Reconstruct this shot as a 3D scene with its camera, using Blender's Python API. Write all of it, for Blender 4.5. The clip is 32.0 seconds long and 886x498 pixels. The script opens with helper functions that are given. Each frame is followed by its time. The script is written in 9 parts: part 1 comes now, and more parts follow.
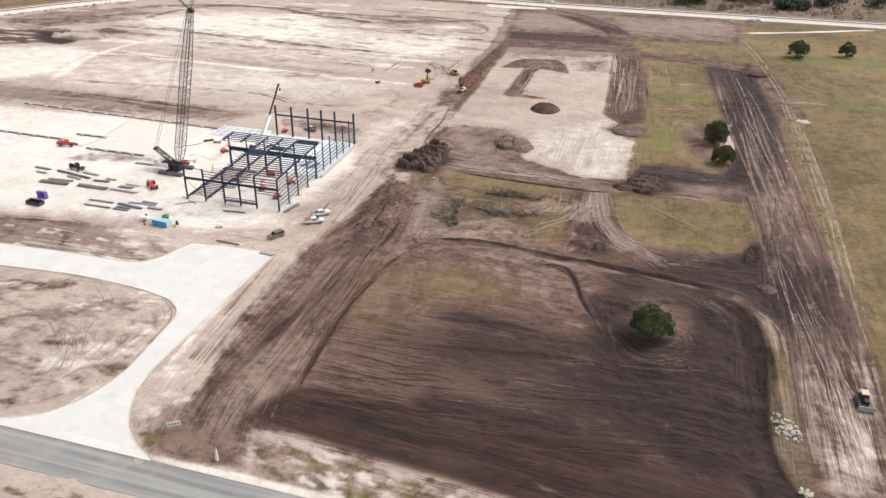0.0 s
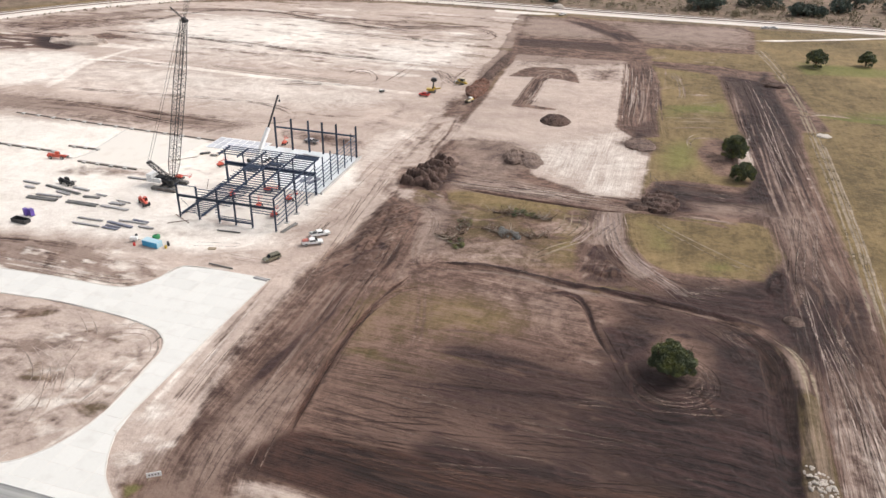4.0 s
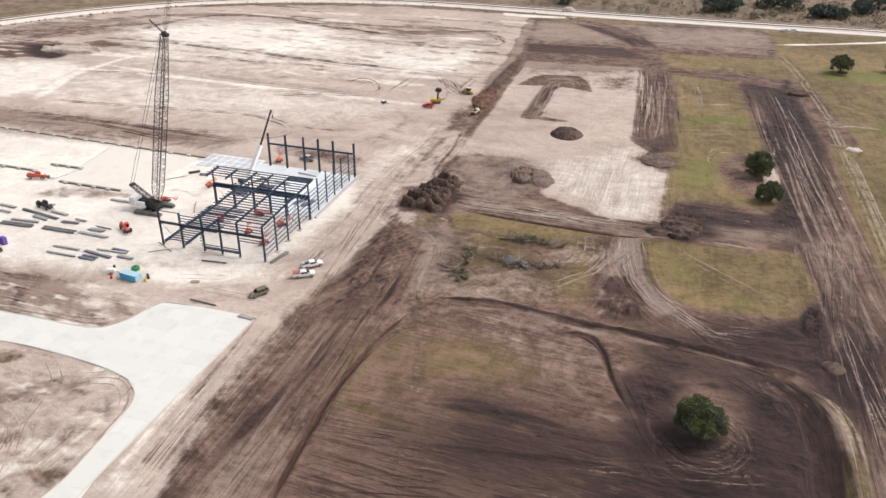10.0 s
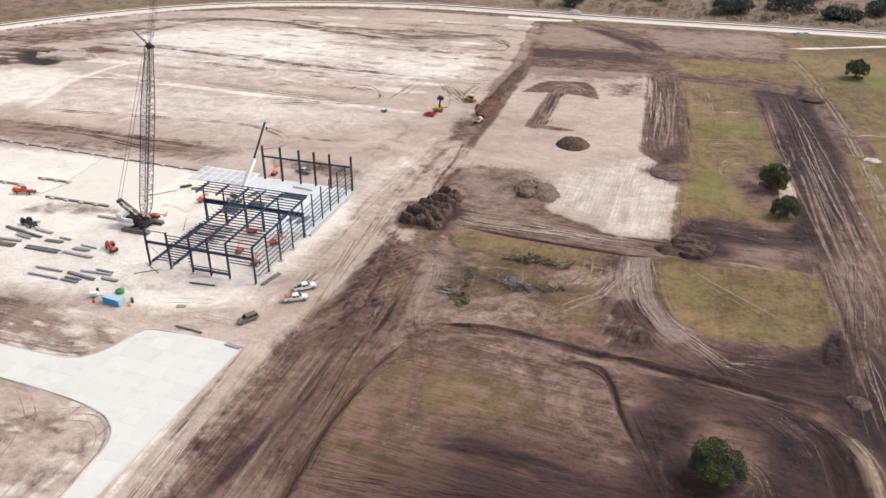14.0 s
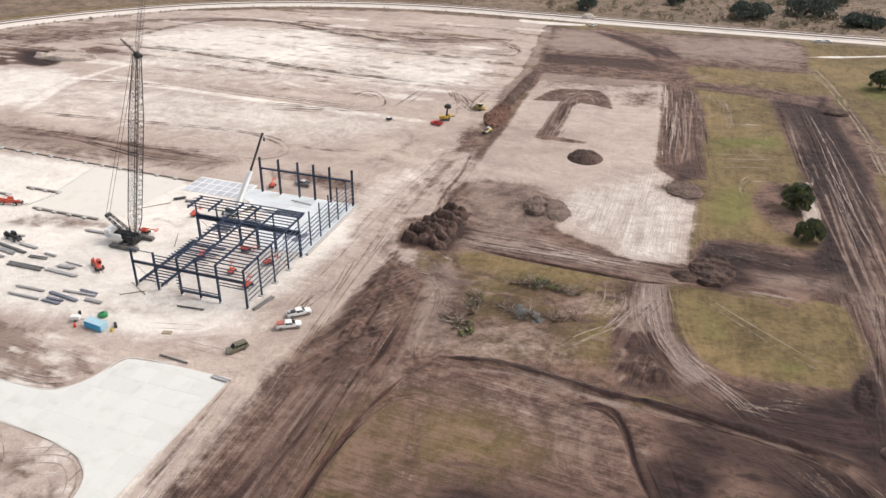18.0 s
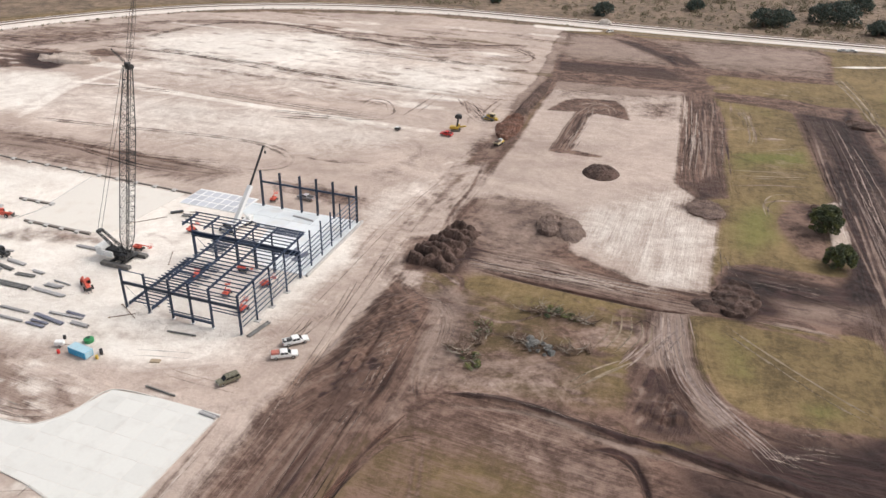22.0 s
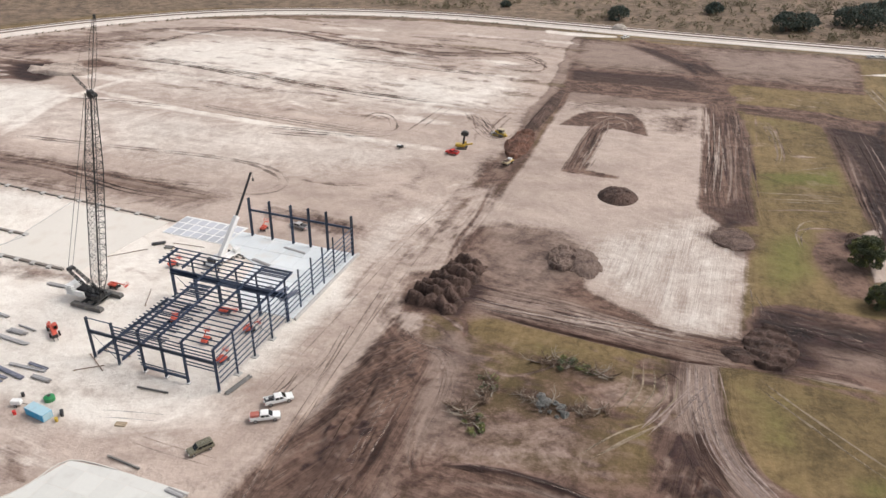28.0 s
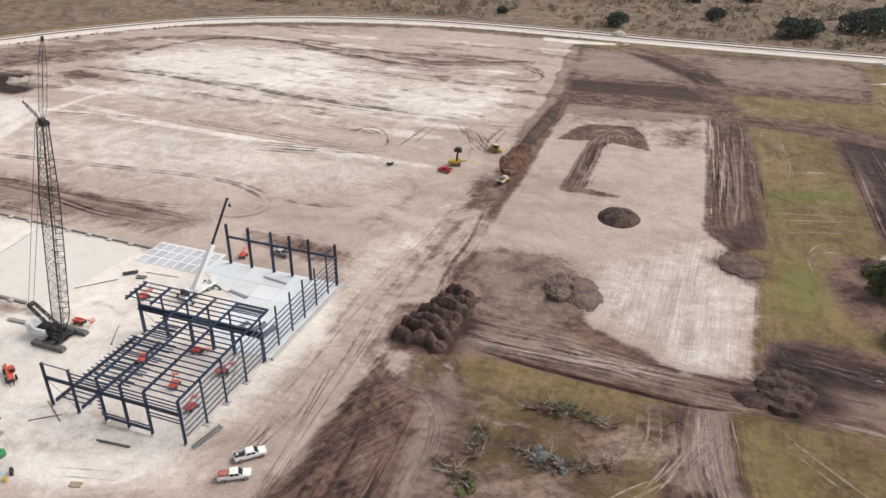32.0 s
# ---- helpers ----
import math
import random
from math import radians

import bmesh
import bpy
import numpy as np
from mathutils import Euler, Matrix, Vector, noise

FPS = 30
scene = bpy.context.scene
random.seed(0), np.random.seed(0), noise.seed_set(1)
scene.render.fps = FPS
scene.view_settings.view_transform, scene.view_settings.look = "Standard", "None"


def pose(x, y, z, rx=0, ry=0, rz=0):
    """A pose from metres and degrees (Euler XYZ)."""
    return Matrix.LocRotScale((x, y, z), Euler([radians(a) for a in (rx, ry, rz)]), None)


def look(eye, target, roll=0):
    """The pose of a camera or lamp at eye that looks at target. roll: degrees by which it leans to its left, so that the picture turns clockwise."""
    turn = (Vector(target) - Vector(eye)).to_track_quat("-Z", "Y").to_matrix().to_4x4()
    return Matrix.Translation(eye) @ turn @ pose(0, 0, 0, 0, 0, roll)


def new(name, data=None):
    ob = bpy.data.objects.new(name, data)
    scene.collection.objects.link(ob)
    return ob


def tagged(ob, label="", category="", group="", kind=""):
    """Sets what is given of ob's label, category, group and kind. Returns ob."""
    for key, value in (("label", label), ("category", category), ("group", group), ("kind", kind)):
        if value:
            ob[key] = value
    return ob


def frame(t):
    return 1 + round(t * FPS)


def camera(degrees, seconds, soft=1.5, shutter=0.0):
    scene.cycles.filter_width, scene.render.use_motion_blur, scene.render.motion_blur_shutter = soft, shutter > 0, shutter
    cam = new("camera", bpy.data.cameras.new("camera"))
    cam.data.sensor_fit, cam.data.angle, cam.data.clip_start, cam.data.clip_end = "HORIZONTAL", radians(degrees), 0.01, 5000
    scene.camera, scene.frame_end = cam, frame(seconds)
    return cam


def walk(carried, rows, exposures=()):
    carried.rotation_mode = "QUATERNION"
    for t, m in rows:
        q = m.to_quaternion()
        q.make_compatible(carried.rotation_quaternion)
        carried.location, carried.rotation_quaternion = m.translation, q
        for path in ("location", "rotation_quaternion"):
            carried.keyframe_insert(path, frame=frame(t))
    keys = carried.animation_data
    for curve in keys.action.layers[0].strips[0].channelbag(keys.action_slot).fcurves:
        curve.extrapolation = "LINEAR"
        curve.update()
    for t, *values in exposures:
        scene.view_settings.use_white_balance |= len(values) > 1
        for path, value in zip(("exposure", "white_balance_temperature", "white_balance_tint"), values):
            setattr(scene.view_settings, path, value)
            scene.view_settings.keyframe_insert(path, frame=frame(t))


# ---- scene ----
# ---- camera ----
cam = camera(61.31, 32.0)
walk(cam, [
    (0, look((103.51, -187.62, 100.00), (57.34, -17.63, 5.29), 1.166)),
    (1, look((102.64, -184.38, 100.10), (56.12, -14.45, 5.46), 1.199)),
    (2, look((101.78, -181.17, 100.16), (54.94, -11.28, 5.60), 1.291)),
    (3, look((100.84, -178.02, 100.14), (53.65, -8.19, 5.65), 1.365)),
    (3.5, look((100.39, -176.40, 100.13), (52.98, -6.61, 5.67), 1.358)),
    (5.5, look((98.72, -169.78, 100.01), (50.44, -0.22, 5.57), 1.168)),
    (6, look((98.39, -168.12, 99.99), (49.90, 1.38, 5.54), 1.132)),
    (7, look((97.89, -164.87, 99.91), (49.02, 4.47, 5.38), 1.087)),
    (8, look((97.37, -161.82, 99.88), (48.06, 7.35, 5.28), 0.955)),
    (9, look((96.87, -158.90, 99.86), (47.22, 10.11, 5.14), 0.859)),
    (10, look((96.44, -155.85, 99.81), (46.36, 13.03, 5.09), 0.835)),
    (11, look((96.04, -152.94, 99.78), (45.54, 15.85, 5.12), 0.738)),
    (12, look((95.80, -150.16, 99.78), (45.08, 18.58, 5.14), 0.637)),
    (13, look((95.40, -147.31, 99.86), (44.28, 21.28, 5.20), 0.562)),
    (14, look((94.83, -144.33, 100.00), (43.10, 24.02, 5.24), 0.534)),
    (14.5, look((94.55, -142.81, 100.07), (42.61, 25.44, 5.22), 0.560)),
    (16.5, look((93.16, -136.52, 100.26), (40.32, 31.29, 5.14), 0.759)),
    (17, look((92.74, -134.83, 100.31), (39.64, 32.86, 5.11), 0.818)),
    (18, look((91.85, -131.32, 100.35), (38.18, 36.16, 5.10), 1.026)),
    (19, look((91.02, -128.06, 100.29), (36.86, 39.21, 4.96), 1.247)),
    (20, look((90.13, -125.02, 100.30), (35.24, 41.99, 4.94), 1.357)),
    (21, look((89.39, -122.08, 100.33), (33.65, 44.69, 5.04), 1.392)),
    (22, look((88.83, -119.25, 100.34), (32.37, 47.32, 5.12), 1.384)),
    (23, look((88.29, -116.38, 100.34), (31.17, 50.01, 5.18), 1.332)),
    (24, look((87.71, -113.38, 100.32), (29.96, 52.79, 5.18), 1.236)),
    (25, look((86.95, -110.12, 100.35), (28.70, 55.89, 5.22), 1.138)),
    (25.5, look((86.49, -108.34, 100.38), (28.08, 57.58, 5.21), 1.081)),
    (27.5, look((84.62, -100.81, 100.42), (25.44, 64.65, 4.93), 0.917)),
    (28, look((84.17, -98.87, 100.45), (24.80, 66.51, 4.92), 0.882)),
    (29, look((83.28, -95.01, 100.58), (23.66, 70.29, 5.07), 0.739)),
    (30, look((82.51, -91.26, 100.67), (22.85, 74.07, 5.24), 0.622)),
    (31, look((81.96, -87.63, 100.63), (22.48, 77.86, 5.39), 0.618)),
    (32, look((81.43, -84.22, 100.59), (22.09, 81.42, 5.50), 0.695)),
], exposures=[(0, 0.64), (8, 0.60), (16, 0.54), (24, 0.47), (32, 0.365)])

# ---- light: a bright, thin overcast ----
SUN_EL, SUN_AZ = 50.0, 55.0    # degrees; azimuth clockwise from +y
world = bpy.data.worlds.new("sky")
scene.world = world
world.use_nodes = True
wn = world.node_tree
sky = wn.nodes.new("ShaderNodeTexSky")
sky.sky_type, sky.sun_disc = "NISHITA", False
sky.sun_elevation, sky.sun_rotation = radians(SUN_EL), radians(SUN_AZ)
sky.dust_density, sky.air_density = 4.0, 1.0
veil = wn.nodes.new("ShaderNodeHueSaturation")     # thin cloud takes most of the blue out of the sky
veil.inputs["Saturation"].default_value = 0.35
wn.links.new(sky.outputs[0], veil.inputs["Color"])
wn.links.new(veil.outputs[0], wn.nodes["Background"].inputs[0])
wn.nodes["Background"].inputs[1].default_value = 0.12
sun = new("sun", bpy.data.lights.new("sun", "SUN"))
sun.data.energy, sun.data.angle, sun.data.color = 1.1, radians(35), (1.0, 0.95, 0.88)
_d = Vector((math.sin(radians(SUN_AZ)) * math.cos(radians(SUN_EL)), math.cos(radians(SUN_AZ)) * math.cos(radians(SUN_EL)), math.sin(radians(SUN_EL))))
sun.matrix_world = look(_d * 300, (0, 0, 0))


# ---- materials ----
class G:
    """Short names for building node trees."""
    def __init__(self, name):
        self.m = bpy.data.materials.new(name)
        self.m.use_nodes = True
        self.t = self.m.node_tree
        self.b = self.t.nodes["Principled BSDF"]
        self.pos = self.n("ShaderNodeTexCoord").outputs["Object"]

    def n(self, kind, **ins):
        node = self.t.nodes.new(kind)
        for k, v in ins.items():
            self.put(node.inputs[k.replace("_", " ")], v)
        return node

    def put(self, sock, v):
        if isinstance(v, bpy.types.NodeSocket):
            self.t.links.new(v, sock)
        else:
            sock.default_value = v

    def math(self, op, a, b=0.0, c=0.0):
        node = self.t.nodes.new("ShaderNodeMath")
        node.operation = op
        for i, v in enumerate((a, b, c)):
            self.put(node.inputs[i], v)
        return node.outputs[0]

    def noise(self, scale, detail=4.0, stretch=(1, 1, 1), rough=0.55, turn=0.0, twist=0.0):
        mp = self.n("ShaderNodeMapping", Vector=self.pos, Scale=stretch, Rotation=(0, 0, radians(turn)))
        return self.n("ShaderNodeTexNoise", Vector=mp.outputs[0], Scale=scale, Detail=detail, Roughness=rough, Distortion=twist).outputs[0]

    def mix(self, f, a, b):
        node = self.t.nodes.new("ShaderNodeMix")
        node.data_type = "RGBA"
        self.put(node.inputs[0], f)
        self.put(node.inputs[6], a if isinstance(a, bpy.types.NodeSocket) else (*a, 1))
        self.put(node.inputs[7], b if isinstance(b, bpy.types.NodeSocket) else (*b, 1))
        return node.outputs[2]

    def step(self, x, lo, hi, a=0.0, b=1.0):
        node = self.n("ShaderNodeMapRange", Value=x)
        node.interpolation_type = "SMOOTHSTEP"
        for i, v in enumerate((lo, hi, a, b)):
            node.inputs[1 + i].default_value = v
        return node.outputs[0]

    def times(self, col, f):
        node = self.t.nodes.new("ShaderNodeVectorMath")
        node.operation = "SCALE"
        self.put(node.inputs[0], col)
        self.put(node.inputs[3], f)
        return node.outputs[0]

    def done(self, col, rough=0.8, metal=0.0, bump=None, height=0.1):
        self.put(self.b.inputs["Base Color"], col if isinstance(col, bpy.types.NodeSocket) else (*col, 1))
        self.put(self.b.inputs["Roughness"], rough)
        self.b.inputs["Metallic"].default_value = metal
        if bump is not None:
            self.put(self.b.inputs["Normal"], self.n("ShaderNodeBump", Height=bump, Distance=height, Strength=0.8).outputs[0])
        return self.m


def paint(name, col, rough=0.6, metal=0.0, scale=1.5, vary=0.25, grime=(0.3, 0.26, 0.22), dirt=0.25, per_piece=0.0):
    """A worn surface: its colour in two tones of grain, with patches of dust."""
    g = G(name)
    fine = g.noise(scale * 6, 5)
    big = g.noise(scale, 3)
    c = g.mix(fine, [v * (1 - vary) for v in col], [min(v * (1 + vary), 0.95) for v in col])
    c = g.mix(g.math("MULTIPLY", g.step(big, 0.5, 0.75), dirt), c, grime)
    if per_piece:
        r = g.n("ShaderNodeObjectInfo").outputs["Random"]
        c = g.times(c, g.step(r, 0, 1, 1 - per_piece, 1 + per_piece))
    return g.done(c, g.step(fine, 0.3, 0.7, max(rough - 0.12, 0.05), min(rough + 0.12, 1)), metal, fine, 0.01)


STEEL = paint("navy_primed_steel", (0.021, 0.036, 0.072), 0.5, 0.0, 0.8, 0.2, (0.14, 0.165, 0.195), 0.35, 0.25)
PURLIN = paint("grey_blue_purlin", (0.06, 0.082, 0.13), 0.5, 0.0, 0.8, 0.2, (0.2, 0.2, 0.24), 0.25, 0.15)
PALEPURLIN = paint("dusty_blue_grey_purlin", (0.17, 0.175, 0.225), 0.6, 0.0, 0.8, 0.2, (0.36, 0.34, 0.35), 0.35, 0.2)
DARKSTEEL = paint("dark_crane_steel", (0.028, 0.028, 0.03), 0.5, 0.2, 0.7, 0.3, (0.16, 0.145, 0.13), 0.25)
GREYSTEEL = paint("grey_mill_steel", (0.38, 0.365, 0.365), 0.6, 0.1, 0.8, 0.2, (0.42, 0.36, 0.32), 0.4, 0.25)
RUST = paint("rusty_steel", (0.2, 0.12, 0.08), 0.8, 0.1, 1.2, 0.3)
WHITE = paint("white_vehicle_paint", (0.82, 0.81, 0.79), 0.3, 0.0, 0.8, 0.05, (0.55, 0.49, 0.43), 0.14)
DUSTYRED = paint("dusty_red_tarpaulin", (0.42, 0.13, 0.1), 0.8, 0.0, 1.2, 0.25, (0.5, 0.38, 0.32), 0.6)
CREAM = paint("cream_machine_paint", (0.6, 0.5, 0.33), 0.5, 0.0, 0.9, 0.15, (0.4, 0.33, 0.26), 0.5)
RED = paint("bright_red_paint", (0.62, 0.035, 0.03), 0.35, 0.0, 0.8, 0.15)
ORANGE = paint("orange_red_machine_paint", (0.62, 0.105, 0.065), 0.5, 0.0, 0.8, 0.15, (0.58, 0.36, 0.29), 0.5)
YELLOW = paint("yellow_machine_paint", (0.62, 0.42, 0.06), 0.45, 0.0, 0.8, 0.15, (0.3, 0.24, 0.16), 0.5)
OLIVE = paint("olive_grey_car_paint", (0.19, 0.175, 0.125), 0.3, 0.2, 0.8, 0.1, (0.34, 0.3, 0.24), 0.4)
TYRE = paint("black_rubber", (0.025, 0.024, 0.023), 0.85, 0.0, 2, 0.3, (0.25, 0.2, 0.17), 0.4)
BLACK = paint("black_paint", (0.03, 0.03, 0.032), 0.5, 0.0, 1, 0.3)
BLUE = paint("bright_blue_panel", (0.05, 0.36, 0.62), 0.5, 0.0, 0.8, 0.15, (0.5, 0.55, 0.58), 0.35)
SKYBLUE = paint("pale_blue_roof", (0.38, 0.56, 0.64), 0.5, 0.0, 0.8, 0.1)
GREEN = paint("green_plastic", (0.02, 0.22, 0.07), 0.4, 0.0, 0.8, 0.2)
PURPLE = paint("purple_plastic", (0.13, 0.075, 0.36), 0.5, 0.0, 1, 0.2)
CHROME = paint("bare_metal", (0.5, 0.5, 0.5), 0.3, 0.8, 2, 0.1)
LAMP = paint("lamp_lens", (0.75, 0.72, 0.65), 0.15, 0.0, 3, 0.05)
CONCRETE = paint("pale_new_concrete", (0.645, 0.63, 0.595), 0.85, 0.0, 0.25, 0.06, (0.55, 0.52, 0.485), 0.55, 0.03)
DUSTYCONCRETE = paint("dusty_pad_concrete", (0.69, 0.64, 0.58), 0.88, 0.0, 0.2, 0.06, (0.62, 0.55, 0.48), 0.6)
DUSTYSTEEL = paint("dusty_dark_steel", (0.15, 0.145, 0.14), 0.7, 0.1, 0.7, 0.25, (0.34, 0.31, 0.28), 0.4, 0.3)
FOOTING = paint("grey_footing_concrete", (0.46, 0.44, 0.42), 0.9, 0.0, 0.6, 0.15, (0.3, 0.25, 0.21), 0.4)
KERB = paint("pale_kerb_concrete", (0.6, 0.565, 0.52), 0.9, 0.0, 0.6, 0.12, (0.4, 0.34, 0.3), 0.4)
SLAB = paint("blue_white_floor_slab", (0.71, 0.735, 0.745), 0.6, 0.0, 0.12, 0.07, (0.66, 0.62, 0.57), 0.7, 0.05)
SHEET = paint("blue_grey_sheeting", (0.5, 0.505, 0.545), 0.5, 0.0, 0.5, 0.12, (0.6, 0.6, 0.62), 0.4, 0.12)
BALLAST = paint("pale_ballast", (0.68, 0.605, 0.55), 0.95, 0.0, 0.1, 0.2, (0.45, 0.4, 0.35), 0.4)
TRACKMETAL = paint("dusty_track_steel", (0.14, 0.13, 0.12), 0.8, 0.1, 0.8, 0.3, (0.38, 0.33, 0.29), 0.6)
DUSTYTRACK = paint("dust_caked_track_steel", (0.13, 0.122, 0.115), 0.85, 0.1, 0.8, 0.3, (0.36, 0.32, 0.285), 0.4)
BARK = paint("grey_brown_bark", (0.125, 0.08, 0.054), 0.95, 0.0, 2, 0.4)
DEADWOOD = paint("bleached_dead_wood", (0.3, 0.25, 0.2), 0.95, 0.0, 2, 0.35)
OLDFOOTING = paint("soiled_footing_concrete", (0.2, 0.172, 0.15), 0.92, 0.0, 0.5, 0.3, (0.36, 0.32, 0.29), 0.4)
PALELEAF = paint("grey_dead_leaf", (0.27, 0.265, 0.25), 0.8, 0.0, 1, 0.3)
TRACKBED = paint("dark_track_bed", (0.15, 0.128, 0.114), 0.95, 0.0, 0.1, 0.25)
TIMBER = paint("weathered_timber", (0.42, 0.33, 0.23), 0.9, 0.0, 1.5, 0.3)
CLOTH = paint("white_tarp", (0.75, 0.7, 0.66), 0.7, 0.0, 1, 0.1)
INK = paint("faded_grey_ink", (0.22, 0.21, 0.2), 0.7)

_g = G("worn_grey_asphalt")
_lane = _g.noise(0.5, 3, (0.02, 1.0, 1.0))
_c = _g.mix(_g.step(_lane, 0.35, 0.65), (0.2, 0.198, 0.195), (0.36, 0.352, 0.338))
_c = _g.mix(_g.math("MULTIPLY", _g.step(_g.noise(0.12, 5), 0.45, 0.75), 0.5), _c, (0.42, 0.4, 0.37))
ASPHALT = _g.done(_g.mix(_g.math("MULTIPLY", _g.noise(3.0, 4), 0.25), _c, (0.16, 0.155, 0.15)), 0.9, 0, _g.noise(6.0, 3), 0.01)

_g = G("dark_window_glass")
GLASS = _g.done(_g.mix(_g.noise(2), (0.008, 0.009, 0.01), (0.018, 0.02, 0.022)), 0.12)
_g.b.inputs["Specular IOR Level"].default_value = 0.3


def leaf_material(name, a, b, hue):
    g = G(name)
    isl = g.n("ShaderNodeNewGeometry").outputs["Random Per Island"]
    c = g.mix(isl, a, b)
    c = g.mix(g.step(g.noise(0.45, 2), 0.45, 0.7), c, hue)
    return g.done(c, 0.7)


LEAF = leaf_material("oak_leaf", (0.042, 0.055, 0.026), (0.13, 0.145, 0.075), (0.17, 0.175, 0.05))
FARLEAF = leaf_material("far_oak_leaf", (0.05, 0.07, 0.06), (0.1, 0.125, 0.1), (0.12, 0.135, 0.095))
SCRUBLEAF = leaf_material("scrub_leaf", (0.115, 0.105, 0.06), (0.21, 0.18, 0.1), (0.2, 0.145, 0.1))


def soil(name, a, b, s=0.25):
    g = G(name)
    n = g.noise(s, 6, rough=0.65)
    c = g.mix(g.step(n, 0.3, 0.7), a, b)
    c = g.mix(g.step(g.noise(s * 7, 4), 0.6, 0.8), c, [v * 1.5 for v in b])
    return g.done(c, 0.97, 0, g.noise(1.1, 8, rough=0.72), 1.0)


TOPSOIL = soil("heaped_topsoil", (0.033, 0.0185, 0.014), (0.135, 0.083, 0.066))
REDSOIL = soil("heaped_red_brown_soil", (0.075, 0.047, 0.037), (0.2, 0.135, 0.11))
PALESOIL = soil("heaped_pale_brown_soil", (0.105, 0.07, 0.056), (0.24, 0.17, 0.14))
RUSTSOIL = soil("heaped_rusty_soil", (0.072, 0.032, 0.021), (0.2, 0.1, 0.068))
PALERIDGE = soil("heaped_pale_tan_soil", (0.4, 0.31, 0.26), (0.6, 0.5, 0.43), 0.3)
ROCK = soil("pale_caliche_rock", (0.5, 0.43, 0.37), (0.7, 0.63, 0.56), 0.6)


# ---- ground: one sheet, with the soils that lie where in its plan ----
def spread(stops, out_lo, out_hi, grow=1.16):
    """Grid lines: stops of (from, step), closed by (to, 0), then ever wider to the horizon."""
    a = []
    for (lo, step), (hi, _) in zip(stops, stops[1:]):
        a += list(np.linspace(lo, hi, max(int(round((hi - lo) / step)), 1), endpoint=False))
    a.append(stops[-1][0])
    s = stops[-2][1]
    while a[-1] < out_hi:
        s *= grow
        a.append(a[-1] + s)
    b, s = [stops[0][0]], stops[0][1]
    while b[-1] > out_lo:
        s *= grow
        b.append(b[-1] - s)
    return np.array(b[:0:-1] + a)


XS = spread([(-200.0, 0.8), (-70.0, 0.55), (18.0, 0.34), (160.0, 0.65), (205.0, 0)], -3500, 3500)
YS = spread([(-122.0, 0.39), (75.0, 0.56), (200.0, 0.75), (400.0, 0)], -3000, 4200)
GX, GY = np.meshgrid(XS, YS)
SOILS = ("topsoil", "brown", "tan", "caliche", "green", "scrub", "dust", "clay")
MASK = {k: np.zeros(GX.shape, np.float32) for k in SOILS}
FLOW = np.zeros(GX.shape + (3,), np.float32)     # across and along the graders' and wheels' way, and how plainly it shows
RISE = np.zeros(GX.shape, np.float32)


def window(pts, pad):
    xs, ys = [p[0] for p in pts], [p[1] for p in pts]
    i0, i1 = np.searchsorted(YS, (min(ys) - pad, max(ys) + pad))
    j0, j1 = np.searchsorted(XS, (min(xs) - pad, max(xs) + pad))
    return slice(i0, i1), slice(j0, j1)


def edge_distance(X, Y, pts, closed):
    d = np.full(X.shape, 1e9, np.float32)
    inside = np.zeros(X.shape, bool)
    ring = list(zip(pts, pts[1:] + (pts[:1] if closed else [])))
    for (ax, ay), (bx, by) in ring:
        ex, ey = bx - ax, by - ay
        f = np.clip(((X - ax) * ex + (Y - ay) * ey) / max(ex * ex + ey * ey, 1e-9), 0, 1)
        d = np.minimum(d, np.hypot(X - ax - f * ex, Y - ay - f * ey))
        if closed and ay != by:
            inside ^= ((ay > Y) != (by > Y)) & (X < ax + (Y - ay) * ex / ey)
    return np.where(inside, d, -d) if closed else d


def value_noise(X, Y, size, seed):
    r = np.random.RandomState(seed).rand(256, 256).astype(np.float32)
    u, v = X / size, Y / size
    i, j = np.floor(u).astype(int), np.floor(v).astype(int)
    f, g = u - i, v - j
    f, g = f * f * (3 - 2 * f), g * g * (3 - 2 * g)
    q = lambda a, b: r[(i + a) % 256, (j + b) % 256]
    return (q(0, 0) * (1 - f) + q(1, 0) * f) * (1 - g) + (q(0, 1) * (1 - f) + q(1, 1) * f) * g - 0.5


def lay(kind, w, m):
    for k in SOILS:
        MASK[k][w] *= 1 - m
    if kind != "grass":
        MASK[kind][w] += m


def zone(kind, soft, pts, amount=1.0):
    """An area of one soil, whose edge fades over about soft metres to either side; amount under 1: patchy."""
    w = window(pts, soft + 2)
    lay(kind, w, amount * np.clip(0.5 + edge_distance(GX[w], GY[w], pts, True) / (2 * soft), 0, 1))


def disc(kind, x, y, rx, ry, soft, amount):
    """A round patch of one soil."""
    zone(kind, soft, [(x + rx * (1 + 0.18 * math.sin(5 * a + x)) * math.cos(a), y + ry * (1 + 0.18 * math.cos(4 * a + y)) * math.sin(a)) for a in [k * math.pi / 12 for k in range(24)]], amount)


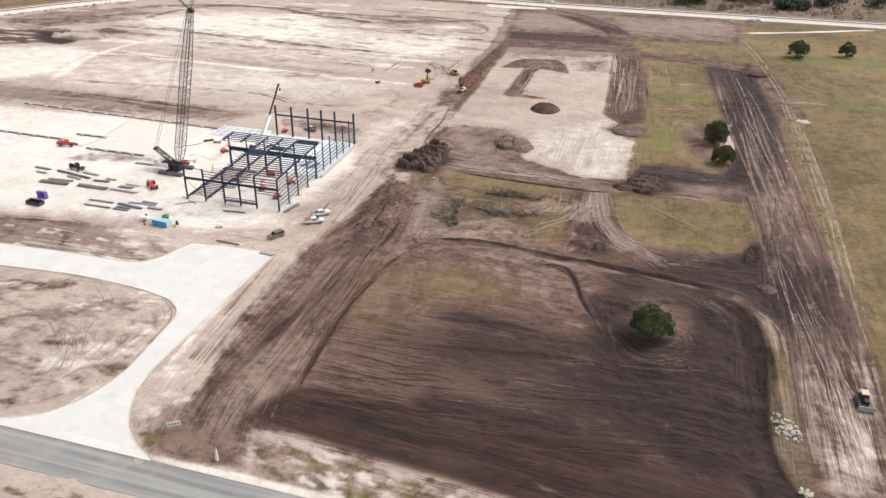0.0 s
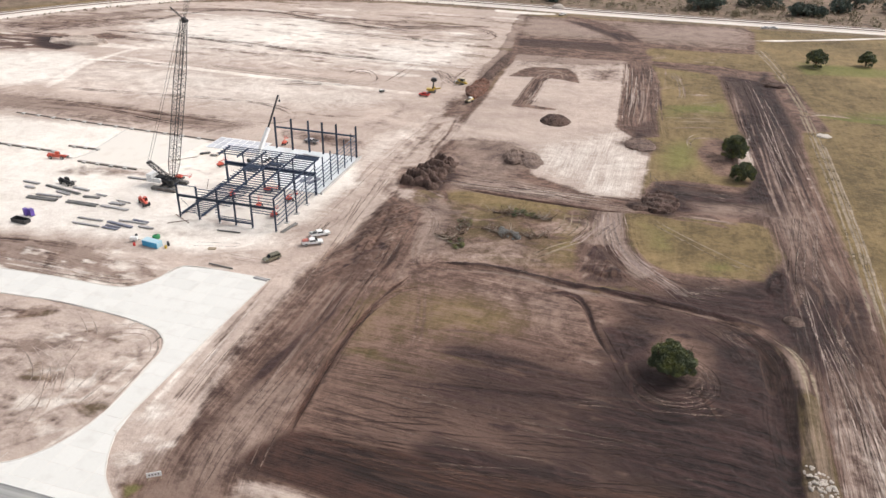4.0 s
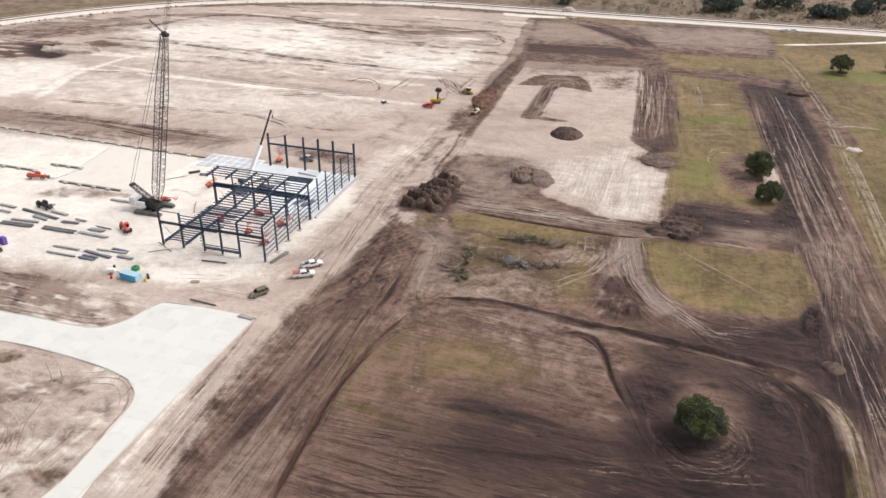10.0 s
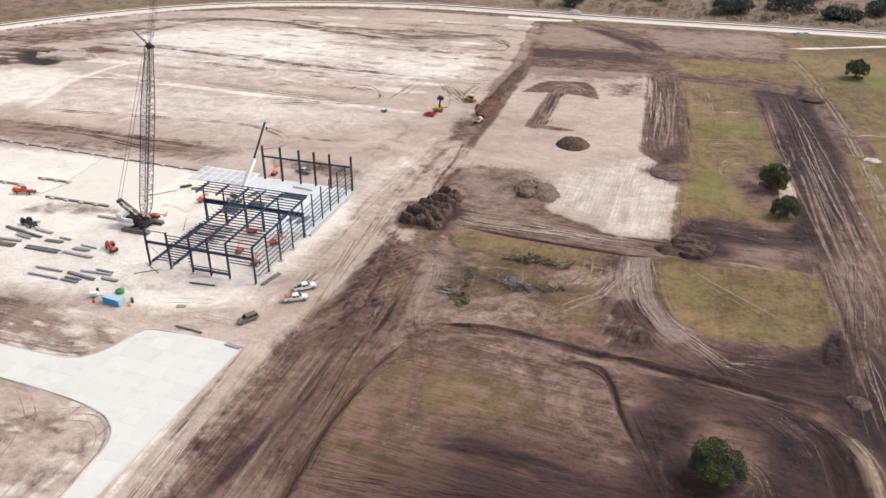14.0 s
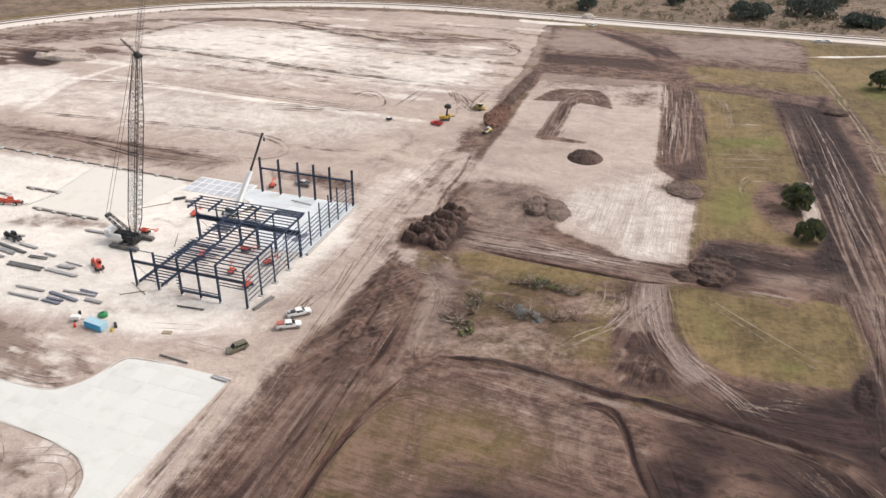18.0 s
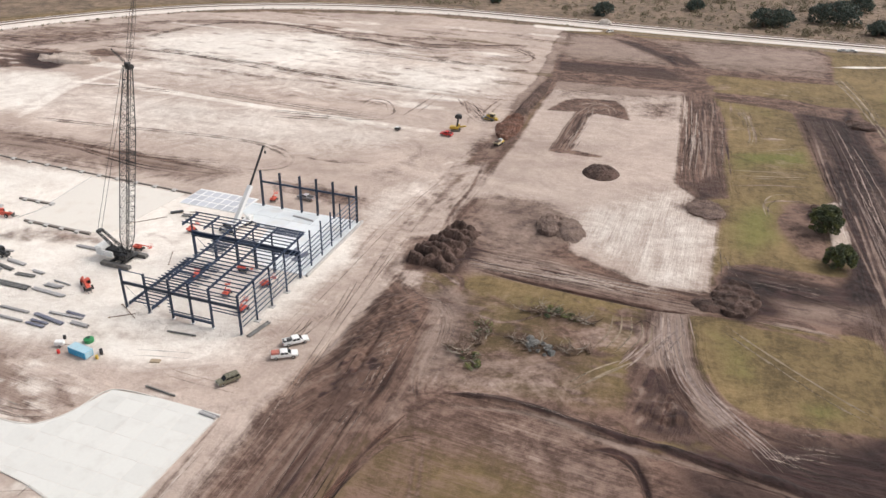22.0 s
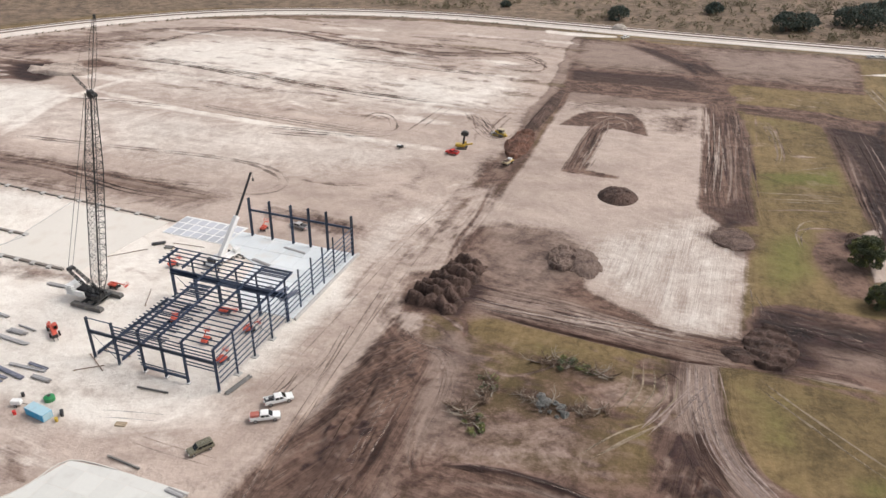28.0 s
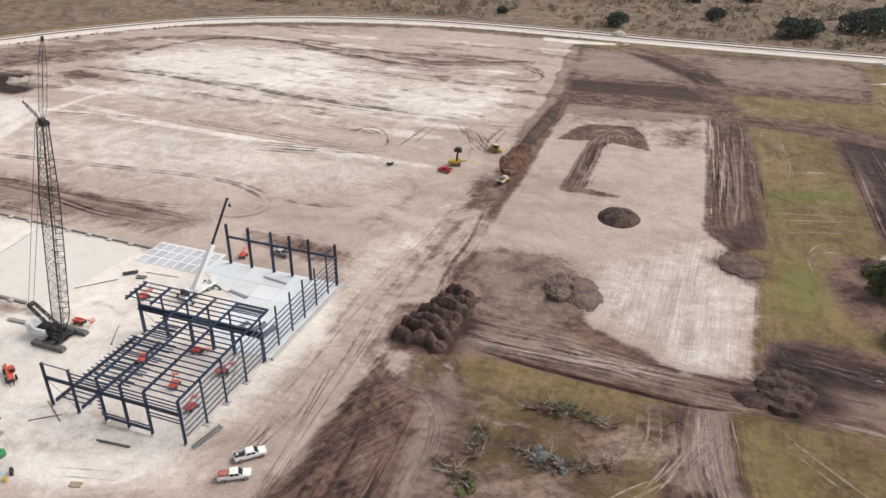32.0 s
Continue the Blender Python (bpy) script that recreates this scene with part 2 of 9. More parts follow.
def line(kind, width, rise, pts, amount=1.0):
    """A furrow, berm or wheel track of that width along a line; rise: its height or depth."""
    pts = bend(pts)
    w = window(pts, width * 2 + 2)
    X, Y = GX[w], GY[w]
    d = edge_distance(X, Y, pts, False)
    size = math.hypot(pts[0][0] - pts[-1][0], pts[0][1] - pts[-1][1])
    ends = np.minimum(np.hypot(X - pts[0][0], Y - pts[0][1]), np.hypot(X - pts[-1][0], Y - pts[-1][1]))
    fade = np.clip(0.1 + ends / max(min(size * 0.3, 12), 0.5), 0, 1)
    wide = max(width, 0.75) * (0.45 + 0.55 * fade) * (1 + 0.7 * value_noise(X, Y, 2.5 + width, 31))
    lay(kind, w, amount * (0.4 + 0.6 * fade) * np.clip(1.05 + 0.9 * value_noise(X, Y, 5.0, 32), 0, 1) * np.clip(0.5 + (wide / 2 - d) / (0.36 + 0.32 * width), 0, 1))
    RISE[w] += rise * fade * np.exp(-(d / (width * 0.6)) ** 2)


def scatter(kinds, n, size, flat, angle, pts, amount=0.7, seed=1):
    """Small uneven patches of other soils strewn over an area, drawn out along one direction."""
    rnd = random.Random(seed)
    xs, ys = [p[0] for p in pts], [p[1] for p in pts]
    while n:
        x, y = rnd.uniform(min(xs), max(xs)), rnd.uniform(min(ys), max(ys))
        hits = sum((ay > y) != (by > y) and x < ax + (y - ay) * (bx - ax) / (by - ay) for (ax, ay), (bx, by) in zip(pts, pts[1:] + pts[:1]))
        if hits % 2 == 0:
            continue
        n -= 1
        r, t, k = size * rnd.uniform(0.4, 1.6), radians(angle + rnd.uniform(-14, 14)), rnd.uniform(0, 6.3)
        ring = []
        for i in range(14):
            a = i * math.pi / 7
            q = r * (1 + 0.3 * math.sin(3 * a + k) + 0.15 * math.sin(5 * a - k))
            u, v = q * math.cos(a), q * flat * math.sin(a)
            ring.append((x + u * math.cos(t) - v * math.sin(t), y + u * math.sin(t) + v * math.cos(t)))
        zone(rnd.choice(kinds), 0.3 + 0.25 * r * flat, ring, amount * rnd.uniform(0.6, 1.1) if amount < 0.9 else 1.0)


def swell(x, y, rx, ry, turn, h):
    """A low bank of ripped clods that rises out of the ground."""
    R = max(rx, ry)
    w = window([(x - R, y - R), (x + R, y + R)], 2)
    c, s = math.cos(radians(turn)), math.sin(radians(turn))
    X, Y = GX[w] - x, GY[w] - y
    u, v = c * X + s * Y, c * Y - s * X
    q = np.hypot(u / rx, v / ry) + 0.35 * value_noise(u, v, 4.0, 41)
    m = np.clip((1 - q) / 0.45, 0, 1)
    m = m * m * (3 - 2 * m)
    RISE[w] += m * h * (0.8 + 0.7 * value_noise(u, v * 0.4, 1.6, 42) + 0.55 * value_noise(u, v, 0.9, 43))


def tracks(kind, n, spread, width, pts, amount=0.75, seed=1):
    """Wheel tracks that wander side by side along one way."""
    rnd = random.Random(seed)
    smooth = bend(pts, 3)
    for k in range(n):
        o, wob = rnd.uniform(-spread, spread), rnd.uniform(0, 6.3)
        a, b = sorted(rnd.sample(range(len(smooth)), 2)) if len(smooth) > 6 else (0, len(smooth) - 1)
        if b - a < 2:
            a, b = 0, len(smooth) - 1
        run = []
        for i in range(a, b + 1):
            (x0, y0), (x1, y1) = smooth[max(i - 1, 0)], smooth[min(i + 1, len(smooth) - 1)]
            L = max(math.hypot(x1 - x0, y1 - y0), 1e-6)
            q = o + 0.15 * spread * math.sin(wob + i * 0.5)
            run.append((smooth[i][0] - (y1 - y0) / L * q, smooth[i][1] + (x1 - x0) / L * q))
        line(kind, width * rnd.uniform(0.7, 1.3), -0.08, run, amount * rnd.uniform(0.6, 1.0))


def bend(pts, k=5):
    """A smooth line through a few points."""
    if len(pts) < 3:
        return pts
    p = [pts[0]] + list(pts) + [pts[-1]]
    out = []
    for a, b, c, d in zip(p, p[1:], p[2:], p[3:]):
        for i in range(k):
            t = i / k
            out.append(tuple(0.5 * (2 * b[n] + (c[n] - a[n]) * t + (2 * a[n] - 5 * b[n] + 4 * c[n] - d[n]) * t * t
                                    + (3 * b[n] - a[n] - 3 * c[n] + d[n]) * t ** 3) for n in (0, 1)))
    return out + [pts[-1]]


def drawn(angle, amount, soft, pts):
    """Where graders have drawn the soil out along one direction, in degrees from +x."""
    w = window(pts, soft + 2)
    X, Y = GX[w], GY[w]
    m = amount * np.clip(0.5 + edge_distance(X, Y, pts, True) / (2 * soft), 0, 1)
    c, s = math.cos(radians(angle)), math.sin(radians(angle))
    put_flow(w, c * Y - s * X, c * X + s * Y, m)


def driven(amount, half, pts):
    """Where wheels have followed a line, within half metres of it."""
    pts = bend(pts)
    w = window(pts, half + 2)
    X, Y = GX[w], GY[w]
    best, across, along, run = np.full(X.shape, 1e9), np.zeros(X.shape), np.zeros(X.shape), 0.0
    for (ax, ay), (bx, by) in zip(pts, pts[1:]):
        L = max(math.hypot(bx - ax, by - ay), 1e-6)
        ex, ey = (bx - ax) / L, (by - ay) / L
        f = np.clip((X - ax) * ex + (Y - ay) * ey, 0, L)
        d = np.hypot(X - ax - f * ex, Y - ay - f * ey)
        near = d < best
        side = np.sign((Y - ay) * ex - (X - ax) * ey)
        best, across, along = np.where(near, d, best), np.where(near, d * side, across), np.where(near, f + run, along)
        run += L
    ends = np.clip(np.minimum(along, run - along) / (0.8 * half), 0, 1) if pts[0] != pts[-1] else 1.0
    put_flow(w, across, along, amount * ends * np.clip((half - best) / (half * 0.35), 0, 1))


def put_flow(w, across, along, m):
    F = FLOW[w]
    now = m >= F[..., 2]
    for k, v in enumerate((across, along, m)):
        F[..., k] = np.where(now, v, F[..., k])


# open scrub beyond the railway, then the building site, its pads and lanes
zone('scrub', 8, [(-3000, -700), (-392, -80), (-378, 60), (-354, 168), (-322, 245), (-284, 300), (-238, 342), (-174, 374), (-90, 392), (60, 392), (170, 392), (900, 400), (3200, 900), (3000, 4000), (-3000, 4000)])
zone('tan', 3, [(-394.9, 64.5), (-297.7, 230.4), (-273.5, 268.8), (-233.3, 311.8), (-163.7, 352.6), (-92.2, 369.9), (-38.6, 364.4), (-17.3, 363.4), (3.4, 362.5), (15.7, 247.5), (20.9, 127), (24.4, 61.7), (31.2, 30.8), (28.1, 6.9), (26.8, -16.7), (25.6, -36.5), (25.3, -63.1), (27.3, -83.4), (27.4, -94), (32.1, -101.3), (-7.5, -103.3), (-79.9, -104.4)])  # whole building site
zone('brown', 6, [(-97.7, -114), (1.4, -112.8), (29.4, -112.6), (47.9, -130.4), (-7.9, -136.9)])
zone('tan', 3, [(-123, -99.5), (-7.5, -103.3), (24.9, -101.2), (41, -98.6), (53.9, -101.9), (105.9, -107.3), (91, -126.5), (16.7, -139.6)])  # verge of the public road
zone('caliche', 5, [(-299.1, 43.1), (-159, 58), (-106.6, 62.3), (-71.7, 61.4), (-29.4, 56.4), (2.3, 59.2), (11.5, 40), (8.2, 13.7), (2.7, -3.4), (-13.3, -15.4), (-25.8, -19.4), (-49.9, -18.3), (-81.6, -24.3), (-174, -41.1)])  # working pad
zone('dust', 3, [(-149.2, -41.9), (-78.6, -27.6), (-45.5, -24.1), (-30.7, -23.3), (-18, -25.6), (-20.6, -40.2), (-41, -41.7), (-64.3, -42.9), (-135.6, -51.9)])  # spoil strip by the pad
zone('brown', 5, [(-144.4, -45.5), (-76.3, -30.1), (-49.6, -26.3), (-33.9, -30.7), (-33.7, -39.4), (-55.9, -39.5), (-135.6, -51.9)], 0.3)
tracks('topsoil', 4, 2, 0.8, [(-95.1, -32), (-77.4, -28.8), (-60, -25.6), (-42.9, -24.9)], 0.6, 8)
tracks('caliche', 5, 4, 0.7, [(-67.4, -39.5), (-44.7, -39.4), (-26.9, -38.9), (-19.1, -34.8)], 0.6, 9)
zone('dust', 2, [(-91.9, 16.8), (-88, 24.8), (-76, 25.7), (-63.5, 28), (-62.3, 24), (-75.6, 20.5), (-85.4, 15.5)], 0.6)
zone('brown', 4, [(-315.9, 164.5), (-261.2, 184.2), (-242.1, 191.2), (-219.9, 190.9), (-210.8, 174.2), (-217, 163), (-229.8, 155.5), (-268.5, 129.1)], 0.9)  # excavated corner
zone('topsoil', 5, [(-310.6, 160.6), (-258.5, 181.7), (-243.8, 189.2), (-222.1, 174.9), (-224.2, 160), (-277.1, 135.5)], 0.45)
line('dust', 9, 0, [(-286, 206.9), (-258.2, 239.9), (-217.6, 278.8), (-148.3, 299.3), (-86, 290.8), (-54.8, 283.3), (-4.5, 303.6)], 0.7)
tracks('brown', 8, 5, 1.6, [(-286, 206.9), (-258.2, 239.9), (-217.6, 278.8), (-148.3, 299.3), (-86, 290.8), (-54.8, 283.3), (-4.5, 303.6)], 0.6, 14)
line('dust', 7, 0, [(-150.8, 277.5), (-102.8, 289.4), (-54.1, 296), (-19.6, 289.2)], 0.6)
tracks('brown', 6, 4, 1.3, [(-150.8, 277.5), (-102.8, 289.4), (-54.1, 296), (-19.6, 289.2)], 0.6, 16)
line('dust', 6, 0, [(-220.6, 195.5), (-163.9, 194.1), (-113.1, 189.5), (-67.3, 196.3)], 0.6)
tracks('brown', 6, 3, 1.3, [(-220.6, 195.5), (-163.9, 194.1), (-113.1, 189.5), (-67.3, 196.3)], 0.55, 18)
zone('caliche', 14, [(-228.6, 229), (-180.1, 264.8), (-117.4, 283), (-79.1, 239.2), (-112.4, 203), (-173.2, 206.1)], 0.8)
zone('caliche', 14, [(-78.1, 230.5), (-5.6, 239.8), (1.4, 197.1), (-27.9, 193.2), (-59.6, 197.7)], 0.55)
zone('caliche', 6, [(-222.2, 148.6), (-201.2, 157.4), (-184.2, 150.1), (-174.7, 105.2), (-195.9, 86), (-257, 133.9)], 0.85)
line('caliche', 4, 0, [(-197.9, 144.4), (-170.3, 148.7), (-129.5, 150.1), (-73.9, 148.8), (-24.4, 148.3)], 0.6)  # pale lane
line('caliche', 4, 0, [(-184.3, 158.9), (-107, 149.2), (-38.1, 146.7), (-1, 147.9)], 0.5)
line('brown', 0.8, 0, [(-173.3, 152), (-132.5, 153.9), (-76.8, 153.7), (-28.4, 152)], 0.5)
line('caliche', 5, 0, [(-166.8, 97.9), (-177.8, 130.9), (-178.3, 157.4), (-174.6, 178.9)], 0.6)
zone('dust', 8, [(-211.5, 86.5), (-154.6, 86.8), (-120.1, 86.1), (-79.7, 86.3), (-51.2, 83.1), (-61.4, 70.9), (-88.1, 69.2), (-134.4, 68.3), (-184, 65.9)], 0.9)  # churned band
tracks('brown', 7, 6, 1.0, [(-159.6, 76.9), (-131.9, 80.2), (-101.8, 79.4), (-66.6, 77.8)], 0.6, 29)
tracks('topsoil', 3, 2, 0.9, [(-133.2, 67.3), (-112.3, 68.1), (-87.5, 68.5)], 0.5, 30)
tracks('brown', 4, 2, 0.8, [(-44.1, 104), (-26.6, 104.7), (-17.6, 108.2), (-11.1, 104.2)], 0.6, 36)
line('brown', 4, 0, [(-10.4, 249), (-1.3, 249.3), (7, 252.7)], 0.9)
tracks('brown', 4, 4, 0.9, [(-46.8, 270.5), (-30, 281.3), (-14.2, 268.6), (1.5, 275), (-11.4, 287.4), (-26.8, 284.3)], 0.8, 38)
tracks('brown', 6, 4, 1.0, [(-31.7, 200.9), (-21, 199.7), (-4.4, 200.1), (12.7, 202.8)], 0.75, 39)
tracks('brown', 5, 2.5, 0.7, [(-9, 194.1), (-0.7, 173.7), (3, 158.3), (9.1, 152.8)], 0.7, 40)
tracks('brown', 5, 2.5, 0.7, [(7.1, 205.7), (5, 185.1), (6, 172)], 0.7, 41)
zone('dust', 8, [(-15.4, 99.8), (-10.6, 111.6), (-10.1, 125.1), (-4.7, 132.9), (4.4, 125.5), (1.5, 106.6), (-1.8, 87.4)], 0.6)
zone('caliche', 8, [(-0.3, 72.1), (0.5, 86.2), (5.2, 97.5), (12.6, 95.3), (12.8, 70.1), (6.7, 60.8)])
zone('dust', 6, [(4.5, 58.3), (9.9, 85.9), (11, 112.8), (20.3, 102.7), (18.1, 73.9), (17.4, 47.9), (21.1, 23.6), (24.2, -2.8), (21.4, -22.2), (16, -24.3), (14.6, 0.6), (10.8, 24.3)], 0.4)
tracks('dust', 8, 9, 0.6, [(17.8, 142), (16.5, 120), (16.9, 77.1), (16.3, 50.4), (18.8, 22.7), (20.5, -0.8)], 0.4, 45)
tracks('caliche', 3, 9, 0.6, [(16.5, 120), (16.9, 77.1), (16.3, 50.4), (18.8, 22.7), (20.5, -0.8)], 0.4, 46)
zone('dust', 6, [(-32.1, -1.5), (-19.8, 0.1), (2, -0.5), (-2.3, -7.8), (-13.4, -9.3), (-25.3, -12), (-31.3, -25.8), (-42.8, -23.4)], 0.35)
zone('dust', 5, [(11.4, -26), (10.1, -19.4), (14.3, -13.2), (17.6, -8.7), (20.6, -15.4), (21.2, -23.6)], 0.5)
zone('dust', 5, [(-52.7, -55.1), (-43.3, -53.7), (-26.1, -55.8), (-8.1, -55.7), (-0.3, -58.7), (2.5, -65.4), (3.7, -78.7), (0.9, -89.6), (-4.2, -98.1), (-10.3, -100.3), (-35.8, -102.7), (-80.3, -63.8)], 0.4)  # churned island in the drive
tracks('dust', 10, 9, 0.7, [(-45.6, -59), (-30.9, -60.1), (-16.1, -62.3), (-5.2, -72.5), (-9.1, -82.6), (-19.8, -83.8)], 0.42, 50)
tracks('dust', 8, 8, 0.7, [(-36.4, -72.5), (-26.3, -69.4), (-11, -76.6), (-8.4, -88.6), (-17, -93.2)], 0.42, 51)
tracks('caliche', 6, 7, 1.1, [(-7.8, -58.4), (-0.8, -63.9), (-0, -75.5), (-2.8, -86.8), (-6.4, -95.6)], 0.7, 52)
line('clay', 1.2, 0, [(-48.7, -57.5), (-36.5, -57.6), (-25.2, -56.9)], 0.6)
# haul strip and turned field beside the drive
zone('brown', 2.5, [(22.6, 38.2), (35.3, 27.2), (38.4, 33.1), (48, 13.3), (49, -2.3), (45, -21), (43.5, -42.3), (45.9, -65.7), (44.2, -76.4), (38.9, -90.5), (40, -98.9), (26.4, -100.7), (21.3, -97.5), (24.1, -90.8), (21.4, -68.9), (18.6, -41.7), (20.7, -18.6), (23.3, 9.6)])  # haul strip
zone('topsoil', 6, [(22, 20.1), (23.2, 28.3), (28, 32.2), (33.4, 30.2), (35.4, 18), (33.8, 6.1), (33.1, -1.6), (32.9, -45.6), (31.5, -61.2), (29.4, -70.8), (32.2, -87.4), (40.7, -98.2), (26.2, -100.5), (21.8, -97.7), (25.2, -90.4), (23.6, -72.6), (19.3, -42.9), (21.4, -20.1), (23.7, -0.7)], 0.1)  # ripped topsoil along the haul strip
zone('dust', 3, [(14.3, -87.4), (16.5, -76.9), (23, -82.9), (25.2, -90.4), (20.9, -96.8), (17.2, -94.6)], 0.6)
zone('brown', 2.5, [(47.2, -4.8), (71.9, 0.6), (90.6, -6.6), (137.1, -8.8), (137.5, -28.3), (135.6, -57.7), (139.5, -78.2), (141.8, -87.7), (101.4, -99.8), (63.6, -94), (49.3, -87.4), (38.5, -89.8), (43.4, -74.7), (41.1, -50.9), (41.7, -25.3)])  # stripped field
zone('grass', 14, [(44.1, -23), (68.3, -13), (84.6, -18), (79.3, -36.5), (61.3, -43.4), (45.3, -43.1)], 0.5)
zone('topsoil', 13, [(53.4, -49.6), (65.2, -36.9), (85.2, -38.5), (101.1, -37.2), (119, -38.7), (130.6, -28.1), (136.1, -37.9), (135.1, -57.8), (138.5, -78.5), (140.9, -88), (101.4, -99.8), (80.1, -91.9), (64, -89.3), (48.3, -85.1), (38.9, -83.6), (44.2, -76.4), (53.1, -73.6), (65, -71.9), (59, -61.7)], 0.52)  # turned topsoil
zone('topsoil', 11, [(59, -39.6), (73.2, -34.4), (88.7, -34.8), (88.3, -41.2), (74.4, -45.5), (62.3, -46.8)], 0.5)
zone('topsoil', 7, [(48.3, -79.8), (63.9, -76), (87.5, -77.4), (108.9, -75.8), (129.3, -72.7), (131.7, -80.5), (109.6, -85.8), (83.6, -84.9), (61.4, -85.3)], 0.95)
zone('topsoil', 9, [(101.3, -39.6), (131.8, -30.1), (133.1, -54.8), (131.6, -68.9), (117.1, -71.7), (102.1, -60.6)], 0.85)
zone('brown', 14, [(59, -61.7), (69.8, -53.9), (83.7, -58.3), (81.4, -70.6), (68.3, -74.6)], 0.7)
zone('clay', 5, [(34.3, -82.2), (44.2, -76.4), (60.1, -78.9), (81.7, -81.6), (74.8, -88.4), (56.5, -87.6), (39, -88.5)], 0.75)
zone('clay', 8, [(51.7, -87.5), (74.6, -87.7), (95.7, -87.2), (119.2, -83.6), (140.5, -84.4), (101.2, -98.6), (76.2, -93.1), (58, -91.2)], 0.8)
zone('clay', 10, [(88.4, -82), (114.1, -77.2), (137, -74.8), (140.5, -84.4), (101.2, -98.6), (85.2, -91.8)], 0.8)
zone('clay', 6, [(47.2, -77.4), (64.7, -78.4), (83.3, -78.7), (98.4, -77.4), (88.4, -82), (66.3, -83)], 0.5)
zone('clay', 5, [(41.7, -78.5), (57, -81.4), (65.3, -76.4), (89.1, -81.1), (104, -80.9), (101.4, -84.8), (75.3, -87.5), (49.9, -84.8)], 0.85)
zone('tan', 2, [(38.1, -92.4), (39.3, -89.1), (47.9, -89.4), (62.5, -91.3), (80.2, -92.6), (100.6, -93.8), (110.3, -97.1), (93.4, -106.7), (54.2, -102.5), (42.2, -99.7)])
zone('dust', 5, [(42.1, -92), (63.3, -93.3), (80.8, -94.5), (77.7, -98.1), (55.7, -96.4), (42.9, -95.7)], 0.6)
zone('green', 4, [(43.6, -99.3), (56.3, -97.6), (71.7, -98.6), (79.1, -102.8), (66.9, -102.6), (53.6, -101.3)], 0.8)
zone('grass', 4, [(71.2, -97.4), (87.1, -95.3), (91.6, -97.8), (76.2, -99.9)], 0.8)
zone('grass', 4, [(24.9, -4.2), (27.8, 2), (32.3, 0.3), (31.1, -9.1)], 0.5)
zone('dust', 2.5, [(35.2, 31.4), (38, 36.8), (42.2, 31.8), (44.3, 15.8), (45.7, 3.8), (44.1, -1), (40.3, 10.5)], 0.8)
tracks('tan', 9, 5, 0.7, [(24.6, 31.6), (25.6, 37.5), (29.1, 41.4), (35.5, 40), (41.8, 33.9)], 0.7, 78)
tracks('tan', 6, 2, 0.6, [(38.6, 35.1), (43.1, 17.3), (45.3, 1.9), (46.5, -5.5)], 0.7, 79)
swell(29.5, 10, 7.5, 24, 4, 1.2)
line('clay', 1.2, -0.3, [(20.9, 19), (20.6, 8.6), (20.1, -4.4), (20.4, -21.9)], 0.7)
line('clay', 1.2, -0.3, [(33.7, 13.7), (35.3, -3.5), (35.3, -17.2)], 0.7)
swell(95, 7, 7, 3.5, -8, 0.9)
swell(94, -4, 6, 8, 0, 0.3)
zone('topsoil', 6, [(98, -19.7), (106.3, -15.6), (107.5, -35.2), (101.1, -37.2), (97.7, -30.7)], 0.7)
# perimeter haul road, lot pads and lanes
zone('brown', 3, [(131.3, 243.3), (157.8, 247.7), (159.6, 141.5), (159.4, 77.9), (160.4, 15.5), (161.3, -21), (161.8, -40.4), (161.1, -74.4), (142.9, -79.9), (141, -61.2), (140.3, -32.2), (139.4, -6.7), (140, 19.4), (142.5, 62.2), (138.6, 126.8), (134.3, 185.2)])  # perimeter haul road
zone('topsoil', 4, [(134.1, 239.1), (156.4, 247.1), (155.7, 173.6), (156.6, 93.6), (147, 84.7), (140.5, 88.3), (138.9, 134.5), (135.1, 185.5)], 0.75)
zone('topsoil', 4, [(141.6, 19.9), (160.4, 15.5), (161.8, -40.4), (161.1, -74.4), (142.9, -79.9), (141, -61.2), (140.3, -32.2)], 0.46)
zone('topsoil', 8, [(141.6, 19.9), (152.1, 38.5), (157.1, 28.5), (159.5, 5.6), (148.5, -14.9), (140.4, -17.4), (138.7, 2.1)], 0.5)
zone('dust', 8, [(144, -31), (152.3, -23.8), (155, -36.4), (158, -54.3), (159.2, -75), (142.9, -79.9), (141.4, -62.7)], 0.4)
zone('brown', 1.5, [(26, 94.6), (57.8, 93.8), (63.7, 73.5), (86.5, 57.1), (100.7, 59.7), (101.1, 59.4), (104.9, 75.1), (112.9, 79.6), (134.2, 79.8), (142.6, 78), (138.2, 52.1), (130.5, 51), (100.1, 47.2), (88.2, 45.8), (62.6, 46.4), (41.3, 48.3), (23.7, 42), (18.6, 54.3)])  # dug strip below the pad
zone('topsoil', 3, [(105.5, 75.3), (112.8, 78.7), (133.9, 77.1), (142.2, 75.4), (140.5, 65.4), (132.5, 66.9), (112.4, 67.5), (104.9, 65.8)], 0.8)
zone('brown', 2, [(106.9, 71.8), (142.8, 81.6), (153, 66.9), (154.8, 27.6), (144.7, 37.3), (140, 50.4), (132.2, 53.7), (110.6, 57)], 0.95)
zone('dust', 4, [(128.1, 71.4), (142.3, 76.2), (150.7, 61.6), (151.9, 46.5), (143, 49.1), (134.2, 58.1)], 0.2)
zone('dust', 3, [(27.5, 57.8), (61, 53.9), (100, 53.1), (100.1, 48), (62.5, 46.8), (34.2, 47.4)], 0.5)
zone('dust', 8, [(21.6, 58.6), (24.6, 74.7), (38.9, 82.2), (53.7, 77.6), (61.5, 58.1), (41.6, 51.7)], 0.62)
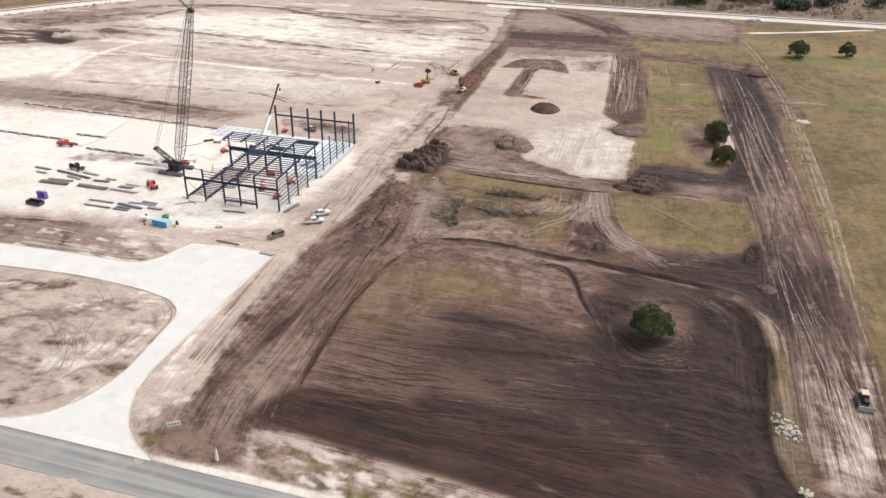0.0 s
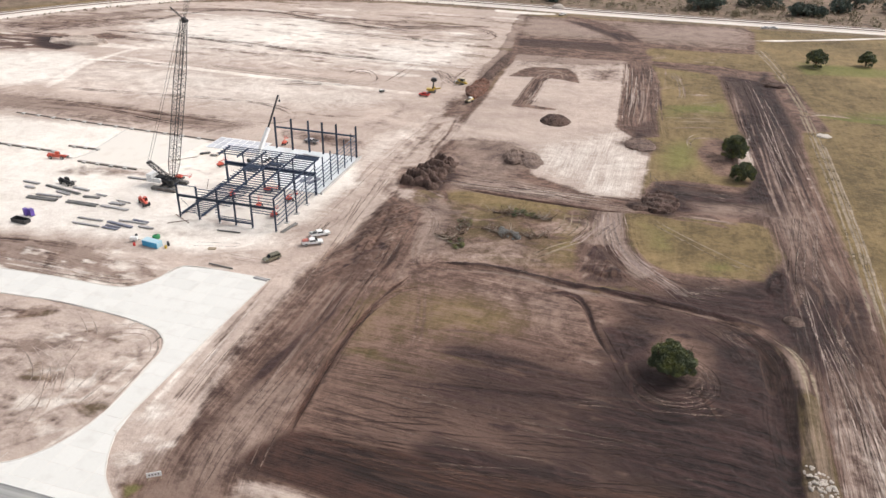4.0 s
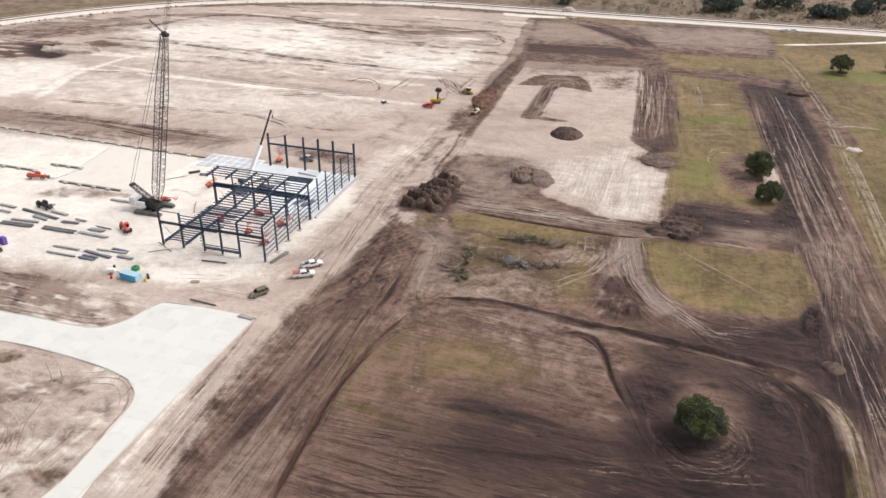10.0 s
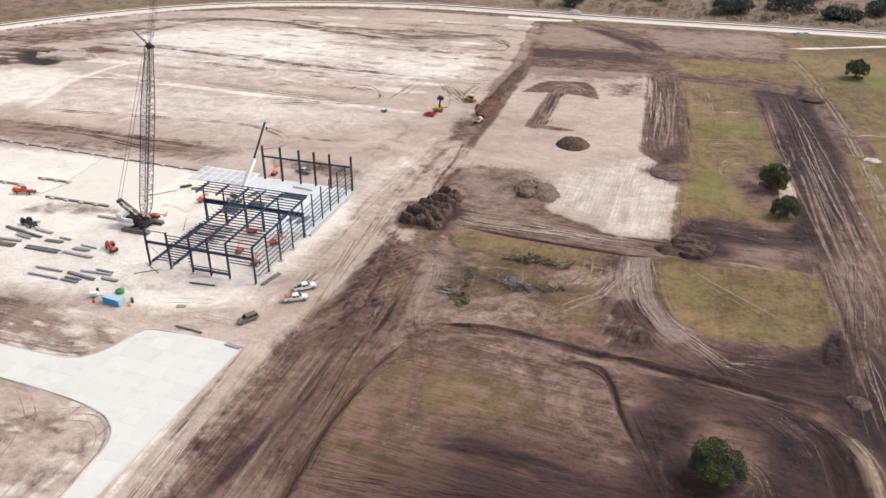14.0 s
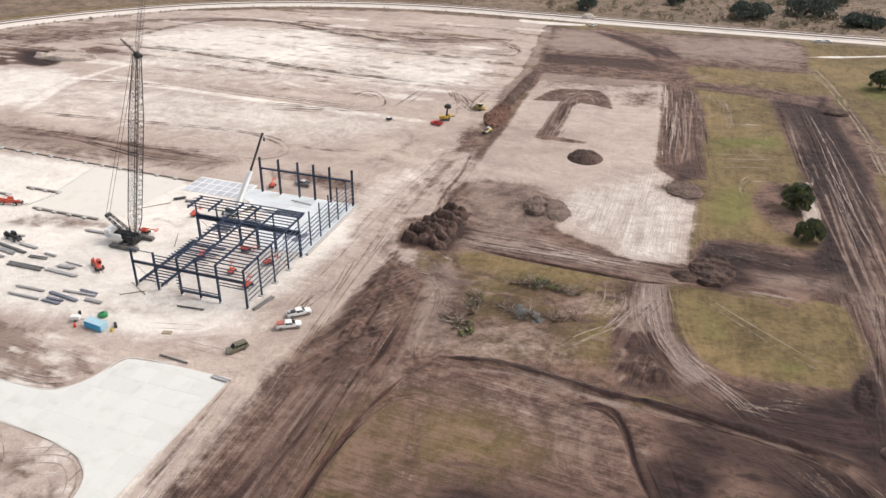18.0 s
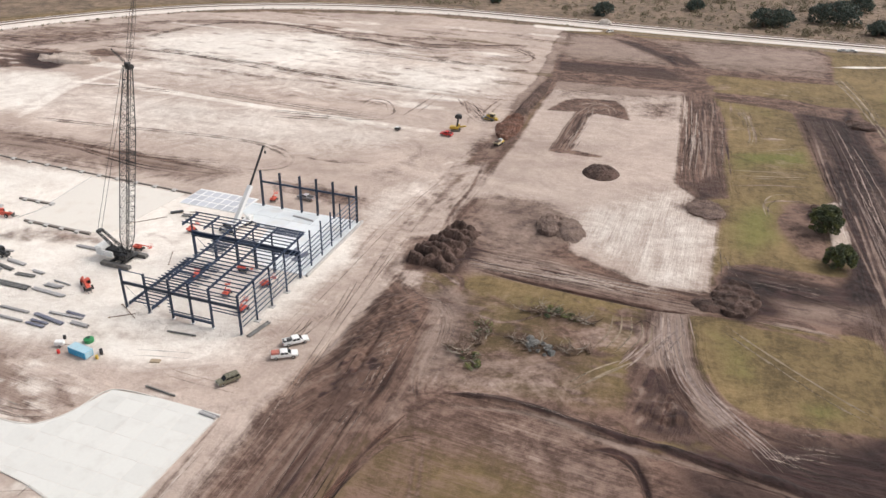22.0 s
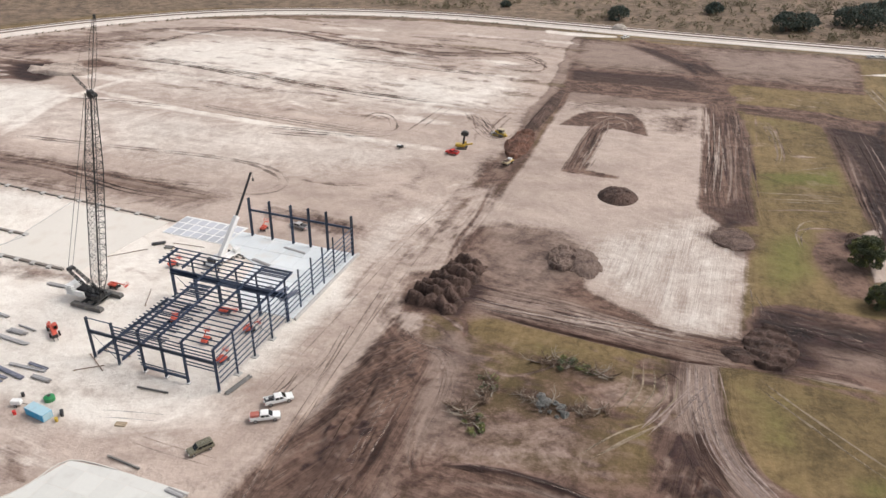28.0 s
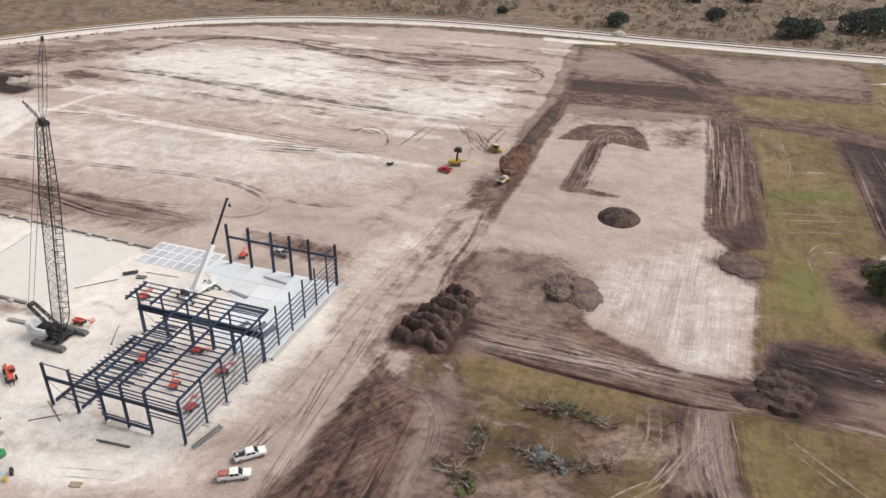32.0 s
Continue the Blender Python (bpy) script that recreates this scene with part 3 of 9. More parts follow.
zone('tan', 2, [(23.3, 242.8), (83.6, 253.2), (89.2, 129.3), (101.9, 110.9), (100.7, 59.7), (86.5, 57.1), (62.9, 68.4), (55.7, 90.3), (37.6, 91.2), (25.7, 93), (26.6, 157.6)])  # graded lot pad
zone('dust', 5, [(21.6, 234.9), (83.8, 250.4), (84.7, 199.8), (33.3, 193.1)], 0.35)
line('dust', 7, 0, [(5.7, 351.4), (11.8, 294.7), (16.2, 248.2), (16.9, 217.4), (16.4, 190.4)], 0.9)
line('brown', 1.4, 0, [(-23.4, 290.1), (-11.8, 287.5), (1.7, 281.2), (2, 268), (-8.8, 265.8), (-17, 268)], 0.7)
zone('caliche', 5, [(58.6, 95.5), (75.7, 111.5), (89.9, 129.5), (101.9, 110.9), (100.7, 59.7), (86.5, 57.1), (70.9, 68.1), (61.6, 79.1)], 0.42)  # fresh base on the pad
zone('brown', 1.0, [(29.2, 192.4), (33.5, 208.6), (40.1, 215.3), (55.3, 217.3), (61, 207.5), (65, 192), (58.4, 193.7), (50.1, 196.2), (48, 190.9), (48.5, 148.5), (60.2, 146.5), (60.2, 143.9), (40.3, 143.6), (41.4, 195), (35, 193.4)], 0.9)  # scraped arch on the pad
line('dust', 0.8, 0, [(41.5, 144.8), (41.3, 178.2), (43.7, 199.1), (49.1, 209.9), (56.1, 205.4), (58.5, 196.7)], 0.85)
line('dust', 0.8, 0, [(43.7, 145.6), (43.7, 179.1), (47.4, 200.6), (50.4, 201.7), (53.6, 204.4), (56.1, 195.7)], 0.85)
line('dust', 0.8, 0, [(46.3, 144.1), (46.9, 180.3), (45.8, 194.4)], 0.8)
line('dust', 0.8, 0, [(41.8, 145.4), (49.6, 144.4), (57.3, 143.4)], 0.7)
tracks('tan', 3, 1.6, 0.5, [(44, 151.9), (43.9, 189.2)], 0.6, 108)
tracks('tan', 3, 1.2, 0.5, [(40.2, 206.3), (48.4, 212.1), (56.5, 208)], 0.5, 109)
zone('brown', 5, [(69.1, 215.4), (77.4, 223.7), (81.3, 206.3), (79.3, 194.7), (72.1, 198.2)], 0.4)
tracks('brown', 6, 6, 0.7, [(28.6, 225.1), (50, 233.7), (71.8, 237), (82.7, 236)], 0.25, 111)
zone('brown', 2, [(83.8, 244.6), (93.8, 248.6), (99.2, 232.4), (103.4, 198), (104.1, 149.7), (104.9, 124.4), (96.7, 121.2), (93.5, 123.7), (87.4, 130.4), (86.4, 161.7), (85.2, 199.1)])  # haul lane
zone('topsoil', 2, [(87.2, 133.1), (95.4, 134.9), (96.9, 143.9), (103, 143.4), (104.9, 123.2), (96.7, 121.2)], 0.5)
zone('brown', 3, [(8.1, 349), (33.6, 351.8), (78.7, 356.3), (148.7, 367.4), (156, 349.7), (152.8, 287.8), (131.4, 284), (95.6, 282.1), (81.5, 260.8), (20.2, 258.1), (16.1, 273.6), (13.1, 307.3)])  # far stripped lot
zone('dust', 3, [(20.6, 250), (45.2, 253.3), (82.3, 251.9), (84.1, 239.3), (60.6, 228.3), (25.1, 224.8)], 0.9)
zone('dust', 5, [(14.3, 339), (34.9, 342.8), (65.9, 312.8), (63.2, 300.2), (30.2, 294.3), (16.3, 296.4)], 0.8)
zone('dust', 6, [(79.3, 343.1), (146, 357.8), (150.7, 317.9), (116.2, 307.4), (91.8, 304.6)], 0.65)
zone('dust', 4, [(8.1, 349), (33.6, 351.8), (78.7, 356.3), (148.7, 367.4), (156, 349.7), (151.7, 298.5), (132.1, 293.7), (95.5, 292), (79.9, 292.6), (17.3, 281.4)], 0.45)
zone('topsoil', 2.5, [(16, 278.7), (71.5, 285.7), (80.8, 274.8), (81.5, 259.1), (50.3, 256.2), (19.4, 257.8)], 0.62)
zone('topsoil', 3, [(32.2, 346.4), (51.6, 340.5), (72.7, 323.6), (88.5, 296.1), (95.2, 257.6), (83.6, 248.4), (80.1, 287.8), (62.2, 311.3)], 0.6)
zone('brown', 2, [(94.5, 248.9), (114.2, 248.7), (134.6, 249.1), (151.2, 242.4), (165.8, 222.7), (173, 154.5), (152, 146.4), (143.4, 184.1), (135.3, 187.8), (133.1, 231.5), (113.9, 240.8), (97.7, 241)])
zone('topsoil', 4, [(131.3, 234.5), (141.6, 234.9), (149.7, 231.3), (143.4, 184.1), (136.5, 188.3), (133.8, 210)], 0.9)
zone('clay', 1.5, [(19.2, 254.4), (22.9, 249.5), (22.9, 180.9), (25.7, 155.6), (24.8, 127.8), (20.2, 119.9), (17.3, 124.9), (16.8, 141.3), (15.9, 173.8), (15.9, 184.8)], 0.85)  # trench spoil
zone('brown', 4, [(18.8, 247.8), (21.5, 252.1), (24.9, 118.8), (24.3, 94.4), (19.1, 89.9), (19.7, 108.2)], 0.8)
zone('brown', 2, [(87.6, 46.7), (96, 47), (99.7, 23.7), (111.1, 10.2), (140.4, 14.2), (137.9, -7.1), (116, -3.4), (100.2, 6.7), (89.6, 1.5), (85.9, 17.3)])
zone('topsoil', 3, [(86.7, 17.5), (93, 21.6), (99.1, 10), (97.4, 2.3), (89.8, -0.1)], 0.8)
zone('dust', 3, [(85.9, 44.3), (96.6, 47.3), (97.7, 32.6), (102.8, 17.6), (110.3, 11.4), (101, 7.9), (90.7, 16.1), (85.6, 24.3), (89.1, 35.1)], 0.68)
zone('topsoil', 6, [(104.5, 11.6), (113.7, 17), (130.2, 16.3), (139.5, 16), (136.1, -5.5), (128, -4), (118.4, -1.2), (109.1, 0.4)], 0.55)
# grass: bare, green and straw patches
zone('brown', 14, [(42.3, 36.5), (64.8, 36.1), (86.3, 40.1), (85.2, 27.8), (74.6, 16.5), (65, 23.8), (54, 15.8), (46.6, 9.3), (47.9, -3.4), (42.9, -2.2), (37.4, 17.1)], 0.2)
zone('green', 5, [(48.2, 26.4), (56, 30.5), (59.1, 23.5), (51.9, 18.7)], 0.7)
zone('green', 5, [(103, 164.6), (131.2, 184.1), (131.8, 160.9), (103.8, 146.8)], 0.45)
zone('green', 7, [(105.1, 115.5), (118.4, 127.5), (121.7, 100.5), (110.5, 84.2)], 0.6)
zone('green', 5, [(173.7, 276.1), (228.6, 275.7), (247.3, 269.7), (222.8, 258.5), (192.3, 260)], 0.9)
zone('green', 2, [(192.9, 181.9), (227.2, 189.3), (223.7, 175.3), (191.3, 172.6)])
zone('tan', 2, [(168.6, 179.9), (193, 182.9), (191.7, 175.3), (168, 175.1)], 0.7)
zone('brown', 4, [(121.8, 124.9), (127.5, 130.6), (136, 118.8), (134.5, 86.3), (124.6, 88.9), (118.5, 106)], 0.8)  # bare ring by the oaks
zone('tan', 1, [(135.5, 128.8), (138.5, 125.4), (138.7, 104.8), (136.1, 104)], 0.9)
zone('dust', 5, [(28.2, 26.4), (30.4, 41.9), (39.3, 45.4), (41.5, 27), (43.3, 11.6), (42.9, -2.2), (44.5, -13.7), (39.9, -15.4), (37.5, 2.3)], 0.4)
zone('brown', 5, [(60.1, 34.3), (76.8, 38.6), (78, 30.8), (62.4, 24.7)], 0.3)
zone('brown', 4, [(45.6, 26.5), (51.4, 28.7), (55.2, 20), (49.7, 17.9)], 0.3)
zone('brown', 5, [(58, 23), (76.3, 26.2), (77.3, 20.2), (69.7, 13), (60.3, 14.5)], 0.3)
zone('brown', 4, [(44.1, 12.9), (52.9, 11.7), (56.3, 4.5), (48.3, 4.7)], 0.3)
line('dust', 3, 0, [(162.4, 181), (174.7, 179.6), (194.2, 179.3), (210.1, 181)], 0.7)
line('green', 4, 0, [(165.3, 177.1), (176.3, 175.3), (193.2, 174.3), (208.9, 176)], 0.9)
line('green', 4, 0, [(105.2, 166.5), (118.3, 167.8), (130.1, 168.7)], 0.6)
line('dust', 2, 0, [(108.8, 167), (118.3, 167.8), (127.8, 168.7)], 0.5)
zone('tan', 0.7, [(134.5, 130.2), (140.2, 136.9), (139.9, 102.8), (134.1, 99.2)])  # pale ramp by the oaks
line('caliche', 0.9, 0, [(138.2, 149.7), (140.5, 141.1), (138, 120.4), (138.8, 105.8)], 0.9)
disc('topsoil', 31, 53.5, 10, 12, 3, 0.6)
disc('topsoil', 109, 56, 8, 9.5, 3, 0.6)
disc('topsoil', 98.5, 112, 9, 10, 4, 0.6)
disc('topsoil', 157, 222, 9, 8, 3, 0.6)
disc('topsoil', 133, 122, 7, 8, 3, 0.6)
rnd = random.Random(77)
for k in range(64):
    x, y = rnd.uniform(-230, 8), rnd.uniform(168, 335)
    disc(rnd.choice(('dust', 'caliche', 'caliche', 'tan', 'scrub')), x, y, rnd.uniform(9, 30), rnd.uniform(1.5, 4.5), 1.6, rnd.uniform(0.35, 0.65))
scatter(('dust', 'dust', 'caliche', 'tan', 'brown'), 130, 1.6, 0.3, 14, [(-58.7, -60.1), (-42.9, -54.2), (-25.8, -56.2), (-8.4, -56.4), (-0.4, -60), (1.9, -66.8), (2.6, -79), (-0.9, -89.2), (-5.2, -97), (-16.6, -102.3)], 0.5, 158)
scatter(('caliche', 'brown', 'dust', 'dust'), 60, 2.2, 0.35, -4, [(-131.3, -38.3), (-77.7, -28.5), (-44.5, -25.4), (-21, -26.6), (-22.3, -39.1), (-41.6, -40.9), (-64.8, -42.3), (-120.4, -47)], 0.6, 159)
scatter(('dust', 'brown', 'topsoil', 'dust', 'clay'), 60, 1.6, 0.35, 62, [(25.9, 29), (36.7, 23), (40.4, 26.5), (45.9, -3.3), (44.1, -23), (42.7, -43.9), (45.4, -65.9), (43.1, -76.7), (38.5, -89.8), (37.9, -97.3), (26.4, -99.9), (25.2, -90.4), (22, -69.8), (19.3, -42.9), (21.4, -20.1), (24.1, 7.7)], 0.6, 160)
scatter(('dust', 'topsoil', 'clay'), 110, 1.8, 0.3, -4, [(47.2, -4.8), (71.9, 0.6), (90.6, -6.6), (137.1, -8.8), (137.5, -28.3), (135.6, -57.7), (139.5, -78.2), (141.8, -87.7), (101.4, -99.8), (63.6, -94), (49.3, -87.4), (38.5, -89.8), (43.4, -74.7), (41.1, -50.9), (41.7, -25.3)], 0.5, 161)
scatter(('grass', 'grass', 'topsoil'), 14, 4.5, 0.35, -4, [(44.1, -23), (72.4, -2.2), (90.8, -8.2), (135.6, -10.7), (135.6, -28.9), (93.1, -37.2), (56.2, -53.5), (45.4, -54.5)], 0.3, 162)
scatter(('dust', 'tan', 'dust', 'topsoil', 'clay'), 130, 1.6, 0.3, 80, [(134, 235.3), (156.1, 243.2), (159.6, 141.5), (159.4, 77.9), (160.4, 15.5), (161.3, -21), (161.8, -40.4), (158.6, -69.7), (143.8, -74.2), (141, -61.2), (140.3, -32.2), (139.4, -6.7), (140, 19.4), (142.5, 62.2), (138.6, 126.8)], 0.6, 163)
scatter(('brown', 'dust', 'dust', 'grass', 'green'), 90, 2.5, 0.4, 0, [(36.2, 34.2), (63, 44.6), (90.8, 44), (89.9, 25.9), (81.9, 3.7), (47.5, -8), (42.9, -2.2), (37.4, 17.1)], 0.5, 164)
scatter(('brown', 'dust', 'brown'), 60, 4, 0.4, -10, [(99, 45), (130.5, 51), (126.1, 17.5), (112.2, 12.2), (100.6, 26.5)], 0.45, 165)
scatter(('dust', 'caliche', 'tan'), 70, 2.4, 0.35, 55, [(4.5, 58.3), (7, 93), (10.1, 133.2), (20.3, 126.6), (21, 75.1), (19.8, 45.9), (23, 19.9), (23.7, -6.4), (17.8, -23.6), (11.4, -26), (12.5, -0.2), (10.8, 24.3)], 0.5, 166)
scatter(('caliche', 'tan', 'caliche'), 60, 3.0, 0.3, 5, [(-98.1, 35.2), (-45, 49), (-18, 13.1), (-2.4, 10), (9.6, 23.8), (9.9, -8.3), (5.3, -22.7), (-22.9, -33.5)], 0.5, 167)
scatter(('dust', 'tan', 'brown', 'caliche'), 60, 6, 0.25, 5, [(-318, 166.1), (-264, 186.8), (-244.4, 195.2), (-218.9, 193.7), (-207.9, 171.1), (-214, 160.1), (-266.8, 127.8)], 0.7, 168)
scatter(('brown', 'green', 'dust'), 60, 1.5, 0.4, -8, [(-6.1, -112.8), (0.9, -112.2), (31.3, -112), (31, -120.8), (3.3, -126.7)], 0.6, 169)
scatter(('green', 'caliche', 'dust', 'brown'), 80, 1.5, 0.35, -18, [(38.2, -91.6), (48.2, -90.2), (62.8, -92), (80.4, -93.2), (100.7, -94.5), (92.5, -102.4), (53.7, -101.5), (43.3, -98.6)], 0.6, 170)
zone('grass', 1.2, [(97.1, 46.2), (118.5, 46.4), (134.2, 44.4), (140.4, 38.9), (143.2, 31.3), (140.2, 21.2), (136.3, 14.6), (122.6, 11.1), (112.5, 11), (105.3, 16.4), (100.6, 28.9)])  # fenced-off grass plot
zone('green', 5, [(102.3, 40.4), (112.6, 40.5), (113.9, 23.2), (105.7, 23.3)], 0.45)
zone('green', 3, [(120.6, 19.6), (126.5, 23.8), (129.5, 19.9), (123.4, 12.8)], 0.6)
zone('dust', 2, [(91, 47.5), (96, 46.5), (97.7, 28.8), (103.3, 15.2), (113.3, 0.2), (110.1, -4.3), (100.1, 8), (94.7, 18.4)], 0.75)  # lane across the grass
zone('brown', 2, [(109.1, 10.4), (119, 10.3), (129.8, 12.4), (136.1, 12.9), (133.6, -4.9), (113.2, -3.1), (102.6, 1.5)], 0.9)  # stripped corner lot
zone('topsoil', 5, [(113.5, 7.3), (129.6, 10.5), (134.6, 9.8), (132.8, -3.7), (114.3, -1.9)], 0.6)
line('topsoil', 2.2, 0.15, [(20.1, -36.8), (22, -53.4), (23.5, -67.6), (23.8, -79.3), (24.6, -89.5)], 0.62)
zone('topsoil', 2, [(22.5, -99.5), (25.9, -92.3), (35.4, -86.1), (39.7, -89.6), (41.3, -99.3), (33.5, -100.3)], 0.35)  # wet corner by the road
zone('tan', 2, [(14.9, -26.5), (17.1, -22.5), (21, -47.4), (21.3, -66.2), (21.1, -81.1), (20.8, -86.5), (15.1, -83.9), (14.3, -70.5), (13.3, -47.3)], 0.7)
zone('brown', 5, [(20.4, -30.9), (37.1, -25.5), (37.4, -44.7), (40.1, -60.2), (42.1, -75.4), (36.7, -84.1), (30.9, -82.5), (25.8, -66.9)], 0.45)  # rolled middle of the haul strip
zone('dust', 5, [(9.8, 217.9), (13.5, 169.4), (12.9, 111.4), (13.7, 80.6), (17.2, 52.5), (17.7, 35.1), (16.8, 19.4), (14.9, 7.7), (15.6, -2), (15.1, -11.2), (23.2, -8.2), (22.5, 10.6), (21.8, 33.4), (21.8, 54.3), (20.2, 78.5), (23, 127.4), (22.2, 194.3)], 0.5)
zone('brown', 5, [(46, -4.2), (62.3, -0.9), (77.2, 1.9), (87.5, 7.2), (91.6, 4.3), (88, -5), (49.4, -8)], 0.75)
zone('tan', 9, [(-49.6, -55), (-26.7, -51.9), (-6.8, -52.4), (1.4, -58.7), (3.9, -73.8), (4.4, -87.2), (2.2, -95.7), (-5.6, -101.3)], 0.3)  # pale churned soil inside the drive's bend
zone('topsoil', 4, [(70.4, -70.9), (85.1, -72), (96.7, -70.7), (99.3, -75), (97, -80.2), (76.5, -86.6), (65.6, -80.4)], 0.95)  # wet dark soil along the road side
zone('topsoil', 4, [(125.8, -20.1), (131.1, -16), (135.5, -36.6), (135.9, -54.4), (135.4, -68), (124.8, -71.3), (126.7, -52.3)], 1.0)
zone('topsoil', 3, [(139.8, 221.6), (154.1, 240.3), (159.9, 148.1), (145.8, 57), (138.1, 54.1), (134.5, 76.4), (140.7, 100.2), (139, 150.9)], 0.9)  # fresh topsoil on the perimeter road
zone('topsoil', 3, [(103, 67.7), (113.3, 70), (127.7, 70.6), (148.4, 73.8), (146.7, 62.8), (124.2, 60.1), (110.3, 60.8)], 0.7)
zone('dust', 4, [(114.6, 62.5), (146.5, 61.3), (144.1, 46.1), (133.6, 48.5), (114.4, 52)], 0.15)
zone('tan', 5, [(-43.2, -21.9), (-35.9, -16.9), (-22.5, -19.9), (-10.3, -20.9), (-14.6, -27), (-19.3, -36.3), (-23.9, -39.7)], 0.45)
zone('caliche', 4, [(-38.6, -26.1), (-31.1, -23.2), (-23.5, -25), (-25.4, -30.3), (-32.2, -32)], 0.4)
zone('dust', 8, [(33.8, -17.1), (34.5, -37.8), (34.1, -53.1), (34.4, -70.3), (35.7, -84.4), (29.4, -86.3), (27, -66.5), (22.8, -36), (22.3, -17.5)], 0.3)
zone('brown', 4, [(108.5, 12.6), (130.8, 13.3), (129.9, 6.9), (117.8, 2.3), (107.5, 2.9)], 0.6)
zone('brown', 2, [(-42.5, 82.1), (-25.1, 84.3), (-1.9, 78.9), (1.6, 75.9), (-0.3, 71.6), (-13.8, 70.6), (-36.6, 73)], 0.45)  # darker brown band behind the hall
zone('topsoil', 2, [(-30.6, 80.5), (-11.9, 80.7), (-1.1, 77), (-7.9, 72.9), (-27.2, 74.7)], 0.35)
zone('grass', 9, [(28.4, -25), (43.6, -14.2), (60.3, -10.1), (78.6, -15.6), (84.9, -23.9), (68.4, -31.1), (51.1, -34.7), (43.5, -46.3), (38.5, -51.3)], 0.6)
zone('dust', 12, [(35.6, -15.6), (45.5, -3.4), (67.5, -0.2), (90, -7.5), (95.1, -20.6), (80, -23.5), (59.6, -21.7), (47.7, -25.5)], 0.3)
zone('tan', 4, [(5.3, 64.3), (3.5, 91), (-0.5, 129), (0.1, 169.2), (7.6, 159.7), (9.1, 113.8), (10.5, 82.7), (14.5, 61.9), (16.3, 41.4), (16.3, 19.8), (11, 19.8), (9.2, 41.1)], 0.4)
zone('dust', 5, [(29.1, 97.1), (45.1, 99.6), (57.5, 94), (62.6, 74.6), (53.2, 65.6), (37.3, 70.6), (30.1, 83.4)], 0.8)
line('caliche', 3.5, 0, [(154.8, 325), (187, 338.8), (248.8, 370.9)], 0.9)  # far gravel lane
zone('caliche', 16, [(-186.4, 171.7), (-196.5, 222.1), (-171.9, 272.4), (-107.5, 271.2), (-39.9, 262.1), (-3.2, 266), (3.3, 212), (-37.1, 184), (-63.9, 165.9), (-110.1, 162.9), (-159.8, 159.6)], 0.38)  # pale raked field
zone('caliche', 14, [(-154.6, 137.4), (-93.6, 146.9), (-46.6, 151.9), (-31.4, 130.7), (-63.4, 112.7), (-111.8, 104.8)], 0.2)
zone('topsoil', 3, [(-243.5, 177.4), (-231.7, 186.6), (-213.6, 180.9), (-207.7, 163.2), (-211.2, 157), (-221.8, 157.5)], 0.7)
zone('brown', 3, [(-221.4, 194.2), (-216.6, 204.2), (-198.7, 200), (-201.5, 187.9), (-211.7, 186)], 0.7)
zone('brown', 3, [(-272.3, 203.7), (-262, 224), (-224.8, 233.8), (-215.2, 227.1), (-237.3, 203), (-253.8, 186.8)], 0.5)
zone('topsoil', 5, [(93.9, 4.7), (111.4, 1.3), (128.3, -5.4), (131.2, -18.6), (129.4, -34.4), (115.6, -20.3), (103.8, -18.9), (96.7, -13.7)], 0.55)
zone('topsoil', 4, [(136.1, 25.9), (153.3, 34.1), (145.1, -10.8), (137.9, -13.1), (135.3, -1.2), (133, 8.3)], 0.5)
zone('tan', 1.5, [(11.2, -25.7), (13.8, -53.6), (14.9, -71.9), (15.6, -89.3), (21.9, -88.7), (23.5, -79.2), (24, -61.6), (24.4, -42.2), (25.1, -25.4)], 0.75)  # pale margin along the drive
scatter(('scrub', 'dust', 'scrub', 'tan'), 46, 7, 0.3, -4, [(-211.2, 210), (-173.9, 264.4), (-79.4, 282.6), (-3.2, 255.4), (-1.2, 210.3), (-65.6, 168.9), (-134.7, 165.3)], 0.45, 301)
scatter(('caliche', 'dust', 'tan'), 60, 4, 0.25, -4, [(-223.4, 223.7), (-179.3, 272.2), (-83.4, 291.8), (-3.2, 266), (-1.2, 210.3), (-65.6, 168.9), (-134.7, 165.3)], 0.6, 302)
zone('tan', 1.5, [(15.4, 25.2), (22.3, 20.9), (21.4, -8.9), (20.2, -26), (19.7, -44.2), (15, -42), (13.3, -19), (14.1, -0.4), (14.8, 15.1)], 0.65)
zone('green', 3, [(45.1, 37.8), (57.2, 41.6), (59.6, 34.1), (49.8, 29.4)], 0.3)
zone('green', 4, [(51.2, 15.2), (63.7, 19.2), (66.9, 9.8), (56.3, 5.1)], 0.25)
zone('green', 5, [(67.3, 29.3), (75.1, 35.7), (80.6, 31.2), (72.3, 23.3)], 0.2)
zone('tan', 5, [(76.6, 38.9), (88.9, 43.7), (91.8, 30.8), (85.2, 23.8), (79, 29)], 0.28)
zone('dust', 3, [(38.8, 36.4), (44.3, 36.6), (51.7, 16.9), (49.6, 3.1), (44.8, -1.5), (42, 13.1)], 0.45)
zone('dust', 8, [(44, 38), (62, 42), (84, 40), (88, 24), (80, 8), (60, 2), (49, 2)], 0.16)
zone('tan', 7, [(48, 14), (60, 16), (74, 14), (70, 4), (54, 4)], 0.16)
zone('green', 4, [(182.2, 186.3), (206.6, 193.2), (203.1, 176.5), (182.4, 172.5)], 0.5)
zone('green', 3, [(171.4, 269.1), (211.8, 279.1), (209.6, 257.2), (174.4, 248.8)], 0.75)
line('green', 3, 0, [(158.6, 178.1), (174.7, 179.7), (194, 178.5)], 0.5)
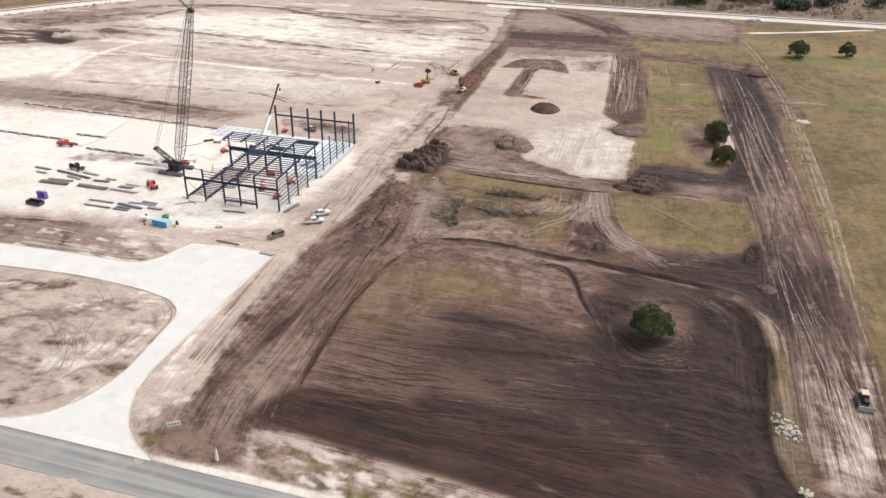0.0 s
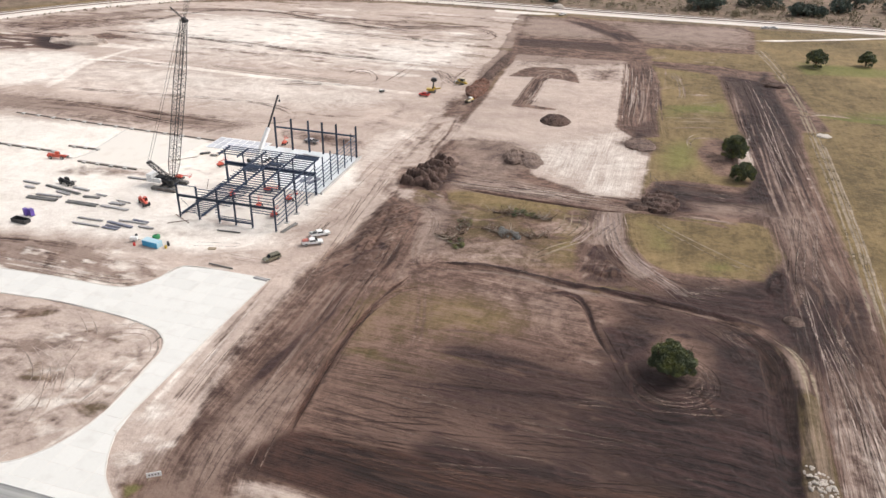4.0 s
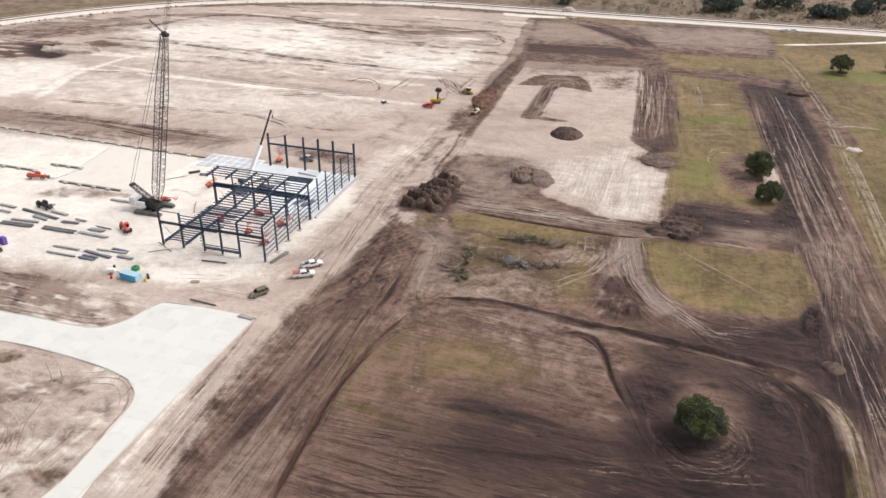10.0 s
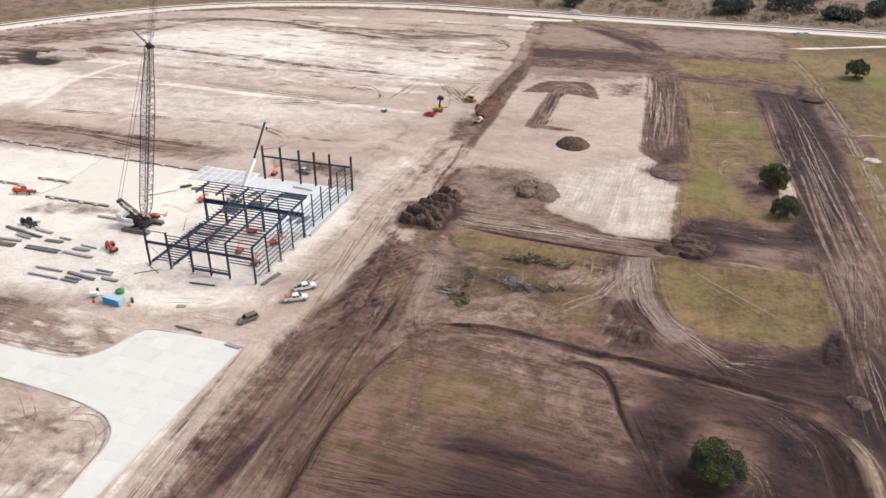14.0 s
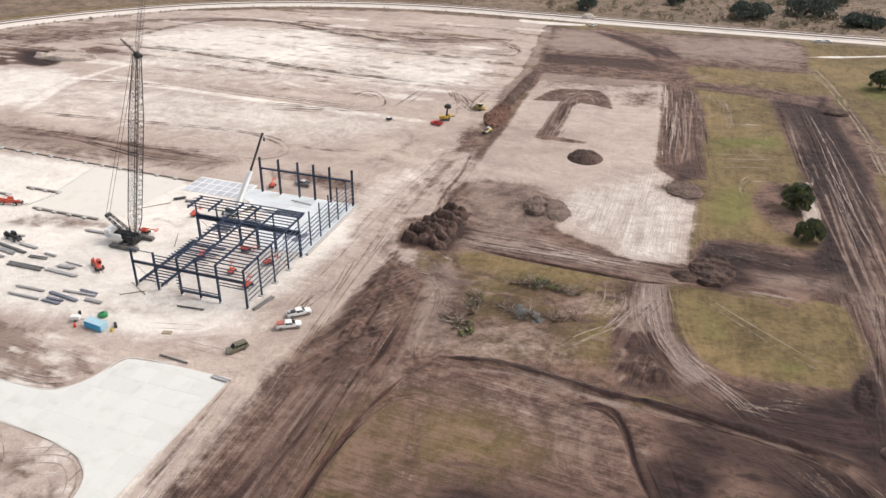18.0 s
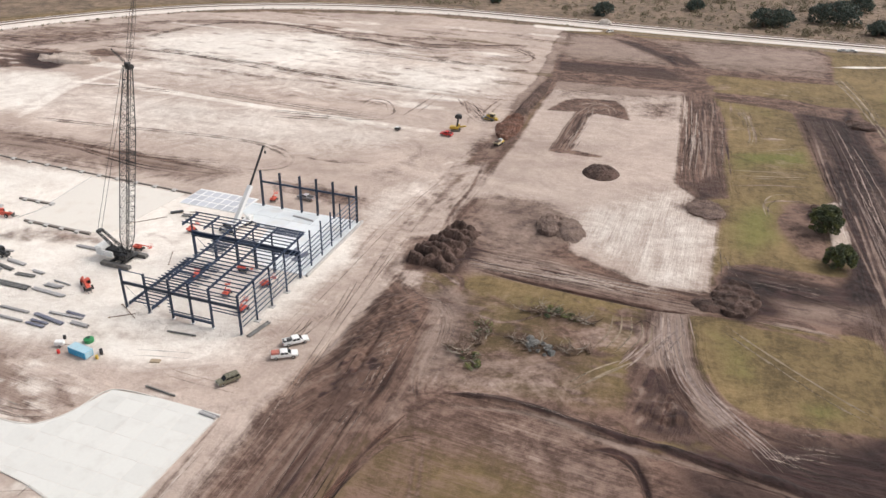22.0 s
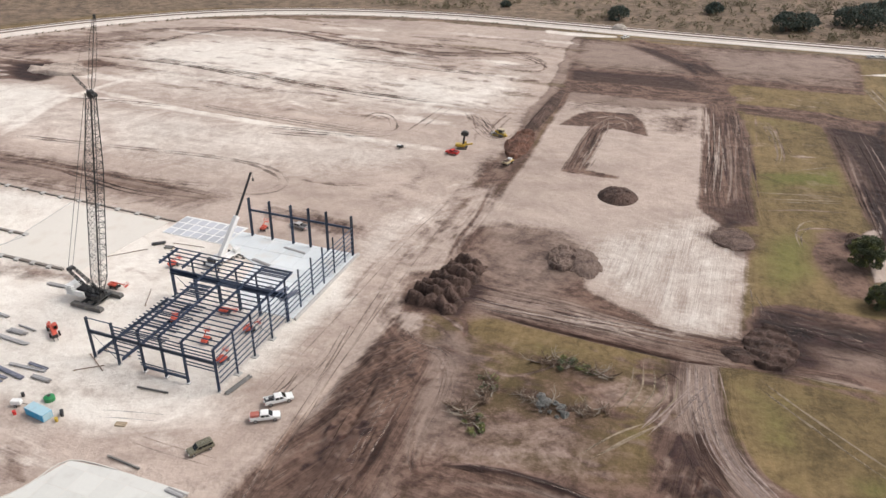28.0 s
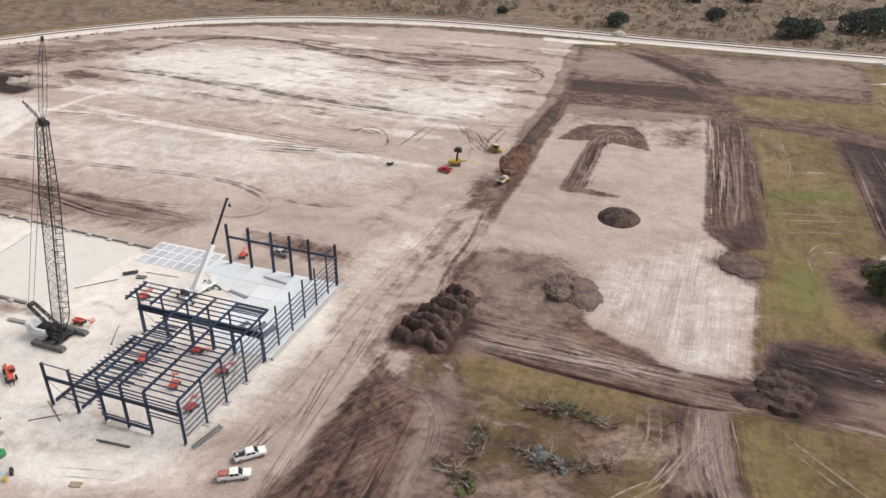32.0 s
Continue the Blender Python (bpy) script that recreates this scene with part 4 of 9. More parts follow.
zone('green', 4, [(106.9, 109.1), (116.9, 116.3), (118.8, 99), (112, 88.4), (107, 89.4)], 0.45)
zone('green', 3, [(103, 234.5), (124.2, 234.3), (125.3, 219.7), (107, 220.5)], 0.3)
# berms, furrows, wheel tracks
line('scrub', 8, 0.4, [(-230, 305), (-161, 341), (-82, 361), (-5, 363)], 1.0)
line('brown', 5, 0.2, [(-225, 308), (-158, 344), (-80, 364), (-5, 366)], 0.6)
line('scrub', 6, 0.3, [(-5, 363), (60, 361), (170, 365), (400, 372)], 1.0)
line('topsoil', 3.2, 0.15, [(32.9, -26.9), (30.8, -49.2), (27.8, -66), (26.3, -78.5), (26.3, -88.7)], 0.5)
line('topsoil', 1.9, 0.8, [(47.1, -4.4), (59, -1.4), (68.9, -1.1), (88.7, -3.9), (104.1, -4.3), (118.9, -6), (135.7, -9)])  # berm
line('dust', 1.2, -0.1, [(53.3, -6.2), (69.3, -3.1), (89, -6.2), (104.2, -6.5), (118.9, -8.1), (134.2, -11.2)], 0.8)
line('clay', 1.1, -0.25, [(50.9, -16.6), (45, -21), (41.7, -31.5), (40, -44.8), (40.7, -58.3), (41.7, -71.2), (41.9, -77.1)], 0.6)
disc('caliche', 139.7, -60.5, 3.0, 4.5, 2.5, 0.62)
line('clay', 1.5, -0.4, [(75.6, -8.7), (84.6, -7.9), (91.3, -12.2), (95.5, -23.3), (100.7, -33.6)], 0.9)
line('topsoil', 8, -0.5, [(127.9, -14), (132.5, -16.7), (135.8, -26.5), (135.5, -38.1), (134, -58.2), (134.3, -72.7), (138.5, -78.5)])
line('topsoil', 6, 0, [(127.9, -14), (132.6, -15.8), (135.5, -26.5), (135.3, -38.2), (133.7, -58.2), (134.1, -72.7), (138, -78.7)])
line('clay', 1.2, 0, [(132.5, -16.7), (136.3, -28.7), (134.3, -58.1), (134.8, -72.5)], 0.6)
line('dust', 0.8, 0.1, [(103.6, -27.6), (103.6, -36.4), (108.5, -41.5), (115.3, -39.4), (119, -34.1), (118.7, -26.8)], 0.3)  # ring round the oak
line('clay', 1.2, 0, [(118.4, -38.9), (120.9, -42.6), (122.6, -47.3)], 0.7)
tracks('dust', 10, 22, 0.5, [(42.4, -66.8), (66.7, -65.5), (91.1, -65.8), (113.7, -64.4), (129.9, -62.9)], 0.25, 184)
tracks('dust', 6, 8, 0.5, [(108.7, -34.8), (119, -36.4), (130, -39.8)], 0.25, 185)
tracks('topsoil', 5, 8, 1.0, [(51.8, -45), (68.5, -38.5), (88.1, -40), (104, -41.1)], 0.35, 186)
tracks('dust', 4, 3, 0.6, [(48.2, -13.3), (53.6, -27.8), (58.7, -52.8), (62.8, -76.3)], 0.2, 187)
line('grass', 2.3, 0.5, [(132.8, -11.6), (138.9, -23), (140.3, -36.6), (139.7, -52.8), (140.1, -64.7)])  # grassy bank
tracks('dust', 16, 9, 0.6, [(151.2, -14.1), (151.4, -37.5), (151.5, -56.3), (151.5, -77.3)], 0.6, 191)
tracks('dust', 10, 8, 0.7, [(144.9, 199.2), (147.5, 129.9), (149.9, 74.8), (152.1, 38.5)], 0.65, 192)
tracks('dust', 8, 9, 0.7, [(150.4, 38), (151.6, 9.4), (152.5, -13.6)], 0.55, 193)
tracks('clay', 6, 8, 0.9, [(144.3, 24.4), (149, 11.9), (144, -8.1), (148.1, -17.6)], 0.6, 194)
tracks('dust', 11, 7, 0.7, [(31.1, 28.3), (31.8, -7.8), (30.7, -40.8), (31, -65.9)], 0.5, 195)
tracks('tan', 4, 7, 0.6, [(30.6, 29.1), (32, 20.2), (31.5, 8.4), (32.2, -1.9)], 0.5, 196)
tracks('clay', 4, 8, 0.8, [(31.1, 28.3), (31.8, -7.8), (30.7, -40.8), (31, -65.9), (33, -88.9)], 0.7, 197)
tracks('dust', 14, 4.5, 0.6, [(38.4, 55.2), (54.6, 56.5), (69.8, 54.5), (86.3, 52.9)], 0.8, 198)
tracks('tan', 4, 4, 0.5, [(38.4, 55.2), (54.6, 56.5), (69.8, 54.5), (86.3, 52.9)], 0.6, 199)
tracks('topsoil', 6, 4, 0.8, [(36.8, 57.1), (55, 55), (69.9, 53.8), (86.5, 50.9)], 0.7, 200)
tracks('tan', 6, 4, 0.7, [(87, 243.1), (89.6, 200.9), (90.6, 163.3), (91.3, 133.3)], 0.6, 201)
tracks('topsoil', 8, 6, 0.9, [(97.7, 242), (99.4, 196.4), (100.8, 160.7), (101.3, 137.2)], 0.8, 202)
tracks('dust', 6, 6, 0.6, [(97.7, 242), (99.4, 196.4), (100.8, 160.7), (101.3, 137.2)], 0.6, 203)
tracks('brown', 5, 2.5, 0.5, [(43.5, 144.9), (43.7, 182.7), (44.2, 200.7)], 0.8, 204)
tracks('dust', 5, 3.5, 0.5, [(12.5, -23), (13.8, -47.5), (15.4, -72.9), (16.8, -89.4)], 0.6, 205)
tracks('caliche', 4, 2.5, 0.6, [(11.6, -26.7), (12.5, -45.1), (14.3, -68.8), (15.2, -85.2)], 0.7, 206)
tracks('tan', 8, 7, 0.7, [(144.9, 199.2), (147.5, 129.9), (149.9, 74.8)], 0.38, 207)
tracks('topsoil', 8, 7, 0.7, [(144, 232.7), (147.6, 161.9), (150.2, 110), (152.6, 65.5)], 0.8, 208)
line('clay', 1.1, -0.6, [(41.1, 48.8), (62.5, 47.1), (88.2, 46.3), (100.1, 48)], 0.9)  # ditch edge
line('clay', 1.6, 0.4, [(105.5, 74.5), (115.3, 75.1), (133.2, 71.9)], 0.8)
line('dust', 1.4, 0.1, [(114, 49.8), (123, 50.1), (130.2, 49.4)], 0.7)
tracks('dust', 12, 4, 0.55, [(92.4, 46.8), (92.5, 36.4), (95.4, 24.5), (100.8, 15.3), (107.5, 10.4)], 0.85, 212)
tracks('tan', 4, 3, 0.45, [(92.5, 44.7), (93.1, 34.7), (96.5, 23.3), (102.8, 13.1)], 0.7, 213)
tracks('dust', 7, 3, 0.5, [(93.2, 43.8), (90.9, 33.8), (87.7, 25.1), (86.5, 21.1)], 0.8, 214)
line('clay', 0.7, 0, [(79.6, 35.9), (83, 38), (86.1, 36.7)], 0.6)
line('dust', 0.6, 0, [(45.6, 28.6), (54.5, 26.7), (60.8, 31.3), (64.8, 36.1)], 0.6)
tracks('dust', 6, 3, 0.6, [(39.2, 26.1), (41, 14.5), (42.1, 4), (44.5, -4.7)], 0.5, 225)
tracks('clay', 5, 2.5, 0.5, [(43.8, -0.3), (44.8, -4.6), (46.9, -6.5), (52, -5.6)], 0.7, 226)
line('brown', 1.0, 0, [(37.4, 44.7), (40.2, 40.6), (40.5, 35.8)], 0.7)
line('brown', 2.4, 0, [(130.2, 122.5), (123.1, 117.5), (121.4, 108.4), (126.9, 100.6), (131.9, 97.1)], 0.8)
line('dust', 0.7, 0, [(119.2, 116), (115.9, 123.4), (121.1, 128.3), (130.2, 130.6)], 0.7)
line('dust', 0.8, 0, [(104.3, 134.5), (118.3, 140.9), (132.9, 144.2)], 0.7)
tracks('dust', 3, 2, 0.6, [(106.5, 230.4), (110.4, 217.9), (113, 193.8), (113, 179.1)], 0.6, 231)
zone('brown', 1.4, [(20.7, 26.2), (24.1, 30.1), (34.1, 30.3), (36.6, 25.2), (38.1, 11.3), (40.8, -0.3), (40, -10.2), (38.8, -15.7), (20, -22.9), (20.2, -15.1), (20.2, -0.5), (20, 13), (20, 22.7)], 0.9)  # ripped bank
zone('topsoil', 3, [(20.7, 26.2), (24.1, 30.1), (34.1, 30.3), (36.6, 25.2), (38.1, 11.3), (40.8, -0.3), (40, -10.2), (38.8, -15.7), (20, -22.9), (20.2, -15.1), (20.2, -0.5), (20, 13), (20, 22.7)], 0.15)
scatter(('dust', 'topsoil', 'brown', 'clay', 'dust'), 110, 1.0, 0.45, 62, [(21.1, 25.5), (24.5, 29.1), (34, 29.1), (37.9, 11.2), (39.8, -9.5), (32.5, -18.1), (21.4, -22.2), (20.8, -1.5), (20.4, 12.1)], 0.65, 236)
line('clay', 1.3, -0.3, [(20.9, 19), (20.6, 8.6), (20.1, -4.4), (20.4, -21.9)], 0.8)
line('clay', 1.6, -0.3, [(35.4, 14.3), (37.3, -2.8), (37.1, -16.5)], 0.9)
line('clay', 1.0, -0.2, [(28.2, 26.4), (30.1, 10.3), (30.5, -14.5)], 0.6)
zone('brown', 0.9, [(87.4, 19.1), (91.5, 21.8), (95.4, 22.2), (97.9, 18.3), (100, 8.4), (102, 2.1), (96, -1.4), (88.8, -1.2)], 0.9)  # scraped dark patch
zone('topsoil', 2, [(87.4, 19.1), (91.5, 21.8), (95.4, 22.2), (97.9, 18.3), (100, 8.4), (102, 2.1), (96, -1.4), (88.8, -1.2)], 0.5)
scatter(('dust', 'topsoil', 'clay'), 30, 1.2, 0.35, 84, [(87.4, 18.6), (91.6, 21.3), (97.7, 18.2), (101.4, 2.9), (89.5, -0.4)], 0.6, 242)
zone('topsoil', 2, [(105.5, 74.5), (133.7, 75.8), (142.2, 75.4), (138.6, 54.2), (130.7, 52.7), (116.5, 54), (106, 56.1)], 0.5)
zone('topsoil', 0.8, [(137.4, 6.5), (140.9, 7.5), (142.4, 18.5), (139.4, 21.5), (136.9, 15.5)], 0.9)
swell(139.4, 13.5, 2.6, 8, -15, 1.2)
line('clay', 0.7, -0.2, [(88, -6.5), (104.3, -6.8), (118.9, -8.4), (134.9, -11.2)], 0.7)
line('topsoil', 1.3, -0.3, [(77.5, -9.7), (87.5, -7.4), (92.5, -13.3), (95.2, -22.5), (99.3, -31.1)], 0.9)
zone('topsoil', 3, [(96.7, -21), (103.1, -20.9), (109.3, -20.8), (106.8, -30.4), (100, -30)], 0.75)
zone('topsoil', 3, [(115.9, 11.6), (126, 11.1), (138.5, 12.7), (140.9, -4), (130.6, -5.7), (119.2, -3.7), (110.8, 1)], 0.42)
zone('brown', 1.6, [(18, 258.8), (51.3, 262.3), (81.6, 263), (96.3, 261.6), (96.5, 246.9), (58.8, 241.2), (22.5, 240.1)], 0.9)
line('brown', 3, 0, [(20.9, 254), (22.9, 232.1), (24.3, 211.5)], 0.9)
zone('dust', 6, [(-305.8, 208.1), (-293.3, 219), (-267.2, 241.6), (-232.8, 262.1), (-219.8, 246.5), (-242.8, 216.3), (-261.3, 189.8), (-269.5, 176.9)], 0.55)
tracks('brown', 6, 4, 1.6, [(-281.5, 194), (-275.6, 202.9), (-243.7, 229.5), (-208.9, 256.8)], 0.65, 257)
zone('caliche', 12, [(-185.1, 120.2), (-169.3, 146.3), (-122, 145.3), (-46, 147.4), (-7.9, 143.9), (-10.3, 118.6), (-59.1, 99.5), (-156.6, 94.2)], 0.38)
zone('clay', 2.5, [(36.1, -85.1), (41.3, -78.9), (47.5, -76.4), (64.2, -76.4), (75.7, -76.9), (94.8, -74.8), (112.2, -73.2), (112.4, -77.7), (88.2, -84.6), (67.1, -84.9), (60.2, -84.2), (49.8, -86.5), (38.6, -87.6)], 1.0)  # rusty wet furrows along the road side
line('topsoil', 2.2, -0.1, [(45.7, -77.8), (57.5, -77.3), (71.1, -76.7), (86.5, -76.3)], 0.9)
line('topsoil', 1.4, -0.1, [(61.5, -81.6), (74.7, -81.1), (87.3, -80.3), (98.5, -78.9)], 0.8)
line('topsoil', 1.2, 0, [(56.7, -55), (75.3, -52.3), (93.4, -49.3), (105.4, -49.9)], 0.5)
line('topsoil', 1.6, 0, [(60.7, -42.3), (76.5, -40.3), (87.1, -40.9)], 0.6)
zone('tan', 2.5, [(23.2, 122.5), (17.1, 120.7), (17.5, 97.2), (15.7, 58.8), (25.9, 62.8), (26.9, 90.4), (25.1, 112.8)], 0.7)
line('brown', 1.2, 0, [(21.9, 119.7), (23.9, 99.7), (23.9, 81.6), (25, 68)], 0.6)
scatter(('scrub', 'dust'), 16, 3.5, 0.3, 84, [(15.5, 125.8), (19.5, 127.4), (22.4, 83.1), (16.6, 72.5)], 0.35, 311)
zone('caliche', 5, [(1.1, 90.6), (6.2, 113.4), (10.8, 109.8), (11, 92.2), (7, 81.4)], 0.4)
zone('caliche', 5, [(-29.3, -9.6), (-10.6, -2.4), (0.9, -2.7), (4.2, -7.4), (-11.9, -12.1), (-23.1, -14.9)], 0.35)
zone('tan', 1.6, [(19.8, 37.2), (23.5, 27.5), (22.2, 8.7), (22.4, -2), (18.3, -2), (17.1, 8.3), (16.4, 31.7)], 0.6)
zone('tan', 5, [(-11.9, -12.1), (11.2, -6.8), (19.9, -11), (-0.9, -19)], 0.4)
zone('caliche', 1.2, [(-16.1, 361.3), (2.5, 362.1), (26.7, 362.7), (26.9, 359), (6.1, 354.1), (-14.6, 355.1)], 1.0)
zone('brown', 2, [(96.7, 250.8), (118.9, 253.1), (137.4, 250.8), (152.2, 241.3), (150.3, 226.8), (135.6, 231.3), (118.1, 233.9), (99.6, 235.8)], 0.75)
zone('green', 3, [(108.7, 168.3), (130.7, 178.4), (130.8, 167.9), (110.6, 161.5)], 0.8)
scatter(('dust', 'tan', 'scrub'), 26, 4, 0.4, 10, [(104.9, 227.8), (129.5, 233.2), (132.6, 156.1), (105.1, 142.8)], 0.3, 312)
scatter(('dust', 'tan', 'scrub'), 20, 5, 0.35, 0, [(97.9, 270), (148.4, 279.2), (153.1, 251.4), (119, 254.6), (98.1, 256.5)], 0.3, 313)
zone('dust', 3, [(133, 230.3), (150.3, 226.8), (142.1, 165.2), (135.6, 174.2)], 0.3)
zone('topsoil', 2.5, [(70.9, 312.8), (78.8, 323.3), (88.1, 299.3), (87.1, 283.1), (77.2, 291.6)], 0.6)
line('scrub', 6, 0, [(-279.5, 221.1), (-261.4, 263.5), (-232.6, 305.2), (-176.8, 345.8), (-135.1, 356.6), (-91.9, 361.8)], 0.6)
line('green', 3, 0, [(-213.2, 326.1), (-178.9, 349.4), (-145.6, 358.9)], 0.4)
zone('scrub', 4, [(44.7, -22.4), (54.5, -14), (67.2, -56), (47.7, -62.2), (43.7, -47.3)], 0.35)
line('clay', 1.0, -0.3, [(45.4, -12.1), (41.3, -28.4), (40.6, -46.3), (41.2, -65.9), (42.8, -76)], 0.9)
line('dust', 2.6, 0.3, [(133.2, -12.4), (137.2, -15.7), (139.2, -22.5), (139.9, -32.9), (138.7, -50)], 0.6)
line('clay', 2.6, -0.7, [(127.5, -15.1), (132.4, -17.8), (133.8, -27.9), (134.2, -39.6), (133.9, -51.5)], 0.8)
scatter(('tan', 'caliche', 'scrub', 'dust', 'caliche'), 46, 3, 0.5, 20, [(-40.5, -53.7), (-23.8, -51.8), (-8.2, -52.5), (0.9, -59), (2.5, -74.9), (1.9, -87.5), (-2.2, -93)], 0.55, 314)
scatter(('tan', 'caliche', 'dust', 'tan'), 40, 2.6, 0.45, -10, [(-65.2, -28.1), (-46.6, -25.2), (-29.7, -24.4), (-17.1, -27.7), (-23.6, -40.7), (-42.3, -40.1), (-54, -39.7)], 0.55, 315)
zone('topsoil', 4, [(26.2, -3.2), (35.4, 6), (40.3, -22.8), (36.2, -54.8), (34.5, -76.9), (25.2, -79.8), (24.8, -56.7), (25.4, -27.6)], 0.3)
zone('brown', 6, [(37.8, -23.6), (54.4, -13.3), (64.3, -45.8), (44.7, -52.1)], 0.35)
zone('topsoil', 12, [(57.4, -53.1), (75.4, -44), (90.1, -45.9), (94.8, -57.7), (60.9, -68.5)], 0.4)
zone('tan', 7, [(51.9, -4.9), (72.5, -0.9), (84.7, -8.4), (77.9, -22), (65.5, -23.8), (55.8, -17.8)], 0.22)
zone('dust', 6, [(46.5, 12.8), (81.3, 14.9), (86.5, 9.2), (62.3, 5.7), (49.9, 1.6)], 0.35)
zone('dust', 10, [(74, -1.7), (88.5, -7.2), (96.5, -35.5), (85.7, -39), (73.2, -23.5)], 0.25)
zone('dust', 2.5, [(16.9, 2), (16.9, -5), (17.1, -18.4), (18.4, -30), (17.6, -47.7), (18.9, -60.3), (21.6, -75.3), (25.5, -75), (23.5, -50), (23, -20), (23, 0)], 0.55)
zone('brown', 3, [(18.2, -6), (18.6, -20), (19.6, -30), (19.2, -48), (20.4, -62), (24, -75), (26, -74), (24, -50), (23.5, -20), (23.5, -4)], 0.6)
zone('tan', 8, [(-27, 117.8), (-2.7, 136.3), (17.5, 78.8), (1.6, 69.8)], 0.4)
scatter(('dust', 'dust', 'tan'), 14, 3, 0.4, 4, [(-90.3, 23.9), (-68.2, 34.3), (-60.2, 24.4), (-78.5, 15.5)], 0.35, 321)
zone('topsoil', 1.6, [(131.8, -34.3), (138.7, -32.2), (138.4, -37.2), (136.6, -57.2), (136.2, -67.4), (138.7, -73.2), (140.9, -78.7), (132.7, -81.2), (130.1, -72.6), (130, -56.2), (130.9, -39.5)], 0.85)
line('topsoil', 2.6, -0.7, [(136.9, -30.2), (135.9, -49.2), (135.2, -61.4), (135.8, -70), (138.4, -75.7), (140.1, -79)], 0.95)
zone('topsoil', 8, [(118.4, -64.6), (130.9, -50.8), (130.1, -81.3), (118.5, -84.8)], 0.45)
zone('scrub', 1.0, [(139.3, -34.5), (143.2, -33.3), (142.9, -52.3), (143.1, -66.1), (142.7, -78.2), (140.9, -78.7), (139.3, -72.3), (137, -66.7), (136.9, -57.1)], 0.8)
zone('green', 2, [(139.8, -34.3), (142.2, -33.6), (141.4, -49.7), (138.9, -56.5), (138.2, -50.6)], 0.35)
zone('tan', 2.5, [(144.3, -35.4), (152.1, -30.6), (164.7, -26.7), (154.6, -74.6), (144, -77.8), (143.6, -66)], 0.38)
zone('caliche', 2.5, [(149.9, -45), (155.5, -53.4), (156.9, -63.7), (154.6, -74.6), (146.9, -76.9), (146.2, -65.2)], 0.25)
zone('dust', 4, [(29.9, -101.9), (22.3, -98.8), (26.3, -87.8), (27.3, -65.7), (36.2, -60), (39.9, -60.3), (40.7, -79.9), (39.1, -90.6), (41.8, -98.3)], 0.4)
scatter(('caliche', 'tan', 'caliche'), 22, 2.2, 0.5, 40, [(9.8, -84.5), (14.9, -75.1), (21, -70.4), (23.8, -86.3), (20.6, -94), (15.4, -93.4)], 0.5, 331)
scatter(('scrub', 'green', 'caliche'), 24, 2.2, 0.4, -12, [(40.8, -95.2), (54.1, -92.1), (67.6, -92.9), (69, -97), (56.8, -98), (43.9, -98.1)], 0.5, 332)
zone('green', 0.8, [(20.3, -97.5), (22.2, -96.2), (24.4, -96.3), (24.3, -98.2), (22.6, -100.3)], 0.7)
zone('tan', 6, [(43.8, 0.3), (58.8, 6.8), (85.8, 12), (89.6, 8.5), (73.9, 2.5), (60.5, 1), (45.9, -5.1)], 0.3)
zone('tan', 9, [(41.1, 42.9), (60.4, 47.6), (84.8, 41), (88.1, 21.8), (76, 9.2), (49.6, 4.9), (41.1, 21.5)], 0.2)
zone('brown', 5, [(24.2, 84.3), (46.1, 95.3), (60.4, 84.6), (65.1, 68.3), (57.2, 61.8), (37.5, 64.2)], 0.3)
zone('tan', 4, [(1.2, 0.3), (6.2, 39.3), (15.8, 19.7), (15.9, 0.6), (17.4, -16.3), (2.5, -22.1), (-1.7, -9.5)], 0.55)
zone('caliche', 6, [(-22.2, -16.2), (-10.3, -5.8), (4.4, -0.9), (9.6, -5.8), (1.5, -16.7), (-12.3, -21.2)], 0.35)
zone('dust', 5, [(145, 149.7), (156.6, 153.6), (152.6, 30.2), (147.3, 0.9), (140.3, -1.3), (142.5, 56.3)], 0.35)
zone('dust', 4, [(114.2, 62.8), (142.5, 70), (142.7, 58.2), (120.9, 53.8)], 0.5)
line('tan', 0.7, 0, [(48.3, -13.2), (54.1, -32.6), (56.7, -49)], 0.3)
line('tan', 0.7, 0, [(49.9, -12.7), (55.5, -32.1), (58.3, -48.4)], 0.3)
line('brown', 9, 0, [(30.4, 359.3), (52.8, 345.5), (71.4, 320), (84, 289.3), (91.2, 254.5)], 0.9)
line('topsoil', 6, 0, [(66.9, 321), (76.6, 308.3), (84.9, 293.5)], 0.6)
zone('dust', 5, [(18.9, 272.5), (55.2, 280.6), (89.9, 278.5), (90.5, 265), (57.6, 260), (21.7, 251.5)], 0.12)
zone('dust', 4, [(134, 223.3), (151.3, 226.3), (159.9, 148.1), (152, 96.6), (145.1, 94), (142.5, 141.2)], 0.1)
zone('brown', 3, [(11.8, 142.6), (14.3, 146.4), (20.9, 131.6), (19.6, 120), (16.4, 124.8)], 0.6)
zone('topsoil', 5, [(133.1, 1.9), (155.7, 9.2), (149.8, -21.6), (139.6, -21.2), (134.7, -17.1)], 0.42)
